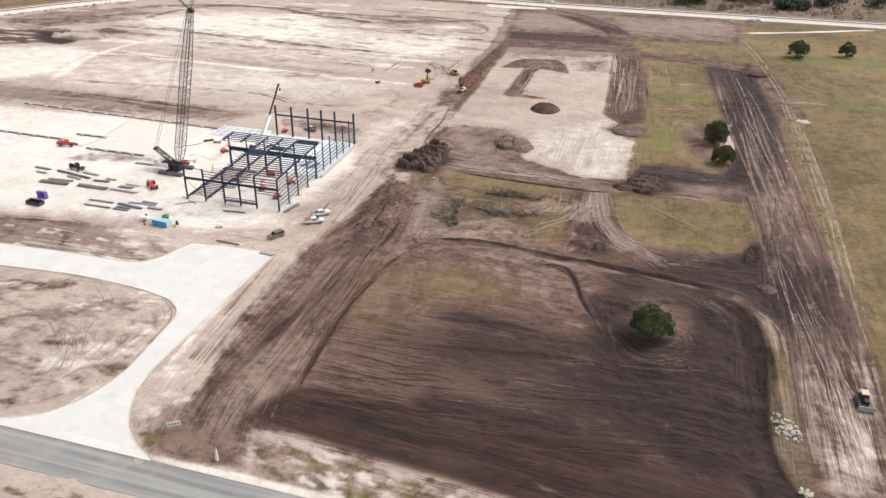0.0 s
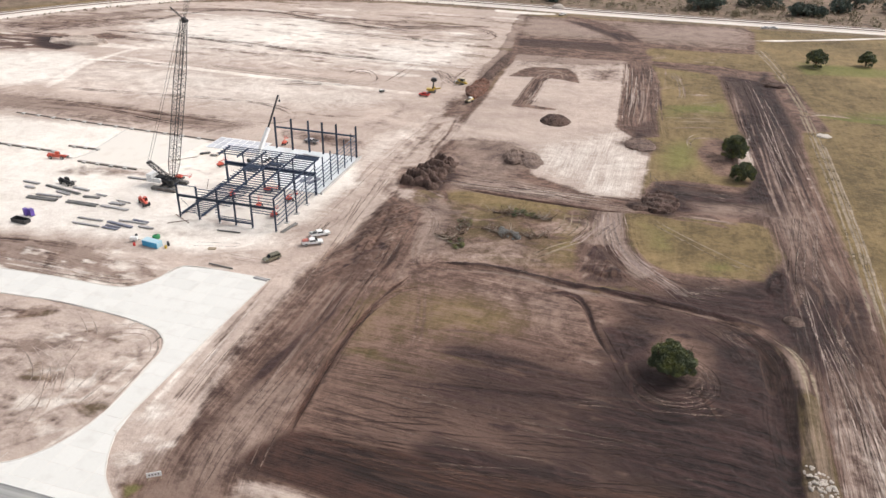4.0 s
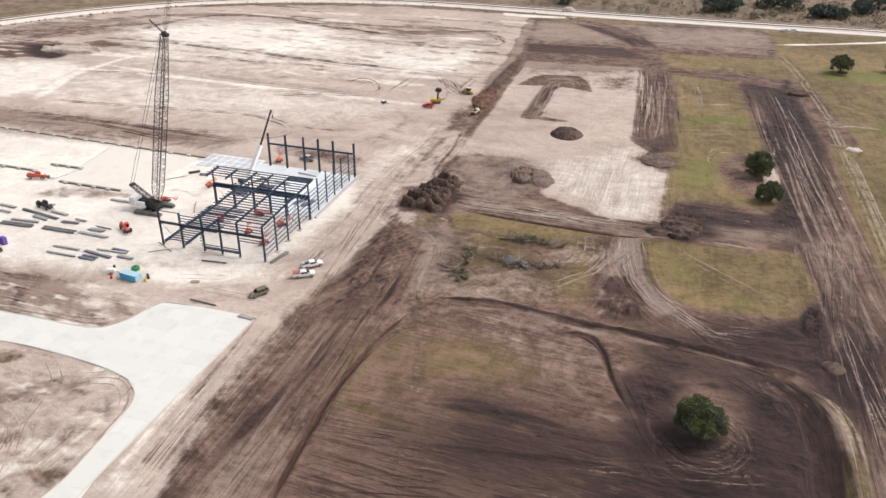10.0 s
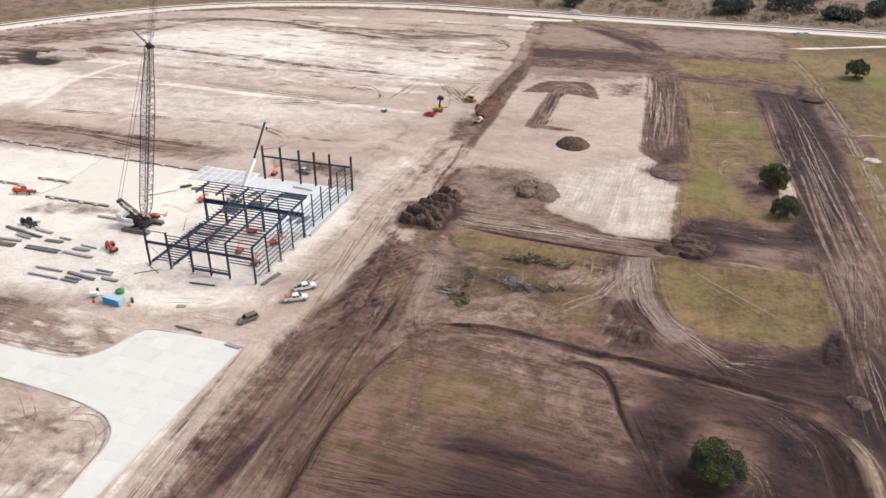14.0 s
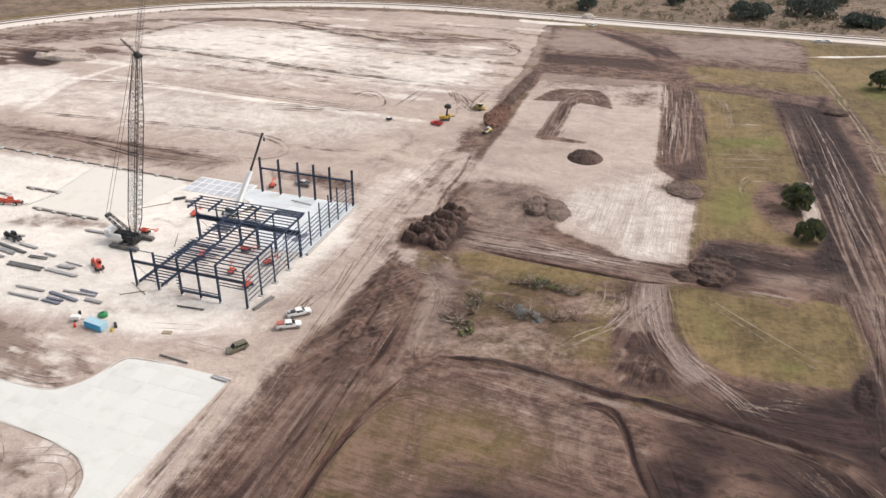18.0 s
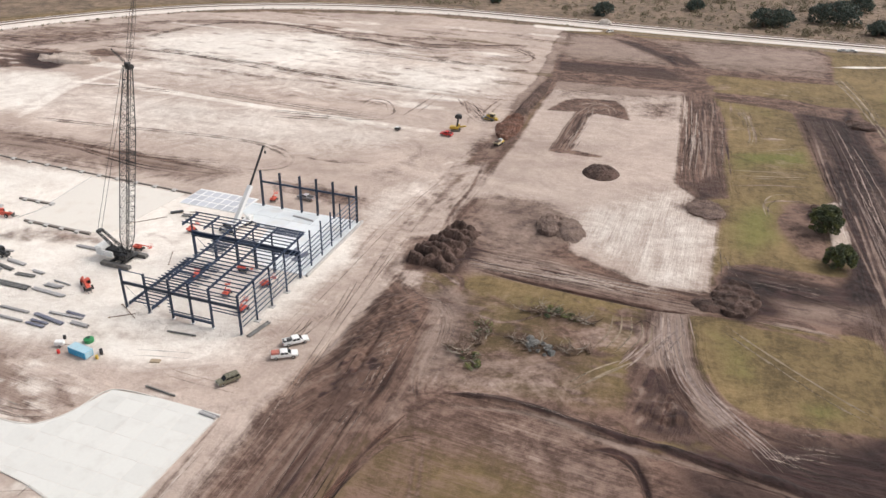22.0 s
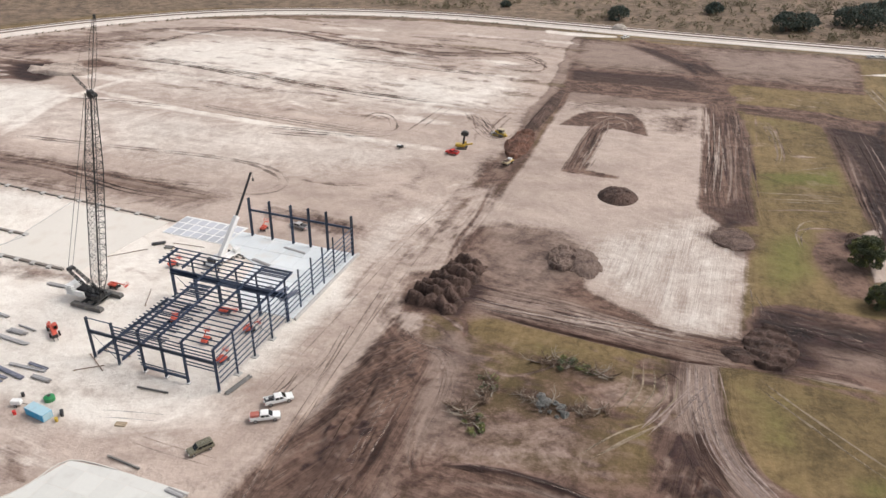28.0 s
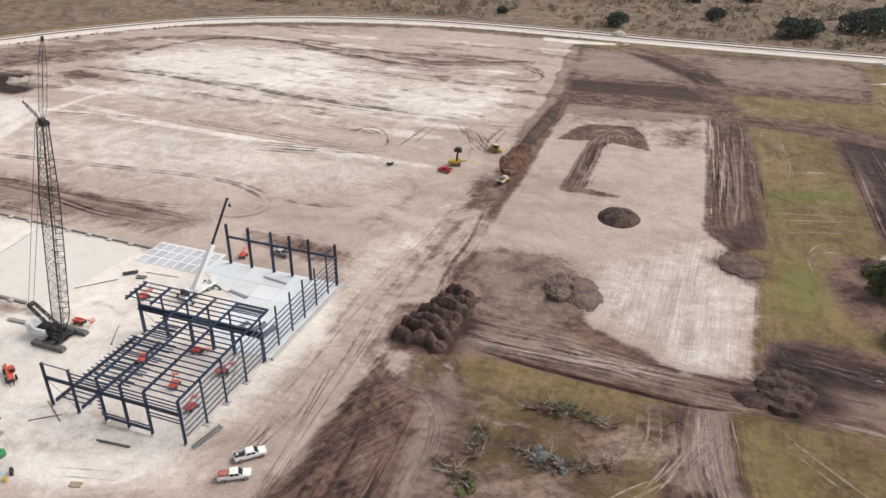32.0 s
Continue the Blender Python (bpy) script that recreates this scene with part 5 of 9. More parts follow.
# the way the graders went
drawn(-4, 0.9, 8, [(42, -42), (70, -38), (100, -40), (136, -30), (135.6, -57.7), (139.5, -78.2), (141.8, -87.7), (101.4, -99.8), (63.6, -94), (49.3, -87.4), (38.5, -89.8), (43.4, -74.7), (41.1, -50.9)])
drawn(-4, 0.45, 6, [(47.2, -4.8), (71.9, 0.6), (90.6, -6.6), (137.1, -8.8), (137.5, -28.3), (135.6, -57.7), (139.5, -78.2), (141.8, -87.7), (101.4, -99.8), (63.6, -94), (49.3, -87.4), (38.5, -89.8), (43.4, -74.7), (41.1, -50.9), (41.7, -25.3)])
drawn(84, 0.8, 2, [(86.4, 20.7), (97.8, 24.8), (102.7, 1.3), (88.7, -3.6)])
drawn(64, 0.75, 4, [(18.3, 18.1), (21.8, 29.8), (32.6, 32.7), (38.8, 13.7), (39.4, -9.7), (32.4, -18), (21.4, -22.2)])
drawn(88, 0.16, 4, [(23.3, 242.8), (83.6, 253.2), (89.2, 129.3), (101.9, 110.9), (100.7, 59.7), (86.5, 57.1), (62.9, 68.4), (55.7, 90.3), (37.6, 91.2), (25.7, 93), (26.6, 157.6)])
drawn(88, 0.6, 8, [(58.6, 95.5), (75.7, 111.5), (89.9, 129.5), (101.9, 110.9), (100.7, 59.7), (86.5, 57.1), (70.9, 68.1), (61.6, 79.1)])
drawn(-2, 0.22, 20, [(-532.1, 135.4), (-311.9, 220.9), (-217.8, 290.5), (3.2, 343.2), (15.7, 247.5), (20.9, 127), (2.1, 70.3), (-63.7, 69.3), (-160.7, 59.9), (-344, 27.4)])
drawn(-3, 0.45, 4, [(8.1, 349), (148.7, 367.4), (152.8, 287.8), (81.5, 260.8), (18.1, 264)])
drawn(-4, 0.55, 6, [(-149.2, -41.9), (-78.6, -27.6), (-45.5, -24.1), (-17.5, -23.6), (-20.6, -40.2), (-41, -41.7), (-64.3, -42.9), (-135.6, -51.9)])
driven(0.5, 14, [(29.6, 32.7), (30.8, -0.4), (30.7, -40.8), (31, -65.9), (31.3, -85.9), (35.4, -101)])
driven(0.8, 16, [(143, 242.3), (148.2, 153.6), (149.9, 74.8), (151.4, 19.4), (151.2, -14.1), (150.6, -45.7), (149.6, -77.9)])
driven(0.8, 9, [(32, 54.4), (46, 54.8), (59.5, 54.4), (72.5, 53.3), (84.8, 52.3), (100.1, 52.2), (114.8, 54.5), (126.3, 55.2)])
driven(0.8, 12, [(89.1, 249.4), (93.3, 202.3), (96.1, 158.9), (99.8, 121.2)])
driven(1.0, 8, [(93.5, 48.6), (95, 28.5), (100.5, 12.3), (111.3, 2.6), (124.8, 0.9), (139.4, 2.4)])
driven(0.3, 10, [(20.4, 249.3), (24.3, 167.3), (24.8, 103.3), (24.3, 58.6), (23.3, 30.7), (19.8, 0), (16.2, -20)])
driven(0.4, 5, [(14.7, -20.5), (15.8, -48.3), (16.6, -72.6), (18.3, -91.6)])
driven(0.9, 4, [(43.5, 144.9), (43.9, 193.7), (44.8, 205.8), (54.8, 209.7)])
driven(0.9, 5, [(132.7, 238.6), (112, 240.2), (93.8, 240.3)])
driven(0.9, 3.5, [(112 + 8.5 * math.cos(a * 0.35), -41 + 8.5 * math.sin(a * 0.35)) for a in range(19)])
line('caliche', 1.2, 0, [(-400, -102.4), (-13, -102.6)])
line('caliche', 1.6, 0, [(25, -102.5), (120, -102.2), (400, -102.2)])
line('tan', 2.2, 0, [(-400, -112.6), (400, -112.6)])


near = (np.abs(GX) < 400) & (GY < 520)
RISE += near * (MASK["topsoil"] * (0.5 * value_noise(GX, GY, 2.2, 1) + 0.3 * value_noise(GX, GY, 0.9, 2))
                + MASK["brown"] * (0.3 * value_noise(GX, GY, 3.0, 3) + 0.12 * value_noise(GX, GY, 1.1, 4))
                + MASK["tan"] * 0.2 * value_noise(GX, GY, 4.0, 5))
RISE += np.where(GY > 470, 9 * (value_noise(GX, GY, 260, 7) + 0.1) * np.clip((GY - 470) / 400, 0, 1), 0)


def ground_material():
    g = G("site_soils")

    def attr(nm):
        a = g.t.nodes.new("ShaderNodeAttribute")
        a.attribute_name = nm
        return [*g.n("ShaderNodeSeparateColor", Color=a.outputs["Color"]).outputs, a.outputs["Alpha"]]

    def ruts(scale, across, along, seed):
        v = g.n("ShaderNodeCombineXYZ", X=g.math("MULTIPLY", flow[0], across), Y=g.math("MULTIPLY", flow[1], along), Z=seed).outputs[0]
        return g.math("SUBTRACT", g.n("ShaderNodeTexNoise", Vector=v, Scale=scale, Detail=5.0, Roughness=0.62, Distortion=0.25).outputs[0], 0.5)

    soils, cover, flow = attr("soils"), attr("cover"), attr("flow")
    big, mid, fine = g.noise(0.016, 4), g.noise(0.09, 6, rough=0.62, twist=1.2), g.noise(0.7, 8, rough=0.7)
    pushed = g.noise(0.05, 6, (1, 1, 1), 0.6, twist=3.5)
    wide, narrow, thin = ruts(1.0, 0.3, 0.02, 1.0), ruts(1.0, 1.3, 0.045, 7.0), ruts(1.0, 3.6, 0.09, 3.0)
    s = g.math("MULTIPLY", g.math("ADD", g.math("MULTIPLY", wide, 1.3), g.math("ADD", g.math("MULTIPLY", narrow, 1.3), g.math("MULTIPLY", thin, 0.9))), flow[2])
    still = g.math("SUBTRACT", 1.0, g.math("MULTIPLY", flow[2], 0.6))
    blots = g.math("ADD", g.math("MULTIPLY", g.math("SUBTRACT", mid, 0.5), 1.1), g.math("MULTIPLY", g.math("SUBTRACT", pushed, 0.5), 1.2))
    grit = g.math("ADD", g.math("SUBTRACT", fine, 0.5), g.math("MULTIPLY", g.math("SUBTRACT", g.noise(0.3, 5, rough=0.6, twist=0.8), 0.5), 0.45))
    # how light the soil lies here, about 0.5
    t0 = g.math("ADD", g.math("ADD", g.math("MULTIPLY", blots, still), g.math("MULTIPLY", g.math("MULTIPLY", grit, still), 0.95)), s)
    tone = g.step(t0, -0.32, 0.34)
    frayed = g.math("ADD", g.math("MULTIPLY", blots, 0.75), g.math("ADD", g.math("MULTIPLY", grit, 0.6), g.math("MULTIPLY", s, 1.3)))

    def where(mask, soft=0.16):
        x = g.math("ADD", mask, g.math("MULTIPLY", frayed, 0.62))
        return g.math("MULTIPLY", g.step(x, 0.5 - soft, 0.5 + soft), g.step(mask, 0.03, 0.25))

    mow = g.math("SUBTRACT", g.noise(0.4, 5, (1.3, 0.14, 1), 0.65, turn=-8), 0.5)
    sward = g.math("ADD", g.math("MULTIPLY", mow, 0.45), g.math("ADD", g.math("MULTIPLY", blots, 0.6), g.math("ADD", g.math("ADD", g.math("MULTIPLY", s, 0.7), g.math("MULTIPLY", grit, 0.8)), g.math("MULTIPLY", g.math("SUBTRACT", big, 0.5), 0.7))))
    top, brown, tan, caliche = soils
    green, scrubby, dust, clay = cover
    pale = g.math("ADD", tan, caliche)
    bare = g.math("ADD", g.math("ADD", pale, g.math("ADD", dust, clay)), g.math("ADD", top, brown))
    banks = g.math("SUBTRACT", g.noise(0.03, 6, (0.35, 1.3, 1), 0.62, turn=4, twist=1.5), 0.5)
    quiet = g.math("SUBTRACT", t0, g.math("MULTIPLY", s, 0.55))
    calm = g.step(g.math("ADD", g.math("MULTIPLY", quiet, 0.7), g.math("MULTIPLY", banks, 1.0)), -0.6, 0.6)
    level = g.step(quiet, -0.75, 0.55)
    c = g.mix(g.step(sward, -0.42, 0.42), (0.075, 0.052, 0.019), (0.265, 0.181, 0.084))
    c = g.mix(g.math("MULTIPLY", g.step(pushed, 0.5, 0.68), 0.22), c, (0.098, 0.08, 0.022))
    c = g.mix(where(green, 0.45), c, g.mix(g.step(sward, -0.4, 0.4), (0.09, 0.095, 0.018), (0.18, 0.16, 0.05)))
    c = g.mix(where(scrubby, 0.3), c, g.mix(tone, (0.1, 0.07, 0.047), (0.265, 0.186, 0.13)))
    c = g.mix(where(bare, 0.25), c, g.mix(tone, (0.05, 0.0248, 0.0182), (0.216, 0.132, 0.098)))
    c = g.mix(where(dust, 0.4), c, g.mix(calm, (0.185, 0.127, 0.104), (0.362, 0.27, 0.22)))
    c = g.mix(where(pale, 0.3), c, g.mix(calm, (0.325, 0.243, 0.203), (0.575, 0.468, 0.402)))
    c = g.mix(where(top, 0.22), c, g.mix(tone, (0.008, 0.0033, 0.0029), (0.056, 0.0273, 0.0235)))
    c = g.mix(where(caliche, 0.45), c, g.mix(level, (0.61, 0.53, 0.462), (0.83, 0.772, 0.705)))
    c = g.mix(where(clay, 0.22), c, g.mix(tone, (0.012, 0.0045, 0.0032), (0.066, 0.029, 0.0195)))
    c = g.times(c, g.step(big, 0.3, 0.7, 0.92, 1.08))
    return g.done(c, 0.97, 0, g.math("ADD", g.math("MULTIPLY", grit, 0.8), g.math("MULTIPLY", s, 0.7)), 0.65)


def sheet_mesh(name, xs, ys, zs):
    me = bpy.data.meshes.new(name)
    X, Y = np.meshgrid(xs, ys)
    nx, ny = len(xs), len(ys)
    me.vertices.add(nx * ny)
    me.vertices.foreach_set("co", np.stack([X, Y, zs], -1).astype(np.float32).ravel())
    i = (np.arange(ny - 1)[:, None] * nx + np.arange(nx - 1)[None]).ravel()
    quads = np.stack([i, i + 1, i + nx + 1, i + nx], 1).astype(np.int32).ravel()
    me.loops.add(len(quads))
    me.loops.foreach_set("vertex_index", quads)
    me.polygons.add(len(quads) // 4)
    me.polygons.foreach_set("loop_start", np.arange(0, len(quads), 4, dtype=np.int32))
    me.polygons.foreach_set("use_smooth", np.ones(len(quads) // 4, bool))
    me.update(calc_edges=True)
    return me


ground_mesh = sheet_mesh("ground", XS, YS, RISE - 0.02)
one = np.ones_like(RISE)
for nm, chans in (("soils", (MASK["topsoil"], MASK["brown"], MASK["tan"], MASK["caliche"])), ("cover", (MASK["green"], MASK["scrub"], MASK["dust"], MASK["clay"])),
                  ("flow", (FLOW[..., 0], FLOW[..., 1], FLOW[..., 2], one))):
    a = ground_mesh.attributes.new(nm, "FLOAT_COLOR", "POINT")
    a.data.foreach_set("color", np.stack(chans, -1).astype(np.float32).ravel())
ground_mesh.materials.append(ground_material())
ground = tagged(new("ground", ground_mesh), "graded building site with pale caliche, dark topsoil and dry grass", "ground", kind="structure")

# ---- wheel ruts: thin ridges of soil that tyres have squeezed up ----
RUTS = {}


def ground_z(x, y):
    """The height of the ground sheet at points of the plan."""
    j, i = np.clip(np.searchsorted(XS, x) - 1, 0, len(XS) - 2), np.clip(np.searchsorted(YS, y) - 1, 0, len(YS) - 2)
    f, g = (x - XS[j]) / (XS[j + 1] - XS[j]), (y - YS[i]) / (YS[i + 1] - YS[i])
    return (RISE[i, j] * (1 - f) + RISE[i, j + 1] * f) * (1 - g) + (RISE[i + 1, j] * (1 - f) + RISE[i + 1, j + 1] * f) * g - 0.02


def rut(kind, width, shift, pts):
    """One rut of that width along a line, shifted sideways; it tapers out at its ends."""
    p = np.array(bend(pts, 6), float)
    step = np.r_[0, np.cumsum(np.hypot(*np.diff(p, axis=0).T))]
    n = max(int(step[-1] / 0.9), 4)
    at = np.linspace(0, step[-1], n)
    x, y = np.interp(at, step, p[:, 0]), np.interp(at, step, p[:, 1])
    dx, dy = np.gradient(x), np.gradient(y)
    L = np.maximum(np.hypot(dx, dy), 1e-6)
    sx, sy = -dy / L, dx / L
    wob = shift + 0.25 * value_noise(at, at * 0 + shift * 7.3 + len(RUTS.get(kind, ())), 9.0, 51)
    x, y = x + sx * wob, y + sy * wob
    w = width * (0.75 + 0.8 * value_noise(at, at * 0 + shift * 3.1, 2.6, 52) + 0.1) * np.clip(0.05 + np.minimum(at, at[-1] - at) / min(8.0, 0.4 * at[-1]), 0, 1)
    rows = []
    for o, up in ((-0.5, 0.0), (0.0, 0.05), (0.5, 0.0)):
        X, Y = x + sx * w * o, y + sy * w * o
        rows.append(np.stack([X, Y, ground_z(X, Y) + 0.03 + up], 1))
    RUTS.setdefault(kind, []).append(np.stack(rows, 1))


def rut_run(kind, n, half, width, pts, seed):
    """Ruts side by side along one way, each over a stretch of it, mostly in pairs a wheel gauge apart."""
    rnd = random.Random(seed)
    way = bend(pts, 8)
    while n > 0:
        o = rnd.gauss(0, 0.5) * half
        a = rnd.uniform(-0.15, 0.6)
        b = a + rnd.uniform(0.3, 0.8)
        a, b = int(max(a, 0) * (len(way) - 1)), int(min(b, 1) * (len(way) - 1))
        if b - a < 3:
            continue
        turn = rnd.uniform(-1, 1) * half * 0.7
        run = way[a:b + 1]
        pair = (0.0, 2.0) if rnd.random() < 0.6 else (0.0,)
        for g in pair:
            m = len(run) - 1
            part_way = []
            for k in range(m + 1):
                (x0, y0), (x1, y1) = run[max(k - 1, 0)], run[min(k + 1, m)]
                L = max(math.hypot(x1 - x0, y1 - y0), 1e-6)
                q = o + g + turn * (k / m)
                part_way.append((run[k][0] - (y1 - y0) / L * q, run[k][1] + (x1 - x0) / L * q))
            rut(kind, width * rnd.uniform(0.75, 1.25), 0.0, part_way[::2] if len(part_way) > 8 else part_way)
        n -= len(pair)


rut('straw', 0.6, 0.0, [(105.2, 44.9), (116.5, 34.6), (127.8, 25.3), (137, 19.4)])
rut('straw', 0.6, 0.0, [(103.7, 43.3), (115.2, 32.5), (126.4, 22.8), (135.7, 17.7)])
rut_run('mauve', 16, 3.2, 0.4, [(92.2, 46.5), (93.9, 32.3), (97.3, 19.4), (102.8, 11), (109.1, 3.9), (115.1, -3.3)], 1)
rut_run('mauve', 5, 2.2, 0.3, [(92.6, 45.2), (94.1, 29.8), (98.4, 17.6), (104.6, 8.7), (111.2, 1.2)], 2)
rut_run('mauve', 8, 2.0, 0.4, [(93.7, 40.6), (89.7, 32), (86.5, 24.6), (83.4, 19.2)], 3)
rut('straw', 0.55, 0.0, [(72.7, 7.6), (78.6, 16.5), (85.4, 23.4)])
rut('straw', 0.55, 0.0, [(75.1, 7.7), (80.2, 14.4), (85.4, 20.9)])
rut('straw', 0.5, 0.0, [(76.3, 22.7), (79.3, 31.4), (79.3, 40.7)])
rut('straw', 0.5, 0.0, [(78.7, 22.6), (81.8, 32.4), (81.1, 42.3)])
rut('straw', 0.5, 0.0, [(81.3, 23.1), (84.3, 32.3), (83.4, 41.7)])
rut('straw', 0.5, 0.0, [(83.4, 23.4), (86.7, 32.1), (86, 41.3)])
rut('straw', 0.5, 0.0, [(85.3, 23.7), (88.7, 31.6), (88.7, 39.5)])
rut('dark', 0.5, 0.0, [(84.5, 36.6), (86.8, 39.9), (89.8, 38)])
rut_run('dust', 14, 6, 0.4, [(112.3, 1.2), (120.6, 2.6), (129.8, 2.9)], 4)
rut_run('dark', 6, 5.0, 0.4, [(112.3, -0.2), (120.5, 0.9), (129.6, 1.2)], 6)
rut_run('tan', 18, 1.7, 0.36, [(38.2, 51.1), (59, 52.2), (78.8, 53.2), (93.4, 53.5)], 7)
rut_run('mauve', 5, 1.8, 0.3, [(38.2, 51.1), (59, 52.2), (78.8, 53.2), (93.4, 53.5)], 8)
rut_run('dark', 5, 2.4, 0.4, [(38.2, 51.1), (59.1, 51.6), (78.9, 52), (93.5, 52.3)], 9)
rut('dark', 0.7, 0.0, [(41.3, 46.5), (67.7, 47.4), (82.5, 46.9), (91.7, 47.5)])
rut('dust', 0.3, 0.0, [(43.9, 1.7), (45.2, -3.2), (48.2, -5.6), (53.1, -4.2)])
rut('dust', 0.3, 0.0, [(43.2, 1.5), (44.5, -3.5), (47.6, -6.6), (53.4, -5.1)])
rut('dust', 0.3, 0.0, [(42.5, 1.2), (43.8, -3.7), (47.1, -7.6), (53.7, -6)])
rut_run('dust', 5, 2.2, 0.32, [(23.4, 37.3), (30.2, 30.4), (37.7, 28.8), (42.6, 22.1), (44, 14.8), (44.5, 7.7), (44.6, -0.2)], 10)
rut_run('brown', 4, 1.8, 0.35, [(24.7, 36.1), (32.2, 31.1), (39.3, 26.5), (42.7, 20.8), (44.7, 8.9)], 11)
rut_run('dust', 5, 8, 0.3, [(8.2, 335.4), (12.8, 246.5), (14.1, 195.4), (15.9, 144.3), (16.4, 107.2), (15.5, 83.7), (16.1, 59.9), (17.1, 36.5), (17.8, 14.1), (18.5, -3.2), (18.9, -20.1), (19.9, -32.4), (19.9, -41.9)], 12)
rut_run('brown', 5, 2.0, 0.3, [(14.7, -25.9), (14.6, -49.5), (15.5, -68), (16.2, -81.7)], 15)
rut_run('tan', 3, 1.8, 0.3, [(14.7, -25.9), (14.6, -49.5), (15.5, -68), (16.2, -81.7)], 16)
rut_run('brown', 6, 7, 0.28, [(33.8, -17.1), (34.5, -37.8), (34.1, -53.1), (34.4, -70.3), (35.7, -84.4), (37.7, -96.2)], 17)
rut_run('dark', 4, 7, 0.3, [(33.8, -17.1), (34.5, -37.8), (34.1, -53.1), (34.4, -70.3), (35.7, -84.4), (37.7, -96.2)], 18)
rut_run('dust', 5, 6, 0.25, [(33.8, -17.1), (34.5, -37.8), (34.1, -53.1), (34.4, -70.3), (35.7, -84.4), (37.7, -96.2)], 19)
rut_run('dark', 4, 5.0, 0.4, [(29.5, 30.1), (31.4, 13.9), (32.4, -4.8), (33.7, -23.8), (36.1, -41.9)], 20)
rut_run('dust', 4, 4.5, 0.3, [(29.5, 30.1), (31.4, 13.9), (32.4, -4.8), (33.7, -23.8), (36.1, -41.9)], 21)
rut_run('dust', 6, 4.5, 0.35, [(144.6, 226.2), (148, 172.9), (149.3, 128.8), (150.4, 94.3), (151.2, 66.7)], 22)
rut_run('dark', 9, 5, 0.45, [(144.6, 226.2), (148, 172.9), (149.3, 128.8), (150.4, 94.3), (151.2, 66.7)], 23)
rut_run('mauve', 6, 4, 0.35, [(144.6, 226.2), (148, 172.9), (149.3, 128.8), (150.4, 94.3), (151.2, 66.7)], 24)
rut_run('dust', 26, 6.0, 0.32, [(146.3, 16.2), (147.6, -6.9), (149, -28), (149.8, -47.1), (150.7, -64.2)], 25)
rut_run('mauve', 9, 6, 0.3, [(146.3, 16.2), (147.6, -6.9), (149, -28), (149.8, -47.1), (150.7, -64.2)], 26)
rut_run('dark', 12, 6.5, 0.4, [(146.3, 16.2), (147.6, -6.9), (149, -28), (149.8, -47.1), (150.7, -64.2)], 27)
rut_run('dust', 10, 5, 0.35, [(150.2, 70), (148.1, 45.8), (146, 23.1), (145.4, 4.6)], 28)
rut_run('dark', 8, 5, 0.4, [(150.2, 70), (148.1, 45.8), (146, 23.1), (145.4, 4.6)], 29)
rut_run('dust', 7, 2.0, 0.35, [(165, 25.6), (163.3, -1.9), (162.1, -21.6)], 30)
rut_run('dust', 8, 4.0, 0.35, [(106.9, 69.4), (120.7, 67.9), (136.1, 65.4), (147.9, 63.8)], 31)
rut_run('dark', 8, 3.5, 0.45, [(106.9, 67.4), (120.6, 66), (135.8, 62.7), (147.5, 61.2)], 32)
rut('straw', 0.55, 0.0, [(111.8, 49.6), (120.1, 48.9), (130.3, 49.6)])
rut_run('dark', 12, 10, 0.4, [(40.1, -60.2), (85.9, -55.5), (128.1, -50.3)], 40)
rut_run('brown', 5, 10, 0.35, [(40.1, -60.2), (85.9, -55.5), (128.1, -50.3)], 50)
rut_run('dark', 12, 8, 0.4, [(50.8, -72.7), (90.2, -66.9), (127.6, -60.8)], 41)
rut_run('brown', 5, 8, 0.35, [(50.8, -72.7), (90.2, -66.9), (127.6, -60.8)], 51)
rut_run('dark', 8, 8, 0.4, [(114.5, -41), (122.2, -42), (129.7, -42.3)], 43)
rut_run('brown', 5, 8, 0.35, [(114.5, -41), (122.2, -42), (129.7, -42.3)], 53)
rut_run('rust', 16, 3.0, 0.4, [(48.2, -77.9), (71.6, -78.1), (95, -76.3), (122.1, -71.6)], 61)
rut_run('dark', 14, 4.0, 0.5, [(45.6, -77.5), (71.2, -77), (94.8, -74.8), (127.2, -68.6)], 62)
rut_run('dark', 8, 2.4, 0.5, [(130, -15.1), (133.7, -26.1), (133.6, -43), (135.1, -61.6)], 63)
rut('brown', 0.5, 0.0, [(104.8, -31.8), (107.7, -38.4), (113.3, -39.7), (118.7, -34.7), (120.3, -26.9)])
rut('brown', 0.4, 0.0, [(103.8, -30.9), (106.6, -40.3), (113.3, -41.8), (119.9, -36.1), (121.9, -26.4)])
rut('dark', 0.9, 0.0, [(118.7, -36.5), (121, -45), (123.6, -47.7)])
rut('straw', 0.4, 0.0, [(76.4, 9.8), (82.1, 17.5), (89.3, 25.3)])
rut('dust', 0.4, 0.0, [(52.3, -1.6), (64.7, -1.1), (77, -2), (88.6, -2.8)])
rut('dark', 0.5, 0.0, [(52.8, -3.1), (65.2, -2.9), (77.4, -4.2), (88.9, -5.3), (105.1, -7.7), (124.8, -7.4)])
rut_run('tan', 6, 4, 0.3, [(-36.1, -65.7), (-21.9, -70.9), (-13.6, -77.2), (-11.2, -86.5), (-11.5, -92.2)], 70)
rut_run('tan', 6, 3, 0.3, [(-29.3, -52.8), (-18.1, -62.5), (-14.1, -73), (-8.1, -83.6), (-4.8, -93.6)], 73)
rut_run('tan', 6, 3, 0.35, [(-13.4, -58.4), (-4.6, -55.6), (1.5, -61.1), (2.6, -72.1), (3.1, -82)], 75)
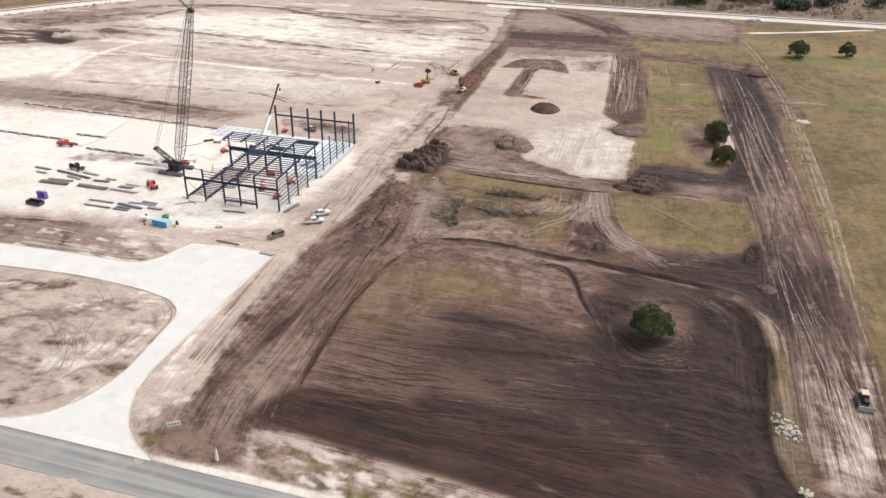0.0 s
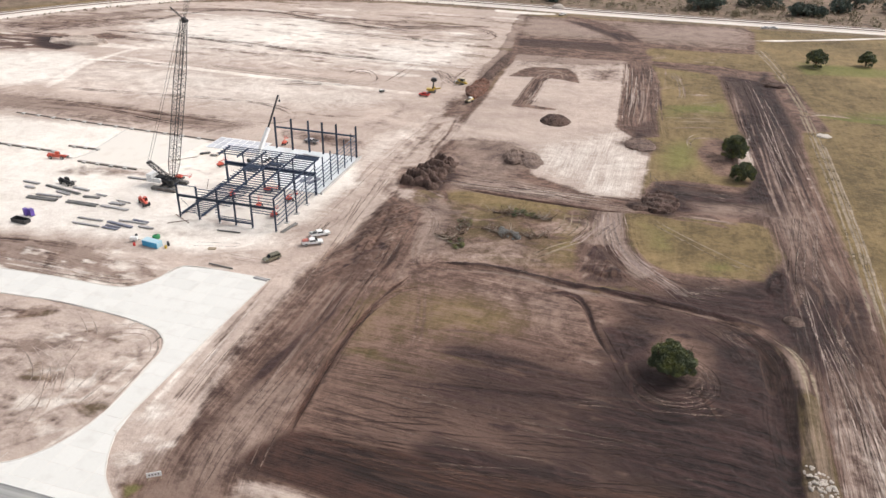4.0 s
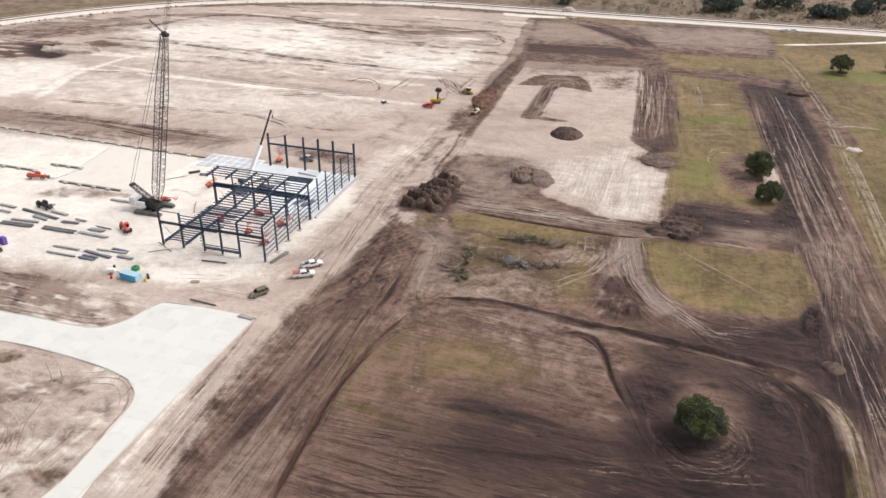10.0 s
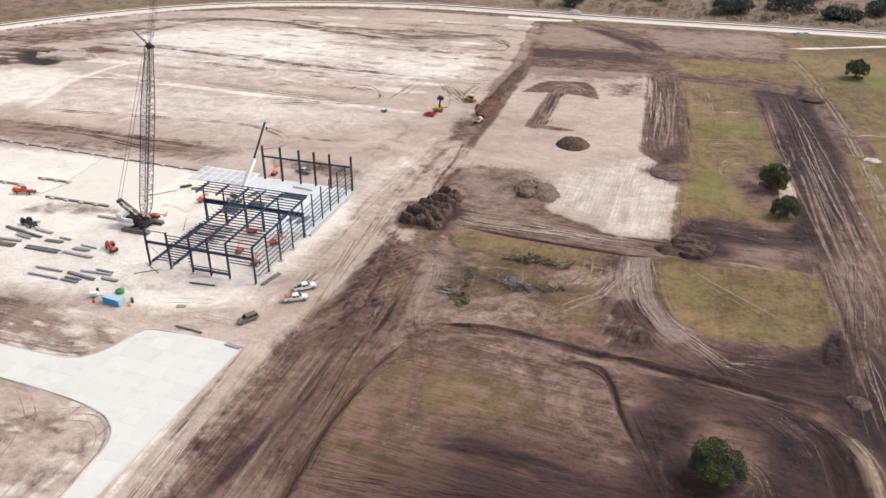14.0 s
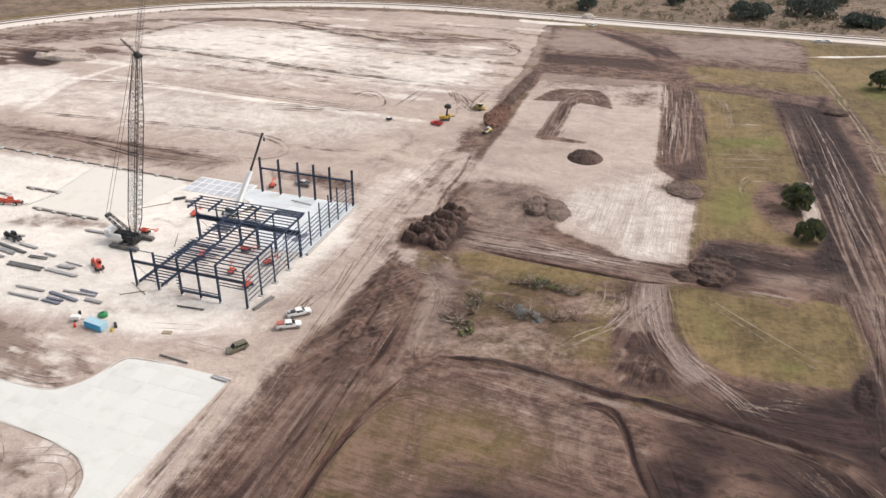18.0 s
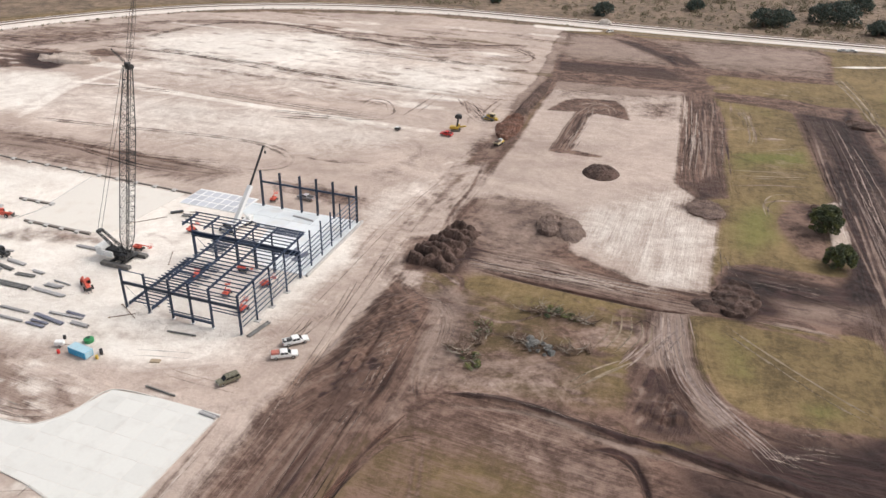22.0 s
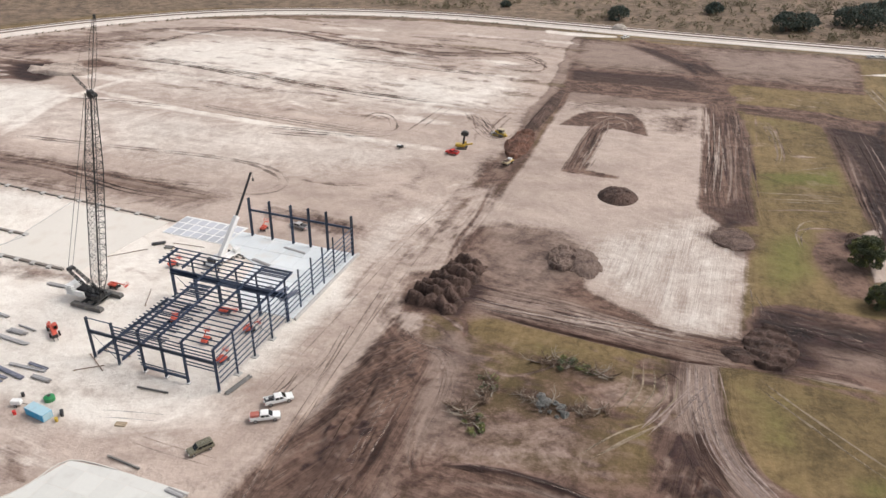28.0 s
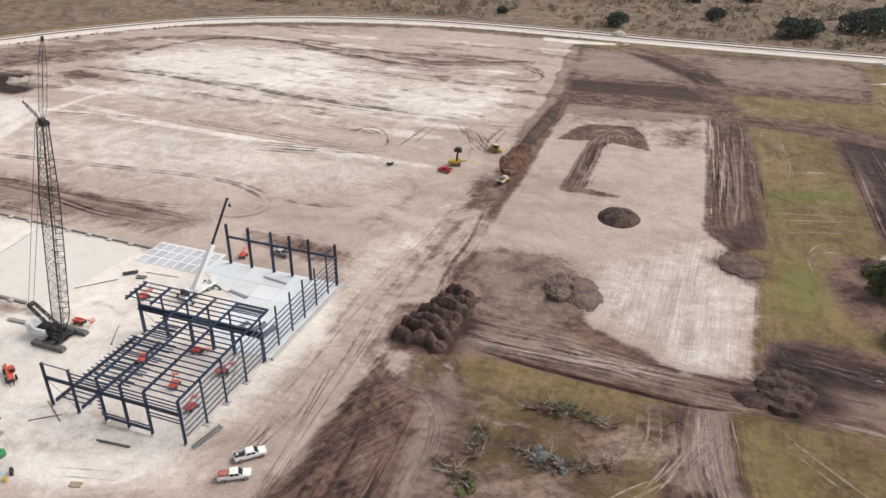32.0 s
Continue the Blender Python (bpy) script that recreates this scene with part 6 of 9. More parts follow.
rut_run('caliche', 6, 3, 0.35, [(-2.5, -81.9), (-2, -73.5), (-0.2, -64)], 76)
rut_run('brown', 10, 2.5, 0.35, [(-59.2, -44.8), (-40.5, -41.3), (-23.8, -40.3), (-15.1, -35.6)], 77)
rut_run('caliche', 8, 2.5, 0.35, [(-52.3, -40.2), (-37.3, -38.7), (-23.5, -38.3)], 78)
rut_run('brown', 2, 5, 0.3, [(-17.6, -16.7), (-5.7, -14.6), (7.1, -14.2), (17.3, -12.6)], 79)
rut_run('tan', 2, 5, 0.35, [(-15, -18), (-3.2, -18), (10.4, -17.2)], 80)
rut_run('brown', 10, 4, 0.4, [(12.1, 32.9), (12.9, 17.9), (12.4, 6.8), (10.9, -1.3)], 81)
rut('brown', 1.5, 0.0, [(-161.7, 101.1), (-125.8, 105.1), (-89.4, 109.8), (-67.1, 110.5), (-53.4, 108.1), (-43.9, 101.7), (-41.7, 93.6), (-46.3, 87.8), (-54.1, 85.8)])
rut('brown', 1.5, 0.0, [(-160, 99.4), (-124.4, 103.4), (-88.3, 108.1), (-66.1, 108.9), (-54.4, 105.7), (-45.9, 100.3), (-44.9, 94.1), (-49.2, 88.9)])
rut('brown', 1.1, 0.0, [(-47.1, 165.3), (-46.6, 176.4), (-38.3, 176.2), (-30.4, 163.7), (-31.8, 154.8)])
rut('brown', 1.1, 0.0, [(-45.1, 164.4), (-44.1, 173.8), (-38.4, 172.6), (-32.6, 162.7)])
rut('brown', 1.1, 0.0, [(-21.8, 160.5), (-18.8, 195.8)])
rut('brown', 1.1, 0.0, [(-25.3, 160.7), (-22.5, 196.2)])
rut_run('brown', 9, 4, 1.8, [(-210.2, 233.9), (-205.3, 264.4), (-185.8, 289.7), (-146.8, 291.1), (-105.3, 276.3), (-71.4, 271.5), (-42.4, 269.9)], 82)
rut_run('brown', 7, 3, 1.6, [(-157.1, 295.5), (-112.8, 284.2), (-72.9, 275.3), (-45.8, 279.9)], 83)
rut_run('brown', 8, 3, 1.4, [(-40.3, 279.4), (-27.9, 293.8), (-11.5, 295.1), (1.2, 283.5), (-8.5, 271.1), (-27.6, 270.8)], 84)
rut_run('brown', 8, 5, 1.3, [(-79.1, 143.4), (-57.2, 147.5), (-38.4, 152), (-25.8, 158.9)], 85)
rut_run('tan', 8, 8, 1.4, [(-182.8, 146.3), (-136.7, 155.8), (-78.5, 156.7), (-25.8, 158.9)], 86)
rut_run('dark', 3, 6, 0.9, [(-152.8, 75.6), (-123.2, 77.9), (-89.6, 73.3), (-69.8, 75)], 87)
rut_run('brown', 8, 8, 1.2, [(-155.3, 78), (-125.4, 80.2), (-93.1, 77.7), (-57.5, 80.5)], 88)
rut_run('brown', 14, 5, 0.45, [(-14.5, 192.8), (-2.2, 179.7), (9.1, 167.6), (10.4, 180.6)], 89)
rut_run('brown', 12, 4, 0.45, [(-11.1, 199), (-1.1, 184.5), (6.9, 170.8)], 90)
rut_run('tan', 7, 3.2, 0.5, [(89.7, 231.8), (91.5, 182.2), (92.1, 143.1)], 91)
rut_run('dark', 8, 3.5, 0.5, [(89.7, 231.8), (91.5, 182.2), (92.1, 143.1)], 92)
rut_run('dust', 6, 3.5, 0.45, [(97.1, 234.9), (99.7, 185.6), (99.1, 140.1)], 93)
rut_run('dust', 10, 3.0, 0.35, [(102.2, 85.3), (104.3, 75.1), (105.9, 68.8)], 94)
rut_run('tan', 6, 1.5, 0.45, [(48.2, 150.6), (49.2, 184.2), (48.2, 205.1)], 95)
rut_run('dark', 5, 1.5, 0.4, [(45.2, 149.3), (45.4, 178.6), (43.9, 203.3)], 96)
rut_run('brown', 12, 6, 0.6, [(19.2, 207), (46.4, 233.4), (79.5, 249.5)], 97)
rut_run('dust', 8, 2.5, 0.45, [(108.4, 225.7), (111.2, 209.8), (112.4, 190.8)], 98)
rut('straw', 0.7, 0.0, [(129.7, 183.6), (116.9, 175)])
rut('straw', 0.7, 0.0, [(130.8, 152.8), (106.7, 145.5)])
rut('straw', 0.7, 0.0, [(130.7, 151), (106.7, 143.2)])
rut('straw', 0.6, 0.0, [(116.5, 114), (115.8, 123.1), (118.7, 131.8), (124.3, 135)])
rut('straw', 0.6, 0.0, [(117.3, 112.9), (117.2, 121.3), (119.9, 128.2), (124.7, 131.6)])

rut('rust', 0.7, -0.5, [(50.9, -16.6), (45, -21), (41.7, -31.5), (40, -44.8), (40.7, -58.3), (41.7, -71.2), (41.9, -77.1)])
rut('dark', 0.5, 0.6, [(50.9, -16.6), (45, -21), (41.7, -31.5), (40, -44.8), (40.7, -58.3), (41.7, -71.2), (41.9, -77.1)])
rut_run('straw', 12, 3.5, 0.7, [(154.3, 300.1), (161, 251.4), (165.6, 186.4), (166, 108.6), (165, 50.9), (163.2, 6.7), (161.9, -29.9)], 120)
rut_run('brown', 12, 4, 1.6, [(-221.5, 209.5), (-170.6, 211.4), (-127.3, 205.4), (-82.2, 199.5), (-43, 197.7), (-21.4, 198.1)], 121)
rut_run('brown', 8, 6, 1.3, [(-111.9, 254.1), (-66.9, 253.5), (-36.5, 252.5), (-8.2, 253.4)], 122)
rut('rust', 1.3, 0.0, [(45.4, -12.1), (41.3, -28.4), (40.6, -46.3), (41.2, -65.9), (42.8, -76)])
rut('dark', 0.6, 0.9, [(45.4, -12.1), (41.3, -28.4), (40.6, -46.3), (41.2, -65.9), (42.8, -76)])
rut_run('tan', 9, 3.5, 0.4, [(149.4, -31.4), (150.8, -46.8), (152, -59.9), (152.4, -74.6)], 131)
rut_run('brown', 8, 6, 0.3, [(27.6, 79.3), (39.9, 85.1), (55.8, 82.7), (65.4, 75.3)], 132)
rut('straw', 0.6, 0.0, [(105.1, 229.5), (110.2, 216.4), (112.3, 193.7), (111, 177.3)])
rut('straw', 0.6, 0.0, [(107.6, 227.6), (111.8, 215.7), (113.8, 194.3), (112.5, 179.5)])
rut('straw', 0.7, 0.0, [(104.5, 150), (127.4, 155.8), (131.9, 155.8)])
rut_run('mauve', 4, 4, 0.4, [(139.6, 221.5), (144.2, 158.1), (148.1, 111.1), (150.6, 82.6)], 141)
rut_run('dark', 5, 1.5, 0.8, [(133.3, 223), (136.1, 186.2), (137.9, 150), (141.6, 117.1)], 142)
rut('dark', 0.9, 0.0, [(47.8, -3.7), (72.5, -1.3), (97.7, -4.7), (122.9, -9.7), (136.2, -15.8)])
rut('dark', 0.6, 1.2, [(72.5, -1.3), (97.7, -4.7), (122.9, -9.7), (134.9, -15)])
rut('dark', 0.9, 0.0, [(77.4, -9.2), (87.6, -9.4), (93, -15.7), (97, -26.1)])
rut_run('dark', 16, 1.6, 1.0, [(129.6, -14.3), (135.7, -19.8), (137.1, -34), (136.9, -50.1)], 151)
rut_run('straw', 5, 0.9, 0.7, [(135.5, -14), (139.7, -20.4), (140.7, -31.3), (140.2, -45)], 152)
rut_run('dark', 10, 6, 0.5, [(120.2, -9.2), (129, -18.9), (133.1, -32)], 153)
rut_run('brown', 5, 6, 0.4, [(120.2, -11.4), (127.7, -21.2), (130.8, -34.4)], 154)
rut_run('dark', 12, 5, 0.5, [(97.3, -18.7), (102, -33.2), (108.9, -43), (119.1, -44.4)], 155)
rut_run('brown', 5, 8, 0.4, [(79.4, -53.9), (95.9, -51), (115, -48.7), (129.7, -45.5)], 156)
for r, kind in ((6.6, 'brown'), (7.4, 'dark'), (8.3, 'brown'), (9.4, 'brown'), (10.2, 'dark')):
    rut(kind, 0.45, 0.0, [(112.6 + r * math.cos(a * 0.35) * 1.05, -36.0 + r * math.sin(a * 0.35)) for a in range(int(r), int(r) + 16)])  # rings ploughed round the oak
RUT_SOIL = {"dust": ((0.24, 0.172, 0.142), (0.4, 0.31, 0.262)), "tan": ((0.36, 0.275, 0.23), (0.56, 0.46, 0.395)), "caliche": ((0.55, 0.46, 0.39), (0.74, 0.66, 0.58)),
            "mauve": ((0.25, 0.182, 0.158), (0.4, 0.312, 0.275)), "straw": ((0.25, 0.19, 0.13), (0.38, 0.3, 0.22)), "brown": ((0.13, 0.085, 0.067), (0.26, 0.185, 0.152)), "dark": ((0.02, 0.0105, 0.008), (0.075, 0.043, 0.035)), "rust": ((0.07, 0.033, 0.023), (0.15, 0.078, 0.056))}
RUT_LABEL = {"mauve": "pale mauve wheel ruts on the bare lanes", "dust": "dusty pinkish wheel ruts on dark soil", "tan": "pale tan wheel ruts on graded ground", "caliche": "white wheel ruts in the churned soil", "straw": "straw-coloured wheel tracks in the grass",
             "brown": "brown wheel ruts on pale ground", "dark": "dark furrows in the turned topsoil", "rust": "rusty red furrows in the wet topsoil"}
for kind, strips in RUTS.items():
    me = bpy.data.meshes.new("wheel_ruts")
    v, f, base = [], [], 0
    for st in strips:
        n = len(st)
        v.append(st.reshape(-1, 3))
        k = base + 3 * np.arange(n - 1)[:, None] + np.array([0, 1])[None]
        f.append(np.stack([k, k + 3, k + 4, k + 1], -1).reshape(-1))
        base += 3 * n
    v, f = np.concatenate(v).astype(np.float32), np.concatenate(f).astype(np.int32)
    me.vertices.add(len(v))
    me.vertices.foreach_set("co", v.ravel())
    me.loops.add(len(f))
    me.loops.foreach_set("vertex_index", f)
    me.polygons.add(len(f) // 4)
    me.polygons.foreach_set("loop_start", np.arange(0, len(f), 4, dtype=np.int32))
    me.polygons.foreach_set("use_smooth", np.ones(len(f) // 4, bool))
    me.update(calc_edges=True)
    g = G(kind + "_rut_soil")
    isl = g.n("ShaderNodeNewGeometry").outputs["Random Per Island"]
    c = g.mix(g.step(g.noise(0.8, 5), 0.3, 0.7), *RUT_SOIL[kind])
    m = g.done(c, 0.97, 0, g.noise(2.0, 4), 0.08)
    plain = kind in ("tan", "straw", "mauve")     # these stand out most from the soil they cross
    worn = g.math("MULTIPLY", g.step(g.noise(0.1, 4), *((0.2, 0.55, 0.25, 1.0) if plain else (0.3, 0.66, 0.0, 1.0))), g.math("ADD", 0.5 if plain else 0.3, g.math("MULTIPLY", isl, 0.5)))
    g.put(g.b.inputs["Alpha"], worn)
    me.materials.append(m)
    tagged(new("wheel_ruts", me), RUT_LABEL[kind], "wheel ruts", kind="stuff")


# ---- building blocks ----
def part(name, bm, material, parent=None, label="", smooth=False):
    me = bpy.data.meshes.new(name)
    bm.to_mesh(me)
    bm.free()
    if smooth:
        me.polygons.foreach_set("use_smooth", np.ones(len(me.polygons), bool))
    me.materials.append(material)
    ob = new(name, me)
    if parent is not None:
        ob.parent = parent
    return tagged(ob, label)


def share(name, me, parent, m, label=""):
    """A further part on a mesh that others use as well."""
    ob = new(name, me)
    ob.parent = parent
    ob.matrix_basis = m
    return tagged(ob, label)


def thing(name, label, category, at=(0, 0, 0), turn=0.0, group="", kind=""):
    ob = new(name)
    ob.matrix_basis = pose(*at, 0, 0, turn)
    return tagged(ob, label, category, group, kind)


def box(bm, lo, hi, m=None, bevel=0.0, seg=1):
    r = bmesh.ops.create_cube(bm, size=1)
    c = [(a + b) / 2 for a, b in zip(lo, hi)]
    s = [abs(b - a) for a, b in zip(lo, hi)]
    bmesh.ops.transform(bm, matrix=(m or Matrix()) @ Matrix.LocRotScale(c, None, s), verts=r["verts"])
    if bevel:
        es = list({e for v in r["verts"] for e in v.link_edges})
        bmesh.ops.bevel(bm, geom=es, offset=bevel, segments=seg, affect="EDGES")


def rod(bm, p, q, r0, r1=None, n=8):
    p, q = Vector(p), Vector(q)
    d = q - p
    m = Matrix.Translation((p + q) / 2) @ d.to_track_quat("Z", "Y").to_matrix().to_4x4()
    bmesh.ops.create_cone(bm, cap_ends=True, segments=n, radius1=r0, radius2=r0 if r1 is None else r1, depth=d.length, matrix=m)


def prism(bm, outline, x0, x1, m=None):
    """A side view, drawn as (y, z) points, pulled out from x0 to x1."""
    a = [bm.verts.new((m or Matrix()) @ Vector((x0, y, z))) for y, z in outline]
    b = [bm.verts.new((m or Matrix()) @ Vector((x1, y, z))) for y, z in outline]
    n = len(outline)
    for i in range(n):
        bm.faces.new((a[i], a[(i + 1) % n], b[(i + 1) % n], b[i]))
    bm.faces.new(a[::-1])
    bm.faces.new(b)
    bmesh.ops.recalc_face_normals(bm, faces=bm.faces[:])


def section(bm, p, q, h, w, t, side=(1, 0, 0)):
    """An I-section from p to q: depth h, flange width w along side, plate t."""
    p, q, s = Vector(p), Vector(q), Vector(side)
    z = (q - p).normalized()
    s = (s - z * s.dot(z)).normalized()
    u = z.cross(s)
    m = Matrix((s, u, z)).transposed().to_4x4()
    m.translation = p
    L = (q - p).length
    box(bm, (-w / 2, h / 2 - t, 0), (w / 2, h / 2, L), m)
    box(bm, (-w / 2, -h / 2, 0), (w / 2, -h / 2 + t, L), m)
    box(bm, (-t / 2, -h / 2 + t, 0), (t / 2, h / 2 - t, L), m)


def channel(bm, p, q, h, w, t):
    """A cold-rolled Z purlin or girt from p to q, standing upright."""
    p, q = Vector(p), Vector(q)
    z = (q - p).normalized()
    u = Vector((0, 0, 1))
    s = u.cross(z).normalized()
    m = Matrix((s, u, z)).transposed().to_4x4()
    m.translation = p
    L = (q - p).length
    box(bm, (-t / 2, -h / 2, 0), (t / 2, h / 2, L), m)
    box(bm, (t / 2, h / 2 - t, 0), (w, h / 2, L), m)
    box(bm, (-w, -h / 2, 0), (-t / 2, -h / 2 + t, L), m)


def sheet_along(name, path, rows, material):
    """A strip that follows a line: rows of (offset across, height)."""
    bm = bmesh.new()
    last = None
    for k, p in enumerate(path):
        a, b = Vector(path[max(k - 1, 0)]), Vector(path[min(k + 1, len(path) - 1)])
        d = (b - a).normalized()
        s = Vector((-d.y, d.x))
        now = [bm.verts.new((p[0] + s.x * o, p[1] + s.y * o, z)) for o, z in rows]
        if last:
            for i in range(len(rows) - 1):
                bm.faces.new((last[i], now[i], now[i + 1], last[i + 1]))
        last = now
    bmesh.ops.recalc_face_normals(bm, faces=bm.faces[:])
    return part(name, bm, material)


# ---- the public road, the concrete apron and the railway ----
road = sheet_along("road", [(x, -107.3) for x in range(-1200, 1201, 40)], [(-4.3, -0.2), (-4.1, 0.03), (0, 0.1), (4.1, 0.03), (4.3, -0.2)], ASPHALT)
tagged(road, "worn grey asphalt public road with pale gravel edges", "road", kind="structure")

APRON = [(-140, -45.5), (-64.5, -42.6), (-41.4, -41.4), (-27, -41.2), (-21, -40.2), (-18, -37.2), (-16.2, -33.4), (-13.9, -26.4), (-3.9, -25.2), (11.2, -25.1),
         (10.0, -79.9), (11.0, -86.5), (13.2, -91.6), (16.2, -96.4), (20.5, -100.2), (25, -102.6), (26, -103.4), (-13, -103.4), (-8.9, -101.8), (-2.3, -98.6), (1.4, -94.4), (3.3, -90.4),
         (4.7, -84.5), (4.9, -78.3), (3.9, -66), (3.3, -61), (1.4, -57.4), (-2.8, -54.3), (-12.3, -52.2), (-31.9, -51), (-55, -52.7), (-140, -56.5)]
apron = thing("concrete_apron", "pale new concrete drive cast in square panels", "pavement", kind="structure")


def clipped(poly, x0, y0, x1, y1):
    for axis, lim, keep in ((0, x0, 1), (0, x1, -1), (1, y0, 1), (1, y1, -1)):
        out = []
        for a, b in zip(poly, poly[1:] + poly[:1]):
            ia, ib = (a[axis] - lim) * keep >= 0, (b[axis] - lim) * keep >= 0
            if ia:
                out.append(a)
            if ia != ib:
                t = (lim - a[axis]) / (b[axis] - a[axis])
                out.append((a[0] + t * (b[0] - a[0]), a[1] + t * (b[1] - a[1])))
        poly = out
        if len(poly) < 3:
            return []
    return poly


def apron_panels():
    s, gap = 4.6, 0.035
    for i in range(-31, 6):
        for j in range(-23, -4):
            poly = clipped(APRON, i * s + gap, j * s + gap, (i + 1) * s - gap, (j + 1) * s - gap)
            area = 0.5 * abs(sum(a[0] * b[1] - b[0] * a[1] for a, b in zip(poly, poly[1:] + poly[:1]))) if poly else 0
            if area < 0.3:
                continue
            bm = bmesh.new()
            vs = [bm.verts.new((x, y, 0.13)) for x, y in poly]
            f = bm.faces.new(vs)
            r = bmesh.ops.extrude_face_region(bm, geom=[f])
            bmesh.ops.translate(bm, vec=(0, 0, -0.3), verts=[v for v in r["geom"] if isinstance(v, bmesh.types.BMVert)])
            bmesh.ops.recalc_face_normals(bm, faces=bm.faces[:])
            bmesh.ops.triangulate(bm, faces=[f for f in bm.faces if len(f.verts) > 4])
            part("panel", bm, CONCRETE, apron)


apron_panels()
_b = bmesh.new()
_v = [_b.verts.new((x, y, 0.115)) for x, y in APRON]
_b.faces.new(_v)
bmesh.ops.triangulate(_b, faces=_b.faces[:])
part("joint_bed", _b, DUSTYCONCRETE, apron, "grey mortar joints between the panels")
for name, run in (("kerb", APRON[1:9]), ("kerb", APRON[9:16]), ("kerb", APRON[17:31])):
    k = sheet_along(name, bend(run, 4), [(-0.12, 0.0), (-0.12, 0.2), (0.12, 0.2), (0.12, 0.0)], KERB)
    tagged(k, "low pale concrete kerb along the drive", "kerb", "kerbs of the drive", "structure")

LINE = bend([(-365, -40), (-352, 60), (-330, 160), (-300, 232), (-266, 284), (-224, 326), (-167, 357), (-87, 377), (-7, 379), (60, 378), (170, 381), (500, 392), (1200, 420)], 8)
ballast = sheet_along("railway_bed", [(x, y) for x, y in LINE], [(-9.5, -0.1), (-9.0, 0.25), (-4.4, 0.3), (-3.2, 1.0), (8.6, 1.0), (9.8, 0.3), (11.0, 0.1), (11.5, -0.2)], BALLAST)
tagged(ballast, "pale gravel railway bed with a service track", "railway", kind="structure")
# one flat, darker strip under each pair of rails
for o in (-1.2, 5.4):
    bed = sheet_along("track_bed", LINE, [(o - 1.15, 0.98), (o - 1.1, 1.1), (o + 1.1, 1.1), (o + 1.15, 0.98)], TRACKBED)
    tagged(bed, "flat dark track bed strip under the rails", "track bed", kind="structure")
for o in (-1.92, -0.48, 4.68, 6.12):
    r = sheet_along("rail", LINE, [(o - 0.09, 1.05), (o - 0.09, 1.28), (o + 0.09, 1.28), (o + 0.09, 1.05)], RUST)
    tagged(r, "rusty steel rail on a gravel bed", "rail", "rails", "structure")


# ---- the steel frame ----
frame_thing = thing("steel_frame_building", "half-built navy steel building frame on pale ground", "building frame")
COLS = (0.0, -7.6, -13.1, -18.6, -25.4, -32.0)
YB, YC = 27.6, 62.2
EAVE, RIDGE = 10.8, 11.7
roof_z = lambda y: EAVE + (RIDGE - EAVE) * y / YB


def add_section(name, p, q, h, w, t, mat=STEEL, side=(1, 0, 0), label=""):
    bm = bmesh.new()
    section(bm, p, q, h, w, t, side)
    return part(name, bm, mat, frame_thing, label)


def add_purlin(name, p, q, h=0.24, mat=PURLIN):
    bm = bmesh.new()
    channel(bm, p, q, h, 0.09, 0.03)
    return part(name, bm, mat, frame_thing)


def footing(x, y, w=0.9, z=0.1):
    bm = bmesh.new()
    box(bm, (x - w / 2, y - w / 2, -0.3), (x + w / 2, y + w / 2, z), bevel=0.03)
    part("footing", bm, FOOTING, frame_thing, "grey concrete footing")


for i, x in enumerate(COLS):
    # front row
    add_section("column", (x, 0, 0.1), (x, 0, EAVE), 0.5, 0.36, 0.05, side=(1, 0, 0))
    footing(x, 0)
    # tall middle row: a heavy lower column, a lighter one above the crane beam
    add_section("column", (x, YB, 0.1), (x, YB, 8.0), 0.7, 0.45, 0.06)
    add_section("upper_column", (x, YB, 8.0), (x, YB, RIDGE), 0.35, 0.28, 0.04)
    footing(x, YB, 1.2)
    # back row, free-standing
    add_section("column", (x, YC, 0.1), (x, YC, 12.1), 0.62, 0.5, 0.06)
    footing(x, YC, 1.1)
add_section("eave_beam", (COLS[5], 0, 7.2), (0, 0, 7.2), 0.75, 0.32, 0.05, side=(0, 1, 0))
add_section("crane_beam", (COLS[5], YB, 7.4), (0, YB, 7.4), 0.95, 0.45, 0.06, side=(0, 1, 0))
add_section("crane_beam", (COLS[5], YB - 0.7, 7.0), (0, YB - 0.7, 7.0), 0.35, 0.35, 0.05, side=(0, 1, 0))
add_section("back_beam", (COLS[5], YC, 8.4), (0, YC, 8.4), 0.6, 0.32, 0.05, side=(0, 1, 0))
# rafters
for i in range(4):
    x = COLS[i]
    add_section("rafter", (x, 0, EAVE - 0.25), (x, YB + 3.4, roof_z(YB + 3.4) - 0.25), 0.55, 0.3, 0.045, side=(1, 0, 0))
for x in COLS[4:]:
    add_section("rafter_stub", (x, YB - 3.6, roof_z(YB - 3.6) - 0.25), (x, YB + 3.6, roof_z(YB + 3.6) - 0.25), 0.6, 0.32, 0.045)
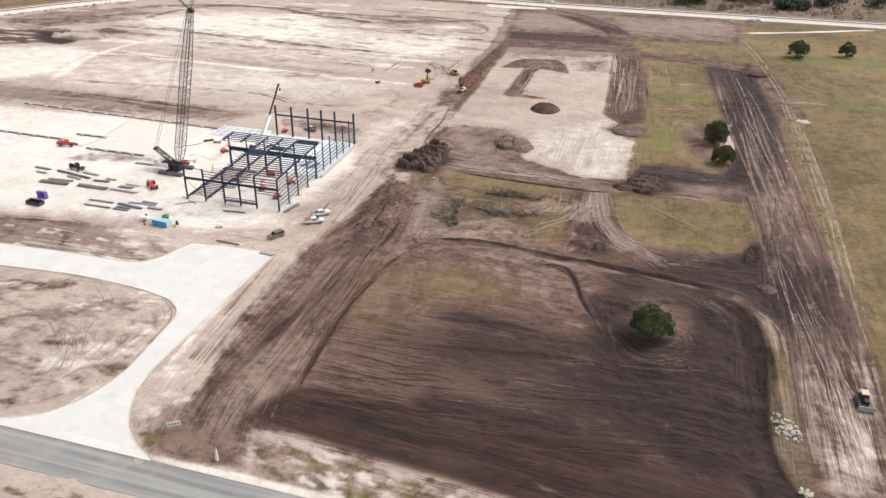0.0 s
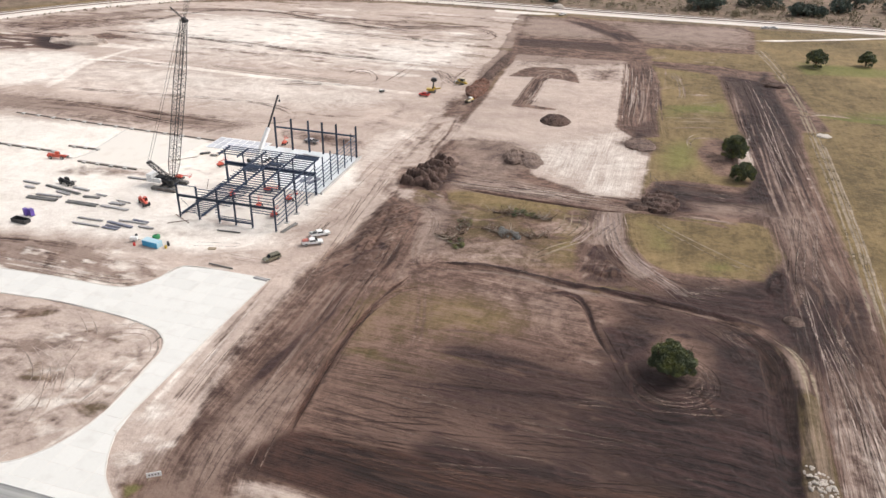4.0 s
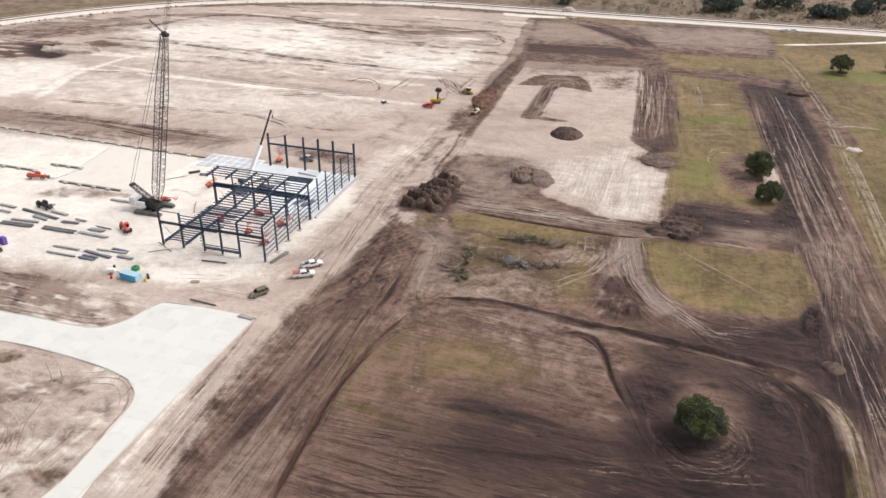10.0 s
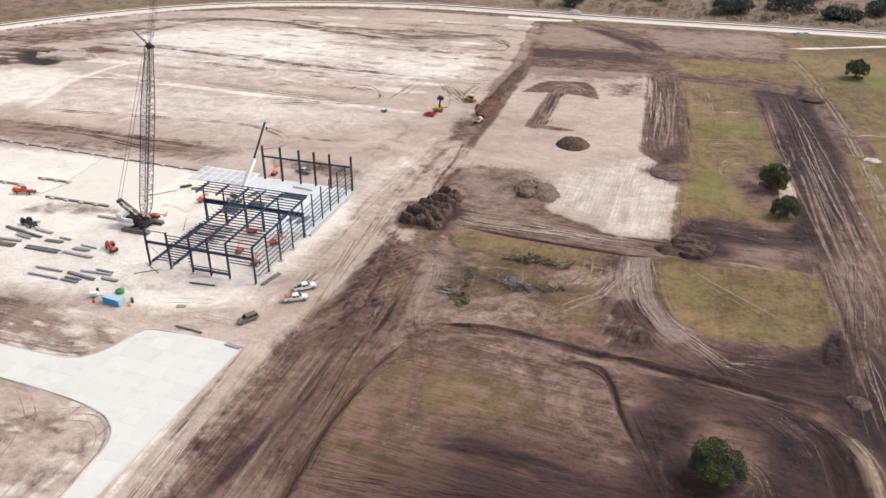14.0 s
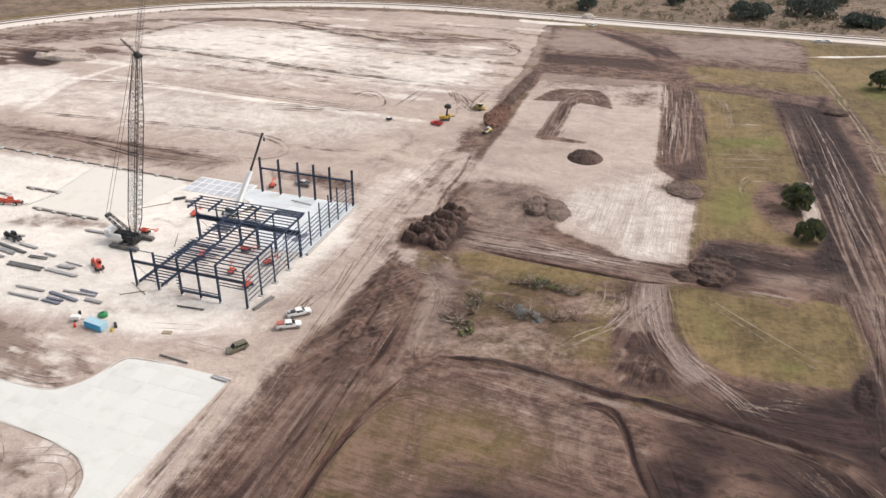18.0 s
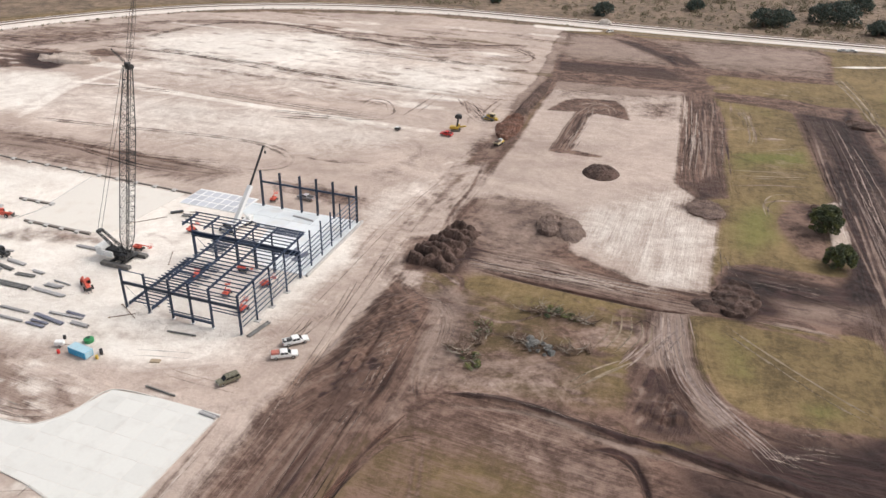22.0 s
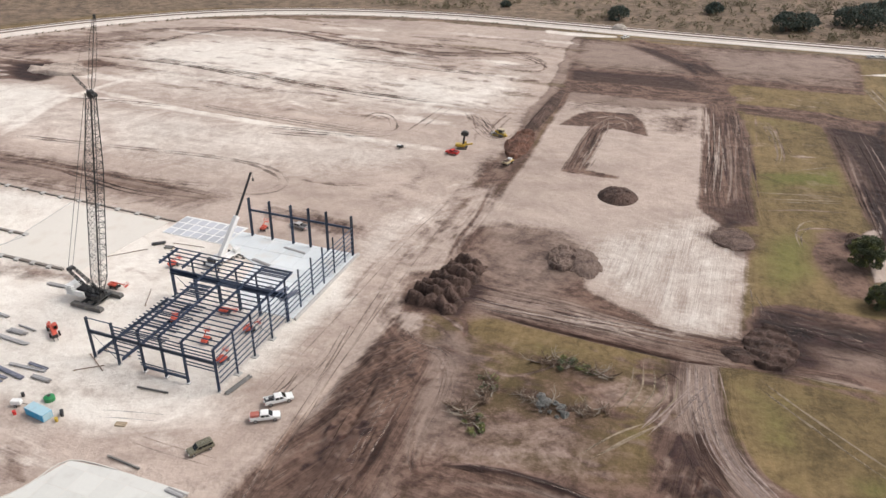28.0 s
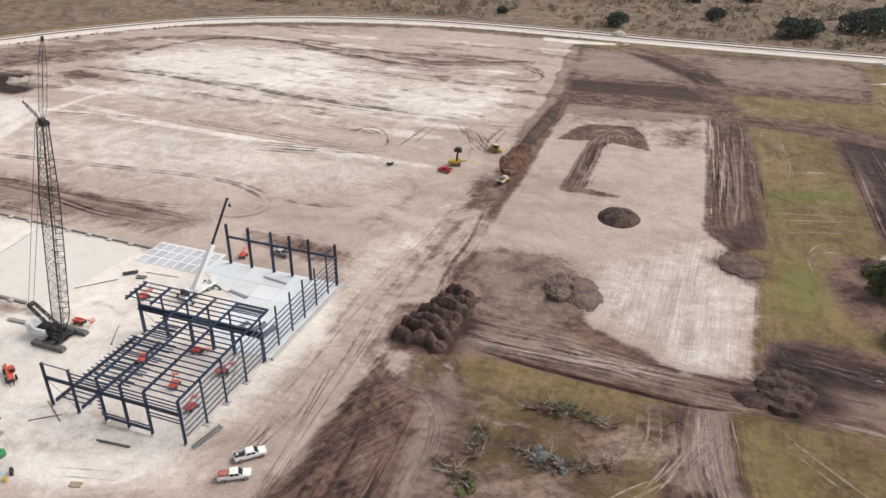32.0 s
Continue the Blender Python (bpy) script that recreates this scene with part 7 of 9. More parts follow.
# roof purlins, bay by bay
y = 0.7
while y < YB + 3.4:
    z = roof_z(y) + 0.14
    left = COLS[3] - (0.9 if y < YB - 4 else 0.0)
    if y > YB - 3.4 and y < YB + 3.4:
        left = COLS[5] - 0.6
    add_purlin("purlin", (left, y, z), (0.5, y, z))
    y += 1.5
for x0, x1, y0, n in ((COLS[1] + 0.6, 0.3, YB + 0.7, 4), (COLS[3] + 0.3, COLS[2] - 0.3, 14.9, 7), (COLS[2] + 0.3, COLS[1] - 0.3, 20.5, 4)):
    for k in range(n):
        y = y0 + 0.66 * k
        add_purlin("stacked_purlin", (x0 + 0.1 * (k % 3), y, roof_z(y) + 0.14), (x1 - 0.15 * (k % 2), y, roof_z(y) + 0.14))
for x in COLS[1:4]:
    bm = bmesh.new()
    box(bm, (x - 0.42, -0.42, 0.1), (x + 0.42, 0.42, 0.16), bevel=0.02)
    part("base_grout", bm, WHITE, frame_thing, "white grout under the base plate")
# front wall girts
for z in (10.3, 9.4, 8.6):
    add_purlin("girt", (COLS[4], -0.32, z), (0, -0.32, z), 0.2)
add_purlin("girt", (COLS[5], -0.1, EAVE - 0.1), (COLS[4], -0.1, EAVE - 0.1), 0.16)
for z in (6.2, 5.4):
    add_purlin("girt", (COLS[1], -0.32, z), (0, -0.32, z), 0.2)
for z in (2.5, 1.9):
    add_purlin("girt", (COLS[3] - 0.6, -0.32, z), (COLS[1], -0.32, z), 0.2)
for z in (6.1, 5.2, 4.3, 3.4):
    add_purlin("girt", (COLS[3] - 0.9, -0.32, z), (COLS[3] + 0.2, -0.32, z), 0.2)
add_section("sill_beam", (COLS[3], -0.1, 1.3), (COLS[1], -0.1, 1.3), 0.4, 0.25, 0.04, side=(0, 1, 0))
# side wall: light columns and long girts
for y in (6.4, 13.0, 20.2):
    add_section("wall_column", (0.25, y, 0.1), (0.25, y, roof_z(y) - 0.2), 0.36, 0.28, 0.04, side=(0, 1, 0))
    footing(0.25, y, 1.5, 0.16)
for y in (33.9, 40.0, 45.8, 51.6, 57.6):
    add_section("wall_column", (-0.1, y, 0.3), (-0.1, y, 10.9), 0.34, 0.26, 0.04, side=(0, 1, 0))
for z in (2.2, 3.5, 4.8, 6.1, 7.4, 8.7):
    add_purlin("girt", (0.36, YB, z), (0.16, YC, z), 0.18)
for z in (2.2, 3.5, 4.8, 6.1, 7.4, 8.7, 9.9):
    add_purlin("girt", (0.46, 0.2, z), (0.46, YB, z), 0.18)
# bracing rods
for a, b in (((COLS[5], 0.1, 7.0), (COLS[4], 0.1, 0.6)), ((COLS[5], YB, 6.8), (COLS[4], YB, 0.8)), ((0.2, 13.0, 9.5), (0.2, 20.2, 1.0)), ((0.2, 20.2, 9.5), (0.2, 13.0, 1.0))):
    bm = bmesh.new()
    rod(bm, a, b, 0.045)
    part("brace_rod", bm, STEEL, frame_thing)

# a roof bay bolted together on the ground, ready to lift
bay = thing("roof_bay_assembly", "roof bay of navy rafters and purlins assembled on the ground", "steel assembly")
for x in (-32.2, -25.6):
    bm = bmesh.new()
    section(bm, (x, 1.0, 0.55), (x, 25.0, 0.55), 0.7, 0.32, 0.05)
    part("rafter", bm, STEEL, bay)
    for y in (3.0, 12.0, 22.0):
        bm = bmesh.new()
        box(bm, (x - 0.5, y - 0.2, -0.05), (x + 0.5, y + 0.2, 0.2), bevel=0.02)
        part("timber_block", bm, TIMBER, bay)
y = 1.8
while y < 25:
    bm = bmesh.new()
    channel(bm, (-33.0 if y > 9 else -32.2, y, 1.03), (-20.6 if y > 9 else -25.3, y, 1.03), 0.24, 0.09, 0.03)
    part("purlin", bm, PURLIN, bay)
    y += 1.25

# floor slab of the hall behind, its edge wall and the sheeted bays
slab = thing("floor_slab", "new blue-white concrete floor slab with an edge wall", "floor slab", kind="structure")
_o = [(-36, 63.2), (-36, 56), (-30, 52), (-22, 48), (-20, 36), (-14, 29.0), (0.9, 29.0), (0.9, 63.2), (-20, 63.2)]
for i in range(-6, 1):
    for j in range(3, 12):
        poly = clipped(_o, i * 6.2 + 0.04, j * 6.2 + 0.04, i * 6.2 + 6.16, j * 6.2 + 6.16)
        if len(poly) < 3:
            continue
        _b = bmesh.new()
        _f = _b.faces.new([_b.verts.new((x, y, 0.16)) for x, y in poly])
        _r = bmesh.ops.extrude_face_region(_b, geom=[_f])
        bmesh.ops.translate(_b, vec=(0, 0, -0.3), verts=[v for v in _r["geom"] if isinstance(v, bmesh.types.BMVert)])
        bmesh.ops.recalc_face_normals(_b, faces=_b.faces[:])
        bmesh.ops.triangulate(_b, faces=[f for f in _b.faces if len(f.verts) > 4])
        part("slab_panel", _b, SLAB, slab)
_b = bmesh.new()
box(_b, (0.95, 28.6, -0.2), (1.6, 63.2, 0.75), bevel=0.04)
part("edge_wall", _b, FOOTING, slab, "low grey concrete edge wall")
sheets = thing("slab_formwork", "grid of blue-grey sheeted slab bays with white joints", "formwork", kind="structure")
_b = bmesh.new()
box(_b, (-57.5, 54.5, -0.2), (-36.1, 66.0, 0.1))
part("joint_grid", _b, WHITE, sheets, "white joint strips")
_b = bmesh.new()
box(_b, (-1.22, -1.5, 0), (1.22, 1.5, 0.05))
first = part("sheet", _b, SHEET, sheets)
first.matrix_basis = pose(-56.0, 56.3, 0.1)
for i in range(7):
    for j in range(3):
        if i or j:
            share("sheet", first.data, sheets, pose(-56.0 + 3.0 * i, 56.3 + 3.7 * j, 0.1))


# ---- cranes ----
def lattice(name, parent, p, q, w0, w1, bays, mat=DARKSTEEL, chord=0.11, lace=0.05):
    """A square lattice boom from p to q, as one mesh of chords and lacing."""
    p, q = Vector(p), Vector(q)
    z = (q - p).normalized()
    s = Vector((0, 1, 0))
    u = z.cross(s).normalized()
    s = u.cross(z)
    bm = bmesh.new()
    rings = []
    for k in range(bays + 1):
        f = k / bays
        w = w1 + (w0 - w1) * min(1, (1 - f) * 3.2) if f > 0.5 else w0 * min(1, 0.35 + f * 6)
        c = p + (q - p) * f
        rings.append([c + s * (a * w / 2) + u * (b * w / 2) for a, b in ((-1, -1), (1, -1), (1, 1), (-1, 1))])
    for k in range(bays):
        for i in range(4):
            rod(bm, rings[k][i], rings[k + 1][i], chord, n=5)
            j = (i + 1) % 4
            rod(bm, rings[k][i], rings[k + 1][j] if k % 2 else rings[k][j], lace, n=4)
            rod(bm, rings[k + 1][i] if k % 2 else rings[k][j], rings[k][j] if k % 2 else rings[k + 1][i], lace, n=4)
    return part(name, bm, mat, parent)


def track(name, parent, x0, x1, y, w, h, mat=TRACKMETAL):
    """A crawler track: a closed band with rounded ends and raised grousers."""
    bm = bmesh.new()
    r = h / 2
    base = [(x0 + r + r * math.cos(radians(a)), r + r * math.sin(radians(a))) for a in range(90, 271, 20)]
    n = int((x1 - x0 - h) / 0.2)
    base += [(x0 + r + (x1 - x0 - h) * k / n, -0.0 if k % 2 else 0.05) for k in range(1, n)]
    base += [(x1 - r + r * math.cos(radians(a)), r + r * math.sin(radians(a))) for a in range(-90, 91, 20)]
    base += [(x1 - r - (x1 - x0 - h) * k / n, h if k % 2 else h - 0.05) for k in range(1, n)]
    prism(bm, base, -y - w / 2, -y + w / 2, pose(0, 0, 0, 0, 0, 90))
    return part(name, bm, mat, parent)


crane = thing("crawler_crane", "tall dark lattice-boom crawler crane with white counterweight on pale ground", "crane", (-48.0, 18.3, 0))
for y in (-3.4, 3.4):
    t = track("crawler_track", crane, -4.6, 4.6, y, 1.25, 1.15, DUSTYTRACK)
    bm = bmesh.new()
    box(bm, (-4.0, y - 0.4, 0.35), (4.0, y + 0.4, 0.9), bevel=0.06)
    for k in range(7):
        rod(bm, (-3.6 + k * 1.2, y - 0.5, 0.45), (-3.6 + k * 1.2, y + 0.5, 0.45), 0.3, n=10)
    part("track_frame", bm, DARKSTEEL, t)
bm = bmesh.new()
box(bm, (-2.0, -3.2, 0.7), (-1.2, 3.2, 1.35), bevel=0.08)
box(bm, (1.2, -3.2, 0.7), (2.0, 3.2, 1.35), bevel=0.08)
box(bm, (-2.0, -1.5, 0.8), (2.0, 1.5, 1.5), bevel=0.1)
rod(bm, (0, 0, 1.4), (0, 0, 1.75), 1.5, n=24)
part("carbody", bm, DARKSTEEL, crane)
bm = bmesh.new()
box(bm, (-5.2, -1.5, 1.75), (2.2, 1.5, 2.9), bevel=0.12)
box(bm, (-4.6, -1.2, 2.9), (-1.2, 1.2, 3.5), bevel=0.1)
part("upper_works", bm, DARKSTEEL, crane, "dark machinery deck")
bm = bmesh.new()
box(bm, (-5.0, -2.2, 1.8), (-1.8, -1.52, 3.3), bevel=0.12, seg=2)
part("engine_housing", bm, WHITE, crane, "white engine housing")
bm = bmesh.new()
box(bm, (0.8, -2.7, 1.6), (2.8, -1.55, 3.5), bevel=0.15, seg=2)
cab = part("cab", bm, DARKSTEEL, crane, "dark glazed operator cab")
bm = bmesh.new()
box(bm, (1.1, -2.75, 2.4), (2.6, -2.69, 3.3), bevel=0.02)
box(bm, (2.78, -2.55, 2.2), (2.84, -1.7, 3.3), bevel=0.02)
part("window", bm, GLASS, cab)
for k, (z0, z1) in enumerate(((1.8, 2.4), (2.45, 3.05), (3.1, 3.7), (3.75, 4.35))):
    bm = bmesh.new()
    box(bm, (-7.3, -2.3, z0), (-4.9, 2.3, z1), bevel=0.25, seg=2)
    part("counterweight", bm, WHITE, crane, "white counterweight slab")
HEAD = Vector((-30.0 + 48, 12.5 - 18.3, 56.1))
FOOT = Vector((1.6, -0.4, 2.4))
lattice("boom", crane, FOOT, HEAD, 2.5, 1.3, 34)
bm = bmesh.new()
box(bm, HEAD - Vector((0.65, 0.6, 0.8)), HEAD + Vector((0.5, 0.6, 0.7)), bevel=0.2)
for k in (-0.5, 0.0, 0.5):
    rod(bm, HEAD + Vector((0.6, k - 0.12, -0.3)), HEAD + Vector((0.6, k + 0.12, -0.3)), 0.5, n=16)
part("boom_head", bm, BLACK, crane)
JIB = Vector((-24.4 + 48, 11.7 - 18.3, 71.5))
lattice("luffing_jib", crane, HEAD + Vector((0.4, 0, 0.8)), JIB, 0.95, 0.3, 14, chord=0.035, lace=0.012)
bm = bmesh.new()
box(bm, JIB - Vector((0.22, 0.2, 0.4)), JIB + Vector((0.28, 0.2, 0.4)), bevel=0.1)
part("jib_tip", bm, BLACK, crane)
STRUT = HEAD + Vector((-4.6, 0.9, 3.0))
lattice("jib_strut", crane, HEAD + Vector((-0.6, 0, 0.6)), STRUT, 0.35, 0.15, 8, chord=0.045, lace=0.015)
GANTRY = Vector((-7.6, 1.2, 7.2))
for y in (-0.9, 0.9):
    lattice("gantry_leg", crane, (0.2, y, 2.9), GANTRY + Vector((0, y * 0.8, 0)), 0.5, 0.45, 9, chord=0.09, lace=0.04)
bm = bmesh.new()
box(bm, GANTRY - Vector((0.5, 0.9, 0.4)), GANTRY + Vector((0.5, 0.9, 0.4)), bevel=0.1)
part("gantry_head", bm, BLACK, crane)
for y in (-0.75, 0.75):
    bm = bmesh.new()
    rod(bm, GANTRY + Vector((0, y, 0.2)), HEAD + Vector((-0.8, y, 0.2)), 0.05, n=5)
    part("pendant_line", bm, BLACK, crane)
for y in (-0.3, 0.3):
    bm = bmesh.new()
    rod(bm, STRUT + Vector((0, y * 0.3, 0)), JIB + Vector((0, y, 0)), 0.008, n=4)
    part("jib_stay", bm, BLACK, crane)
bm = bmesh.new()
rod(bm, FOOT + Vector((0.6, 0.2, 1)), HEAD + Vector((0.5, 0.2, -0.4)), 0.07, n=6)
part("hoist_rope", bm, BLACK, crane)
for x, y, r in ((-1.2, 0.0, 0.55), (-2.6, 0.0, 0.55), (0.4, 0.0, 0.45)):
    bm = bmesh.new()
    rod(bm, (x, y - 1.0, 2.6), (x, y + 1.0, 2.6), r, n=16)
    for e in (-1.05, 1.0):
        rod(bm, (x, y + e, 2.6), (x, y + e + 0.06, 2.6), r + 0.22, n=16)
    part("winch_drum", bm, BLACK, crane)
for y in (-1.15, 0.35):
    bm = bmesh.new()
    box(bm, (0.6, y, 1.7), (2.3, y + 0.25, 3.5), bevel=0.08)
    part("boom_foot_bracket", bm, BLACK, crane)
for x in (-4.6, -3.4):
    bm = bmesh.new()
    rod(bm, (x, 1.2, 3.4), (x, 1.2, 4.3), 0.1, n=8)
    part("exhaust", bm, BLACK, crane)
bm = bmesh.new()
for y in (-1.62, 1.62):
    for x in (-4.8, -3.2, -1.6, 0.0):
        rod(bm, (x, y, 1.6), (x, y, 2.7), 0.035, n=5)
    rod(bm, (-4.8, y, 2.7), (0.0, y, 2.7), 0.035, n=5)
part("handrail", bm, BLACK, crane)


# ---- vehicles and machines; each is built with its nose along +x, then copied or placed ----
def wheel(parent, x, y, r, w, name="wheel"):
    side = 1 if y > 0 else -1
    bm = bmesh.new()
    rod(bm, (x, y - w / 2, r), (x, y + w / 2, r), r, n=18)
    bmesh.ops.bevel(bm, geom=[e for e in bm.edges if len(e.link_faces) == 2 and e.calc_face_angle(0) > 1], offset=w * 0.18, segments=2, affect="EDGES")
    t = part(name, bm, TYRE, parent, smooth=False)
    bm = bmesh.new()
    rod(bm, (x, y + side * (w / 2 - 0.03), r), (x, y + side * (w / 2 + 0.02), r), r * 0.55, n=14)
    part("rim", bm, CHROME, t)
    return t


def pickup(at, turn, colour, label, cargo="", length=5.9):
    v = thing("pickup_truck", label, "pickup truck", (*at, 0), turn, "pickup trucks on the site")
    k = length / 5.9
    bm = bmesh.new()
    prism(bm, [(-2.95 * k, 0.55), (2.9 * k, 0.5), (2.95 * k, 0.8), (2.85 * k, 1.08), (1.35 * k, 1.2), (-0.95 * k, 1.22), (-0.95 * k, 1.2), (-2.95 * k, 1.2)], -0.98, 0.98, pose(0, 0, 0, 0, 0, -90))
    bmesh.ops.bevel(bm, geom=bm.edges[:], offset=0.06, segments=2, affect="EDGES")
    part("body", bm, colour, v)
    bm = bmesh.new()
    prism(bm, [(-0.95 * k, 1.18), (1.45 * k, 1.18), (0.75 * k, 1.78), (0.5 * k, 1.84), (-0.7 * k, 1.84), (-0.88 * k, 1.76)], -0.86, 0.86, pose(0, 0, 0, 0, 0, -90))
    bmesh.ops.bevel(bm, geom=bm.edges[:], offset=0.05, segments=2, affect="EDGES")
    cab = part("cab", bm, colour, v)
    for y in (-0.86, 0.86):
        for x0, x1 in ((-0.75, 0.02), (0.12, 0.95)):
            bm = bmesh.new()
            prism(bm, [(x0 * k, 1.24), (x1 * k, 1.24), (min(x1, 0.7) * k, 1.74), ((x0 + 0.05) * k, 1.74)], -y - 0.02, -y + 0.02, pose(0, 0, 0, 0, 0, -90))
            part("side_window", bm, GLASS, cab)
    bm = bmesh.new()
    prism(bm, [(1.46 * k, 1.22), (1.5 * k, 1.22), (0.8 * k, 1.8), (0.76 * k, 1.79)], -0.76, 0.76, pose(0, 0, 0, 0, 0, -90))
    part("windscreen", bm, GLASS, cab)
    bm = bmesh.new()
    prism(bm, [(-0.93 * k, 1.3), (-0.99 * k, 1.3), (-0.95 * k, 1.7), (-0.9 * k, 1.7)], -0.7, 0.7, pose(0, 0, 0, 0, 0, -90))
    part("rear_window", bm, GLASS, cab)
    bm = bmesh.new()
    box(bm, (-2.85 * k, -0.82, 1.19), (-1.05 * k, 0.82, 1.23))
    part("bed_floor", bm, BLACK, v, "dark truck bed")
    for a, b in (((-2.93 * k, -0.97, 1.18), (-1.0 * k, -0.85, 1.42)), ((-2.93 * k, 0.85, 1.18), (-1.0 * k, 0.97, 1.42)), ((-2.95 * k, -0.95, 1.18), (-2.87 * k, 0.95, 1.42))):
        bm = bmesh.new()
        box(bm, a, b, bevel=0.02)
        part("bed_side", bm, colour, v)
    for x, mat, nm in ((2.9 * k, LAMP, "headlight"), (-2.93 * k, RED, "tail_light")):
        for y in (-0.78, 0.78):
            bm = bmesh.new()
            box(bm, (x - 0.06, y - 0.17, 0.82), (x + 0.05, y + 0.17, 1.02), bevel=0.02)
            part(nm, bm, mat, v)
    bm = bmesh.new()
    box(bm, (2.86 * k, -0.95, 0.45), (3.02 * k, 0.95, 0.7), bevel=0.04)
    part("front_bumper", bm, CHROME, v)
    bm = bmesh.new()
    box(bm, (-3.02 * k, -0.9, 0.5), (-2.9 * k, 0.9, 0.68), bevel=0.03)
    part("rear_bumper", bm, CHROME, v)
    for x in (-1.85 * k, 1.9 * k):
        for y in (-0.86, 0.86):
            wheel(v, x, y, 0.45, 0.3)
    if cargo == "red":
        bm = bmesh.new()
        box(bm, (-2.85 * k, -0.8, 1.24), (-1.05 * k, 0.8, 1.75), bevel=0.15, seg=2)
        part("bed_cover", bm, DUSTYRED, v, "dusty red tarpaulin over the load")
    if cargo == "tools":
        for j, (x, y, s, m) in enumerate(((-1.4, -0.4, 0.5, BLACK), (-1.5, 0.4, 0.45, GREYSTEEL), (-2.3, 0.1, 0.55, WHITE), (-2.5, -0.5, 0.4, BLACK))):
            bm = bmesh.new()
            box(bm, (x - s / 2, y - s / 3, 1.24), (x + s / 2, y + s / 3, 1.3 + s * 0.6), bevel=0.04)
            part("tool_box", bm, m, v)
    return v


pickup((13.15, 1.6), 43, WHITE, "white crew-cab pickup truck with tools in its open bed", "tools")
pickup((13.4, -3.9), 31.5, WHITE, "white pickup truck with a red covered load", "red")
pickup((-0.3, 144.8), 170, RED, "bright red pickup truck parked by the excavator", "", 5.0)
pickup((32.0, 359.5), 62, WHITE, "white pickup truck parked beside the railway bed")
pickup((164.5, 365.6), 5, WHITE, "white pickup truck by the far railway bed")

pickup((169.3, 367.4), 2, WHITE, "white pickup truck by the far railway bed")


def wagon(at, turn, colour, label, cat="car"):
    v = thing("estate_car", label, cat, (*at, 0), turn)
    bm = bmesh.new()
    prism(bm, [(-2.5, 0.5), (2.45, 0.48), (2.5, 0.8), (2.3, 1.02), (1.1, 1.12), (-2.45, 1.15)], -0.95, 0.95, pose(0, 0, 0, 0, 0, -90))
    bmesh.ops.bevel(bm, geom=bm.edges[:], offset=0.07, segments=2, affect="EDGES")
    part("body", bm, colour, v)
    bm = bmesh.new()
    prism(bm, [(-2.42, 1.1), (1.2, 1.1), (0.55, 1.72), (0.3, 1.78), (-2.1, 1.8), (-2.3, 1.7)], -0.84, 0.84, pose(0, 0, 0, 0, 0, -90))
    bmesh.ops.bevel(bm, geom=bm.edges[:], offset=0.05, segments=2, affect="EDGES")
    c = part("cabin", bm, colour, v)
    for y in (-0.84, 0.84):
        for x0, x1 in ((-2.2, -1.2), (-1.1, -0.2), (-0.1, 0.75)):
            bm = bmesh.new()
            prism(bm, [(x0, 1.2), (x1, 1.2), (min(x1, 0.45), 1.64), (x0 + 0.05, 1.64)], -y - 0.02, -y + 0.02, pose(0, 0, 0, 0, 0, -90))
            part("side_window", bm, GLASS, c)
    bm = bmesh.new()
    prism(bm, [(1.2, 1.14), (1.25, 1.14), (0.6, 1.73), (0.56, 1.72)], -0.74, 0.74, pose(0, 0, 0, 0, 0, -90))
    part("windscreen", bm, GLASS, c)
    for y in (-0.6, 0.6):
        bm = bmesh.new()
        rod(bm, (-1.9, y, 1.84), (0.2, y, 1.84), 0.03, n=6)
        part("roof_rail", bm, BLACK, c)
    for y in (-0.7, 0.7):
        bm = bmesh.new()
        box(bm, (2.38, y - 0.17, 0.74), (2.52, y + 0.17, 0.92), bevel=0.03)
        part("headlight", bm, LAMP, v)
    for x in (-1.55, 1.6):
        for y in (-0.84, 0.84):
            wheel(v, x, y, 0.37, 0.25)
    return v


wagon((6.85, -15.7), 237, OLIVE, "olive-grey estate car parked on the bare ground")
comp = thing("towed_compressor", "small black towed compressor with a white lid on the graded field", "compressor", (-20.2, 142.9, 0), 5)
bm = bmesh.new()
box(bm, (-1.2, -0.7, 0.45), (1.1, 0.7, 1.3), bevel=0.12, seg=2)
part("housing", bm, BLACK, comp)
bm = bmesh.new()
box(bm, (-0.9, -0.6, 1.3), (0.3, 0.6, 1.5), bevel=0.06)
part("lid", bm, WHITE, comp, "white lid")
bm = bmesh.new()
rod(bm, (1.1, 0, 0.5), (2.2, 0, 0.4), 0.06)
part("drawbar", bm, BLACK, comp)
for y in (-0.75, 0.75):
    wheel(comp, -0.1, y, 0.36, 0.2)
pickup((-22.2, 71.5), 172, GREYSTEEL, "grey pickup truck parked behind the back columns")


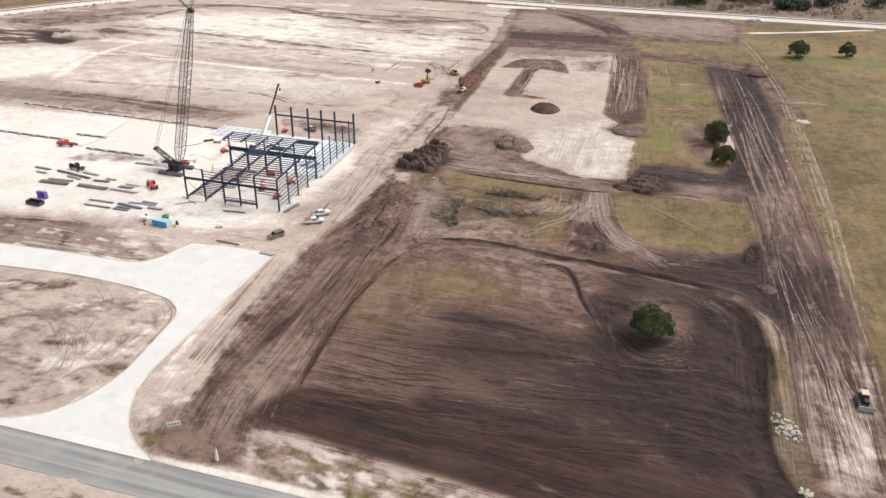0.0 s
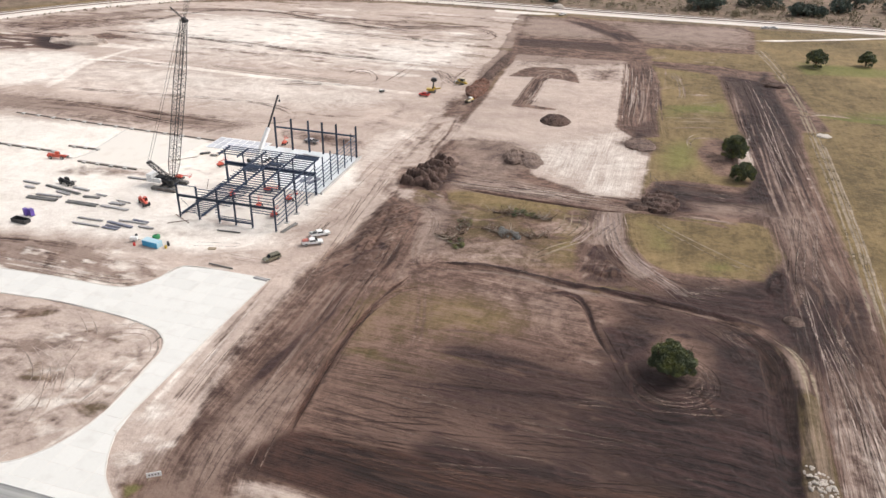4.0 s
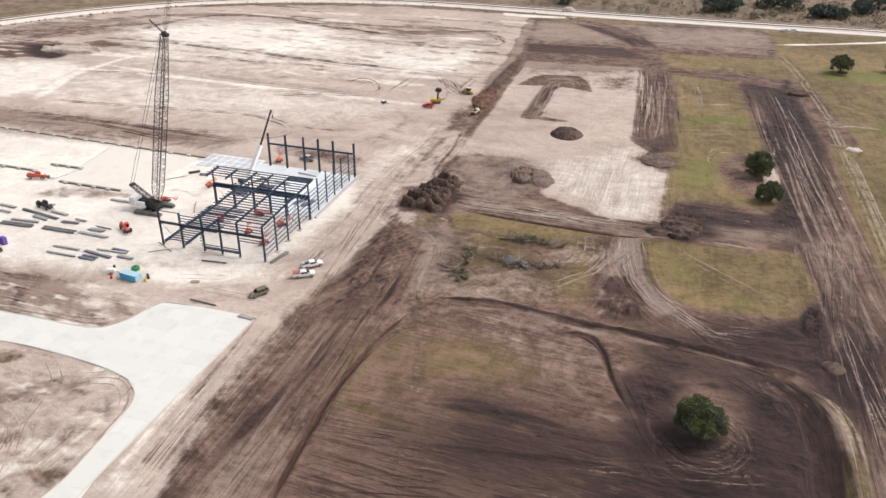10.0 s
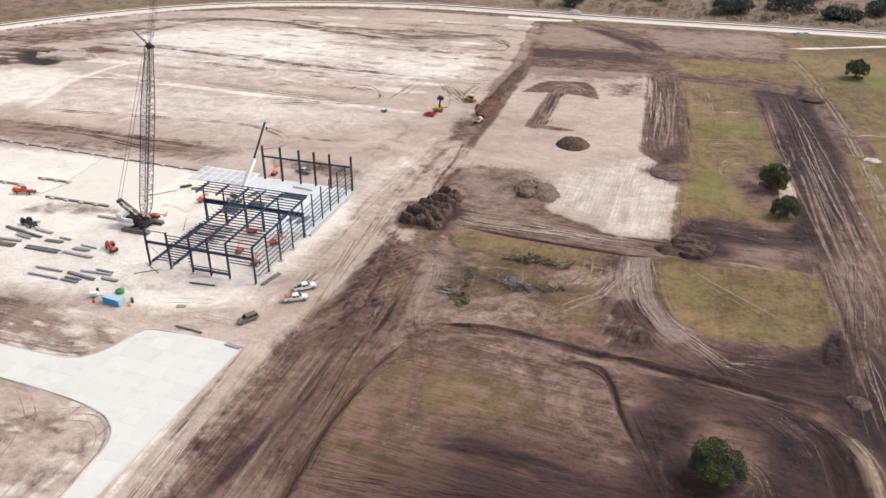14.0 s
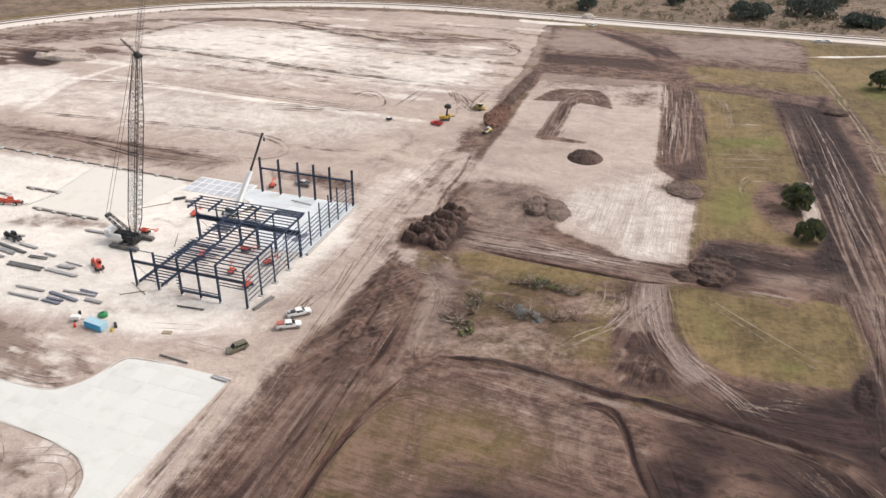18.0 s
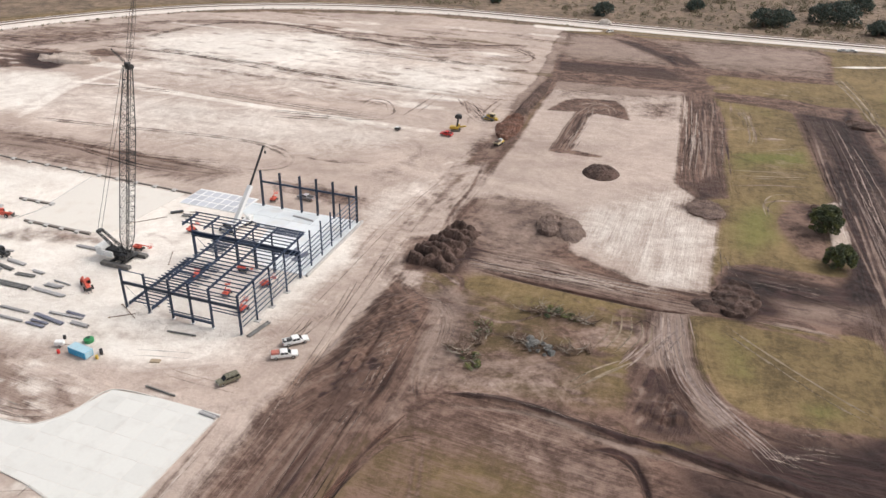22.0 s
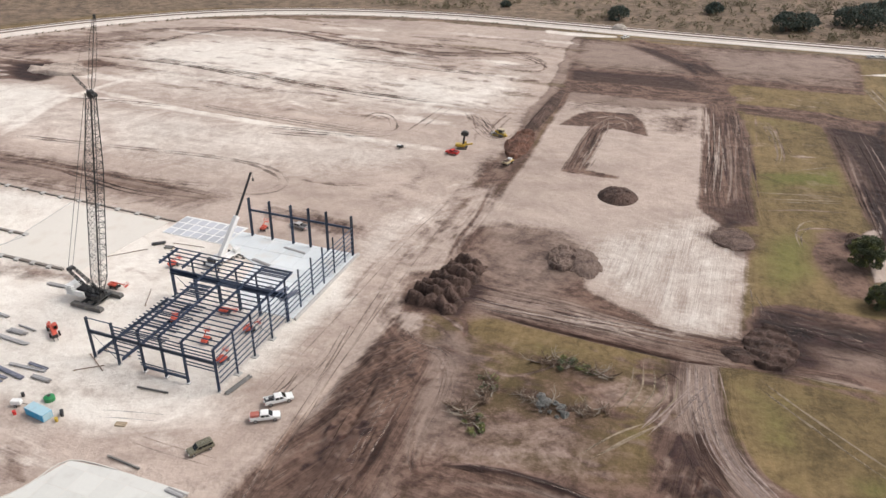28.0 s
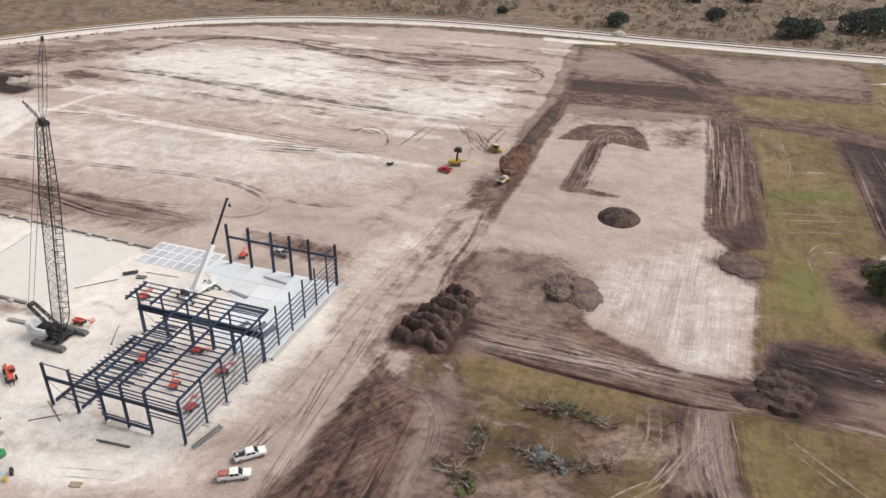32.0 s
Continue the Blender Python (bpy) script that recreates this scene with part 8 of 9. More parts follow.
def boom_lift(at, turn, label, reach=3.5, lift=2.5, colour=None):
    """A self-propelled lift: chassis, turntable, jointed boom and basket."""
    colour = colour or ORANGE
    v = thing("boom_lift", label, "boom lift", (*at, 0), turn, "orange lifts on the site")
    bm = bmesh.new()
    box(bm, (-1.6, -0.75, 0.45), (1.6, 0.75, 0.85), bevel=0.08)
    part("chassis", bm, DARKSTEEL, v)
    bm = bmesh.new()
    box(bm, (-1.7, -1.0, 0.95), (0.9, 1.0, 1.75), bevel=0.18, seg=2)
    box(bm, (-2.1, -0.9, 1.0), (-1.6, 0.9, 1.6), bevel=0.12)
    part("turntable", bm, colour, v)
    bm = bmesh.new()
    rod(bm, (0, 0, 0.8), (0, 0, 1.0), 0.6, n=18)
    part("slew_ring", bm, BLACK, v)
    elbow = Vector((-1.2, 0, 1.9 + lift * 0.3))
    tip = Vector((reach, 0, 1.2 + lift))
    for nm, p, q, w in (("lower_boom", Vector((0.6, 0, 1.7)), elbow, 0.32), ("upper_boom", elbow, tip, 0.26)):
        bm = bmesh.new()
        d = (q - p)
        m = Matrix.Translation(p) @ d.to_track_quat("Z", "Y").to_matrix().to_4x4()
        box(bm, (-w / 2, -w / 2, 0), (w / 2, w / 2, d.length), m, bevel=0.03)
        part(nm, bm, colour, v)
    bm = bmesh.new()
    x, z = tip.x, tip.z - 0.4
    box(bm, (x, -0.9, z), (x + 0.9, 0.9, z + 0.08), bevel=0.02)
    for a in (0, 0.9):
        for y in (-0.9, 0, 0.9):
            rod(bm, (x + a, y, z), (x + a, y, z + 1.1), 0.035, n=6)
    for h in (0.55, 1.1):
        for p, q in (((x, -0.9), (x + 0.9, -0.9)), ((x, 0.9), (x + 0.9, 0.9)), ((x, -0.9), (x, 0.9)), ((x + 0.9, -0.9), (x + 0.9, 0.9))):
            rod(bm, (*p, z + h), (*q, z + h), 0.035, n=6)
    part("basket", bm, colour, v)
    for x in (-1.15, 1.15):
        for y in (-0.95, 0.95):
            wheel(v, x, y, 0.45, 0.36)
    return v


for at, turn, reach, lift, lab in (((-48.6, 25.0), 5, 4.2, 0.6, "orange boom lift parked behind the crawler crane with its basket lowered"),
                                   ((-12.9, 13.7), 100, 0.7, 2.4, "orange boom lift standing inside the steel frame"),
                                   ((-5.2, 9.0), 80, 0.8, 2.2, "orange boom lift beside the frame's side columns"),
                                   ((-6.0, 20.8), 40, 2.4, 1.8, "orange boom lift with raised basket by the side wall girts"),
                                   ((-15.7, 25.2), 10, 3.0, 0.6, "orange boom lift under the tall middle row of columns"),
                                   ((-25.0, 18.2), 120, 1.6, 0.4, "small orange lift standing by the roof bay on the ground"),
                                   ((-41.8, 39.6), 60, 1.8, 1.6, "orange boom lift parked behind the end of the tall row"),
                                   ((-31.0, 66.8), 95, 1.6, 1.6, "orange boom lift behind the back columns")):
    boom_lift(at, turn, lab, reach, lift).scale = (0.76, 0.76, 0.8)


def telehandler(at, turn, colour, label, long=1.0):
    v = thing("telehandler", label, "telehandler", (*at, 0), turn, "telehandlers in the steel yard")
    bm = bmesh.new()
    box(bm, (-2.6 * long, -0.55, 0.6), (2.2 * long, 0.55, 1.15), bevel=0.1)
    box(bm, (-2.7 * long, -0.95, 0.9), (-1.2 * long, -0.1, 1.7), bevel=0.15, seg=2)
    part("chassis", bm, colour, v)
    bm = bmesh.new()
    box(bm, (-0.9, 0.1, 1.0), (0.7, 1.0, 2.35), bevel=0.15, seg=2)
    c = part("cab", bm, colour, v)
    bm = bmesh.new()
    box(bm, (-0.7, 0.98, 1.5), (0.5, 1.03, 2.2), bevel=0.02)
    box(bm, (0.68, 0.2, 1.4), (0.73, 0.9, 2.2), bevel=0.02)
    part("window", bm, GLASS, c)
    bm = bmesh.new()
    p, q = Vector((-2.4 * long, -0.3, 1.9)), Vector((3.2 * long, -0.3, 1.2))
    m = Matrix.Translation(p) @ (q - p).to_track_quat("Z", "Y").to_matrix().to_4x4()
    box(bm, (-0.22, -0.25, 0), (0.22, 0.25, (q - p).length), m, bevel=0.04)
    part("boom", bm, colour, v)
    bm = bmesh.new()
    box(bm, (3.1 * long, -0.9, 0.5), (3.25 * long, 0.5, 1.4), bevel=0.03)
    part("fork_carriage", bm, BLACK, v)
    for y in (-0.6, 0.2):
        bm = bmesh.new()
        box(bm, (3.2 * long, y - 0.08, 0.46), (4.4 * long, y + 0.08, 0.54), bevel=0.02)
        part("fork", bm, BLACK, v)
    for x in (-1.7 * long, 1.7 * long):
        for y in (-0.95, 0.95):
            wheel(v, x, y, 0.62, 0.42)
    return v


telehandler((-47.6, 4.0), -35, ORANGE, "orange telehandler parked among the steel bundles")
telehandler((-100.0, 27.2), 12, ORANGE, "long orange telehandler beside the foundation trench", 1.25)
telehandler((-81.0, 9.2), -12, BLACK, "black telehandler among grey steel bundles", 1.05)


def excavator(at, turn):
    v = thing("excavator", "yellow excavator with its dark bucket raised high", "excavator", (*at, 0), turn)
    for y in (-1.25, 1.25):
        track("crawler_track", v, -2.3, 2.3, y, 0.65, 0.9)
    bm = bmesh.new()
    box(bm, (-1.0, -1.1, 0.45), (1.0, 1.1, 0.95), bevel=0.06)
    rod(bm, (0, 0, 0.9), (0, 0, 1.15), 0.8, n=18)
    part("undercarriage", bm, DARKSTEEL, v)
    bm = bmesh.new()
    box(bm, (-2.9, -1.4, 1.15), (1.4, 1.4, 2.3), bevel=0.2, seg=2)
    part("house", bm, YELLOW, v)
    bm = bmesh.new()
    box(bm, (0.2, 0.45, 1.3), (1.9, 1.4, 3.1), bevel=0.15, seg=2)
    c = part("cab", bm, YELLOW, v)
    bm = bmesh.new()
    box(bm, (0.4, 1.38, 2.0), (1.7, 1.43, 2.95), bevel=0.02)
    box(bm, (1.88, 0.55, 1.8), (1.94, 1.3, 2.95), bevel=0.02)
    part("window", bm, GLASS, c)
    for nm, p, q, w, mat in (("boom", (1.0, -0.3, 2.0), (4.6, -0.3, 2.7), 0.6, YELLOW), ("stick", (0.6, -0.3, 2.2), (1.1, -0.3, 6.6), 0.8, BLACK), ("boom_cylinder", (1.4, -0.3, 1.5), (4.2, -0.3, 2.3), 0.25, CHROME)):
        bm = bmesh.new()
        p, q = Vector(p), Vector(q)
        m = Matrix.Translation(p) @ (q - p).to_track_quat("Z", "Y").to_matrix().to_4x4()
        box(bm, (-w / 2, -w / 2, -0.2), (w / 2, w / 2, (q - p).length + 0.2), m, bevel=0.08)
        part(nm, bm, mat, v)
    bm = bmesh.new()
    prism(bm, [(-0.4, 6.3), (2.4, 6.0), (2.9, 6.9), (2.3, 7.9), (0.4, 8.2), (-0.6, 7.3)], -1.1, 1.0, pose(0, 0, 0, 0, 0, -90))
    bmesh.ops.bevel(bm, geom=bm.edges[:], offset=0.15, segments=2, affect="EDGES")
    part("bucket", bm, BLACK, v, "dark steel bucket")
    return v


excavator((1.2, 151.5), 12).scale = (0.85, 0.85, 0.85)


def bulldozer(at, turn, label, body=None):
    v = thing("bulldozer", label, "bulldozer", (*at, 0), turn, "bulldozers")
    body = body or YELLOW
    for y in (-1.15, 1.15):
        track("crawler_track", v, -2.4, 2.0, y, 0.65, 1.1)
    bm = bmesh.new()
    box(bm, (-2.2, -0.8, 0.6), (1.0, 0.8, 1.5), bevel=0.1)
    box(bm, (0.2, -0.65, 1.3), (2.2, 0.65, 2.1), bevel=0.12, seg=2)
    part("body", bm, body, v)
    bm = bmesh.new()
    box(bm, (0.5, -0.5, 2.1), (2.0, 0.5, 2.16), bevel=0.02)
    part("bonnet_panel", bm, BLACK, v)
    bm = bmesh.new()
    box(bm, (-1.4, -0.85, 1.5), (0.3, 0.85, 2.8), bevel=0.12)
    c = part("cab", bm, BLACK, v, "dark glazed cab")
    bm = bmesh.new()
    box(bm, (-1.6, -0.95, 2.8), (0.5, 0.95, 2.98), bevel=0.06)
    part("cab_roof", bm, CREAM, c, "cream cab roof")
    bm = bmesh.new()
    rod(bm, (1.2, 0.35, 2.1), (1.2, 0.35, 3.0), 0.08)
    part("exhaust", bm, BLACK, v)
    bm = bmesh.new()
    prism(bm, [(2.75, 0.05), (3.0, 0.1), (2.9, 0.7), (3.05, 1.35), (2.85, 1.35), (2.68, 0.7)], -2.0, 2.0, pose(0, 0, 0, 0, 0, -90))
    part("blade", bm, GREYSTEEL, v, "worn bright steel blade")
    for y in (-1.55, 1.55):
        bm = bmesh.new()
        box(bm, (-0.4, y - 0.1, 0.4), (2.8, y + 0.1, 0.65), bevel=0.03)
        part("push_arm", bm, body, v)
    bm = bmesh.new()
    box(bm, (-3.2, -0.5, 0.4), (-2.2, 0.5, 1.2), bevel=0.08)
    part("ripper", bm, body, v)
    bm = bmesh.new()
    box(bm, (-2.3, -0.75, 1.5), (-1.5, 0.75, 2.1), bevel=0.1, seg=2)
    part("fuel_tank", bm, CREAM, v, "cream fuel tank behind the cab")
    for y in (-0.55, 0.55):
        bm = bmesh.new()
        rod(bm, (1.6, y, 1.5), (2.75, y, 0.9), 0.09)
        part("blade_ram", bm, CHROME, v)
    return v


bulldozer((156.0, -46.9), -85, "black and cream bulldozer with a worn blade on the haul road", DARKSTEEL).scale = (0.9, 0.85, 0.9)
bulldozer((10.6, 170.0), 160, "yellow bulldozer beside the trench spoil")


def dump_truck(at, turn):
    v = thing("dump_truck", "white and yellow articulated dump truck on the spoil bank", "dump truck", (*at, 0), turn)
    bm = bmesh.new()
    box(bm, (1.0, -1.2, 0.9), (3.6, 1.2, 1.8), bevel=0.15, seg=2)
    part("bonnet", bm, YELLOW, v)
    bm = bmesh.new()
    box(bm, (0.6, -1.0, 1.4), (2.2, 1.0, 3.0), bevel=0.15, seg=2)
    c = part("cab", bm, WHITE, v)
    bm = bmesh.new()
    box(bm, (2.18, -0.85, 2.0), (2.24, 0.85, 2.85), bevel=0.02)
    part("windscreen", bm, GLASS, c)
    bm = bmesh.new()
    prism(bm, [(-3.8, 1.7), (-3.2, 1.2), (0.2, 1.2), (0.5, 2.4), (-3.9, 2.3)], -1.35, 1.35, pose(0, 0, 0, 0, 0, -90))
    part("tipper_body", bm, CREAM, v)
    bm = bmesh.new()
    box(bm, (-3.4, -1.15, 2.3), (0.2, 1.15, 2.46), bevel=0.05)
    part("load", bm, TOPSOIL, v, "load of dark soil")
    bm = bmesh.new()
    box(bm, (-3.4, -0.5, 0.6), (3.2, 0.5, 1.2), bevel=0.05)
    part("frame", bm, DARKSTEEL, v)
    for x in (-2.6, -1.1, 2.2):
        for y in (-1.1, 1.1):
            wheel(v, x, y, 0.65, 0.5)
    return v


dump_truck((21.5, 143.0), 75).scale = (0.72, 0.72, 0.72)

# the mobile crane in the hall
mob = thing("mobile_crane", "white mobile crane with raised telescopic boom inside the frame", "crane", (-31.0, 46.5, 0), 75)
bm = bmesh.new()
box(bm, (-5.0, -1.3, 0.8), (5.0, 1.3, 1.4), bevel=0.1)
part("carrier", bm, WHITE, mob)
bm = bmesh.new()
box(bm, (3.4, -1.2, 1.3), (5.2, 0.3, 2.6), bevel=0.15, seg=2)
part("driver_cab", bm, WHITE, mob)
bm = bmesh.new()
box(bm, (-3.4, -1.2, 1.5), (0.4, 1.2, 2.6), bevel=0.12)
part("superstructure", bm, WHITE, mob)
bm = bmesh.new()
box(bm, (-4.4, -1.3, 1.6), (-3.4, 1.3, 2.7), bevel=0.12)
part("counterweight", bm, DARKSTEEL, mob)
for x in (-3.6, -2.0, 2.2, 3.8):
    for y in (-1.1, 1.1):
        wheel(mob, x, y, 0.6, 0.45)
for x in (-4.2, 4.2):
    for s in (-1, 1):
        bm = bmesh.new()
        box(bm, (x - 0.2, s * 1.2, 0.6), (x + 0.2, s * 3.0, 0.9), bevel=0.03)
        rod(bm, (x, s * 2.9, 0.1), (x, s * 2.9, 0.8), 0.12)
        box(bm, (x - 0.4, s * 2.5, 0.0), (x + 0.4, s * 3.3, 0.12), bevel=0.02)
        part("outrigger", bm, DARKSTEEL, mob)
inv = mob.matrix_basis.inverted()
foot, joint, tip = [inv @ Vector(p) for p in ((-30.4, 44.3, 2.4), (-29.0, 52.0, 11.6), (-28.0, 59.2, 21.6))]
for nm, p, q, w, mat in (("boom_base", foot, joint, 1.25, WHITE), ("boom_extension", joint - (joint - foot) * 0.1, tip, 0.5, DARKSTEEL)):
    bm = bmesh.new()
    m = Matrix.Translation(p) @ (q - p).to_track_quat("Z", "Y").to_matrix().to_4x4()
    box(bm, (-w / 2, -w / 2, 0), (w / 2, w / 2, (q - p).length), m, bevel=0.06)
    part(nm, bm, mat, mob)
bm = bmesh.new()
rod(bm, tip + Vector((0.4, 0, 0)), tip + Vector((0.4, 0, -1.8)), 0.04, n=5)
part("hoist_rope", bm, BLACK, mob)
bm = bmesh.new()
box(bm, tip + Vector((0.15, -0.25, -2.7)), tip + Vector((0.65, 0.25, -1.8)), bevel=0.1)
part("hook_block", bm, BLACK, mob)

# ---- the steel yard ----
def bundle(p, q, n, w, mat, label, kind="I"):
    """Sections lying side by side on two timbers."""
    p, q = Vector((*p, 0)), Vector((*q, 0))
    d = q - p
    v = thing("steel_bundle", label, "steel bundle", ((p.x + q.x) / 2, (p.y + q.y) / 2, 0), math.degrees(math.atan2(d.y, d.x)), "steel bundles in the yard")
    L = d.length
    for x in (-L * 0.32, L * 0.32):
        bm = bmesh.new()
        box(bm, (x - 0.1, -w * n / 2 - 0.1, -0.05), (x + 0.1, w * n / 2 + 0.1, 0.14), bevel=0.02)
        part("timber_bearer", bm, TIMBER, v)
    rnd = random.Random(int(L * 10) + n)
    for k in range(n):
        o = (k - (n - 1) / 2) * w
        a, b = -L / 2 + rnd.uniform(0, 0.5), L / 2 - rnd.uniform(0, 0.8)
        bm = bmesh.new()
        section(bm, (a, o, 0.14 + 0.15), (b, o, 0.14 + 0.15), 0.3, w * 0.82, 0.05, (0, 1, 0))
        part("beam", bm, mat, v)


WEST_YARD = (("dark", (-86.5, 6.2), (-70.9, 3.6), 3), ("grey", (-95.8, 6.7), (-88.8, 6.2), 3), ("grey", (-92.5, 3.4), (-87.8, 3.0), 3), ("dark", (-85.7, -3.2), (-74.6, -2.6), 5),
        ("grey", (-84.5, -0.6), (-74.7, 0.1), 3), ("dark", (-71.6, -2.1), (-60.1, -1.9), 5), ("grey", (-77.1, 7.6), (-69.9, 6.8), 3), ("dark", (-69.3, 2.6), (-63.1, 3.2), 3))
EAST_YARD = (("grey", (-59.6, -1.4), (-49.1, -1.8), 3), ("grey", (-58.3, 1.2), (-52.8, 1.2), 4), ("grey", (-57.6, 3.4), (-51.3, 2.9), 1), ("grey", (-60.6, -10.6), (-51.3, -10.4), 2),
        ("grey", (-59.9, -13.9), (-49.8, -13.8), 2), ("blue", (-50.2, -10.2), (-40.6, -11.4), 3), ("blue", (-49.5, -13.8), (-43.6, -13.9), 2), ("blue", (-49.0, -12.5), (-43.5, -12.6), 2),
        ("grey", (-47.6, -8.5), (-37.9, -7.9), 2), ("blue", (-44.2, -6.8), (-38.2, -7.1), 2), ("grey", (-39.8, -10.0), (-34.3, -10.1), 3))
HALL_SIDE = (("grey", (-66.0, 20.4), (-57.9, 20.6), 3),
        ("grey", (-80.0, 3.4), (-73.5, 2.4), 4), ("grey", (-66.5, 5.4), (-62.0, 5.0), 2), ("grey", (-85.0, 10.5), (-79.0, 11.5), 2), ("grey", (-24.6, 50.2), (-18.0, 48.6), 3),
        ("grey", (-20.0, 59.2), (-12.0, 58.0), 2), ("dark", (-8.2, -23.1), (-0.1, -23.7), 1), ("grey", (7.0, -25.9), (11.6, -26.3), 3), ("dark", (-16.9, -5.1), (-8.6, -4.3), 1),
        ("dark", (1.9, -0.6), (3.4, 7.0), 3), ("dark", (-51.0, 47.2), (-47.8, 47.8), 4), ("blue", (-9.5, 35.0), (-7.5, 41.0), 5), ("blue", (-6.4, 34.5), (-4.4, 40.5), 5), ("blue", (-13.0, 35.5), (-11.5, 40.0), 4))
v = thing("steel_plate", "dark steel plate propped on timbers behind the crane", "steel plate", (-53.6, 48.2, 0), 40)
for x in (-1.2, 1.2):
    bm = bmesh.new()
    box(bm, (x - 0.12, -0.7, -0.05), (x + 0.12, 0.7, 0.3), bevel=0.02)
    part("timber_bearer", bm, TIMBER, v)
bm = bmesh.new()
box(bm, (-1.9, -0.7, 0.3), (1.9, 0.7, 0.5), bevel=0.03)
part("plate", bm, DARKSTEEL, v)
MATS = {"dark": (DUSTYSTEEL, "dark steel sections stacked on timbers in the yard"), "grey": (GREYSTEEL, "grey steel sections laid on timbers on pale ground"),
        "blue": (PALEPURLIN, "blue-grey purlins laid on timbers on pale ground")}
for c, p, q, n in WEST_YARD + EAST_YARD + HALL_SIDE:
    bundle(p, q, n, 0.36, *MATS[c])

for p, q in (((-61.7, 37.2, 0.12), (-54.4, 44.6, 0.2)), ((-36.0, 21.0, 0.12), (-39.5, 27.5, 0.12)), ((-34.0, 0.6, 0.1), (-27.2, -3.2, 0.1)), ((-33.0, -5.2, 0.1), (-28.2, -1.6, 0.1)), ((-50.0, 50.2, 0.12), (-40.5, 51.0, 0.2))):
    v = thing("steel_pipe", "thin rusty pipe lying on the pale ground", "pipe", p, 0, "pipes on the ground")
    bm = bmesh.new()
    rod(bm, (0, 0, 0), Vector(q) - Vector(p), 0.09, n=8)
    part("pipe", bm, RUST, v)
    bm = bmesh.new()
    box(bm, (-0.3, -0.12, -0.2), (0.3, 0.12, -0.02), bevel=0.02)
    part("timber_block", bm, TIMBER, v)

# site container, tank, bins
con = thing("site_container", "bright blue site container with a pale roof", "container", (-28.6, -18.9, 0), -7)
con.scale = (0.86, 0.86, 0.68)
bm = bmesh.new()
box(bm, (-3.05, -1.25, 0.1), (3.05, 1.25, 2.55), bevel=0.03)
part("body", bm, BLUE, con)
for k in range(20):
    for y in (-1.28, 1.24):
        bm = bmesh.new()
        x = -2.9 + k * 0.305
        box(bm, (x, y, 0.3), (x + 0.14, y + 0.04, 2.4))
        part("corrugation", bm, BLUE, con)
bm = bmesh.new()
box(bm, (-3.08, -1.28, 2.55), (3.08, 1.28, 2.62), bevel=0.02)
part("roof", bm, SKYBLUE, con, "pale blue sheet roof")
bm = bmesh.new()
box(bm, (3.03, -1.15, 0.2), (3.1, 1.15, 2.45), bevel=0.02)
part("door", bm, SKYBLUE, con)
tank = thing("water_tank", "round green plastic water tank by the container", "tank", (-30.4, -14.5, 0))
tank.scale = (0.9, 0.9, 0.75)
bm = bmesh.new()
rod(bm, (0, 0, 0), (0, 0, 1.1), 1.2, n=28)
rod(bm, (0, 0, 1.1), (0, 0, 1.45), 1.2, 0.55, n=28)
part("shell", bm, GREEN, tank, smooth=False)
bm = bmesh.new()
rod(bm, (0, 0, 1.45), (0, 0, 1.55), 0.4, n=20)
part("lid", bm, BLACK, tank, "black lid")
gen = thing("towed_generator", "small white towed generator with black wheels", "generator", (-35.0, -18.2, 0), 20)
bm = bmesh.new()
box(bm, (-1.0, -0.6, 0.5), (1.0, 0.6, 1.5), bevel=0.1, seg=2)
part("housing", bm, WHITE, gen)
bm = bmesh.new()
rod(bm, (1.0, 0, 0.55), (2.1, 0, 0.45), 0.06)
part("drawbar", bm, BLACK, gen)
for y in (-0.65, 0.65):
    wheel(gen, 0, y, 0.34, 0.2)
for x, y, m, lab in ((-36.2, -15.6, BLACK, "black oil drum beside the generator"), (-25.0, -16.8, BLACK, "black oil drum at the container's end"), (-24.4, -17.4, BLACK, "black oil drum at the container's end"),
                     (-33.4, -20.4, RED, "red fuel drum in front of the container"), (-24.2, -19.0, YELLOW, "yellow drum near the container")):
    d = thing("oil_drum", lab, "drum", (x, y, 0), 0, "drums by the container")
    bm = bmesh.new()
    rod(bm, (0, 0, 0), (0, 0, 0.88), 0.32, n=18)
    part("shell", bm, m, d)
    for z in (0.28, 0.58, 0.86):
        bm = bmesh.new()
        rod(bm, (0, 0, z), (0, 0, z + 0.03), 0.34, n=18)
        part("hoop", bm, m, d)
pal = thing("timber_pallet_stack", "low stack of weathered timber boards on bare ground", "timber stack", (-11.9, -15.3, 0), 15)
for k in range(6):
    bm = bmesh.new()
    box(bm, (-1.1, -0.6 + k * 0.2, 0), (1.1, -0.43 + k * 0.2, 0.3), bevel=0.02)
    part("board", bm, TIMBER, pal)
dump = thing("skip_container", "black open-topped skip on the pale pad", "skip", (-74.0, -18.2, 0), -4)
dump.scale = (0.9, 0.9, 0.75)
for nm, lo, hi in (("long_side", (-3.0, -1.2, 0.25), (3.0, -1.1, 1.6)), ("long_side", (-3.0, 1.1, 0.25), (3.0, 1.2, 1.6)), ("end", (-3.0, -1.1, 0.25), (-2.9, 1.1, 1.6)), ("end", (2.9, -1.1, 0.25), (3.0, 1.1, 1.6)), ("floor", (-3, -1.2, 0.12), (3, 1.2, 0.25))):
    bm = bmesh.new()
    box(bm, lo, hi, bevel=0.02)
    part(nm, bm, BLACK, dump)
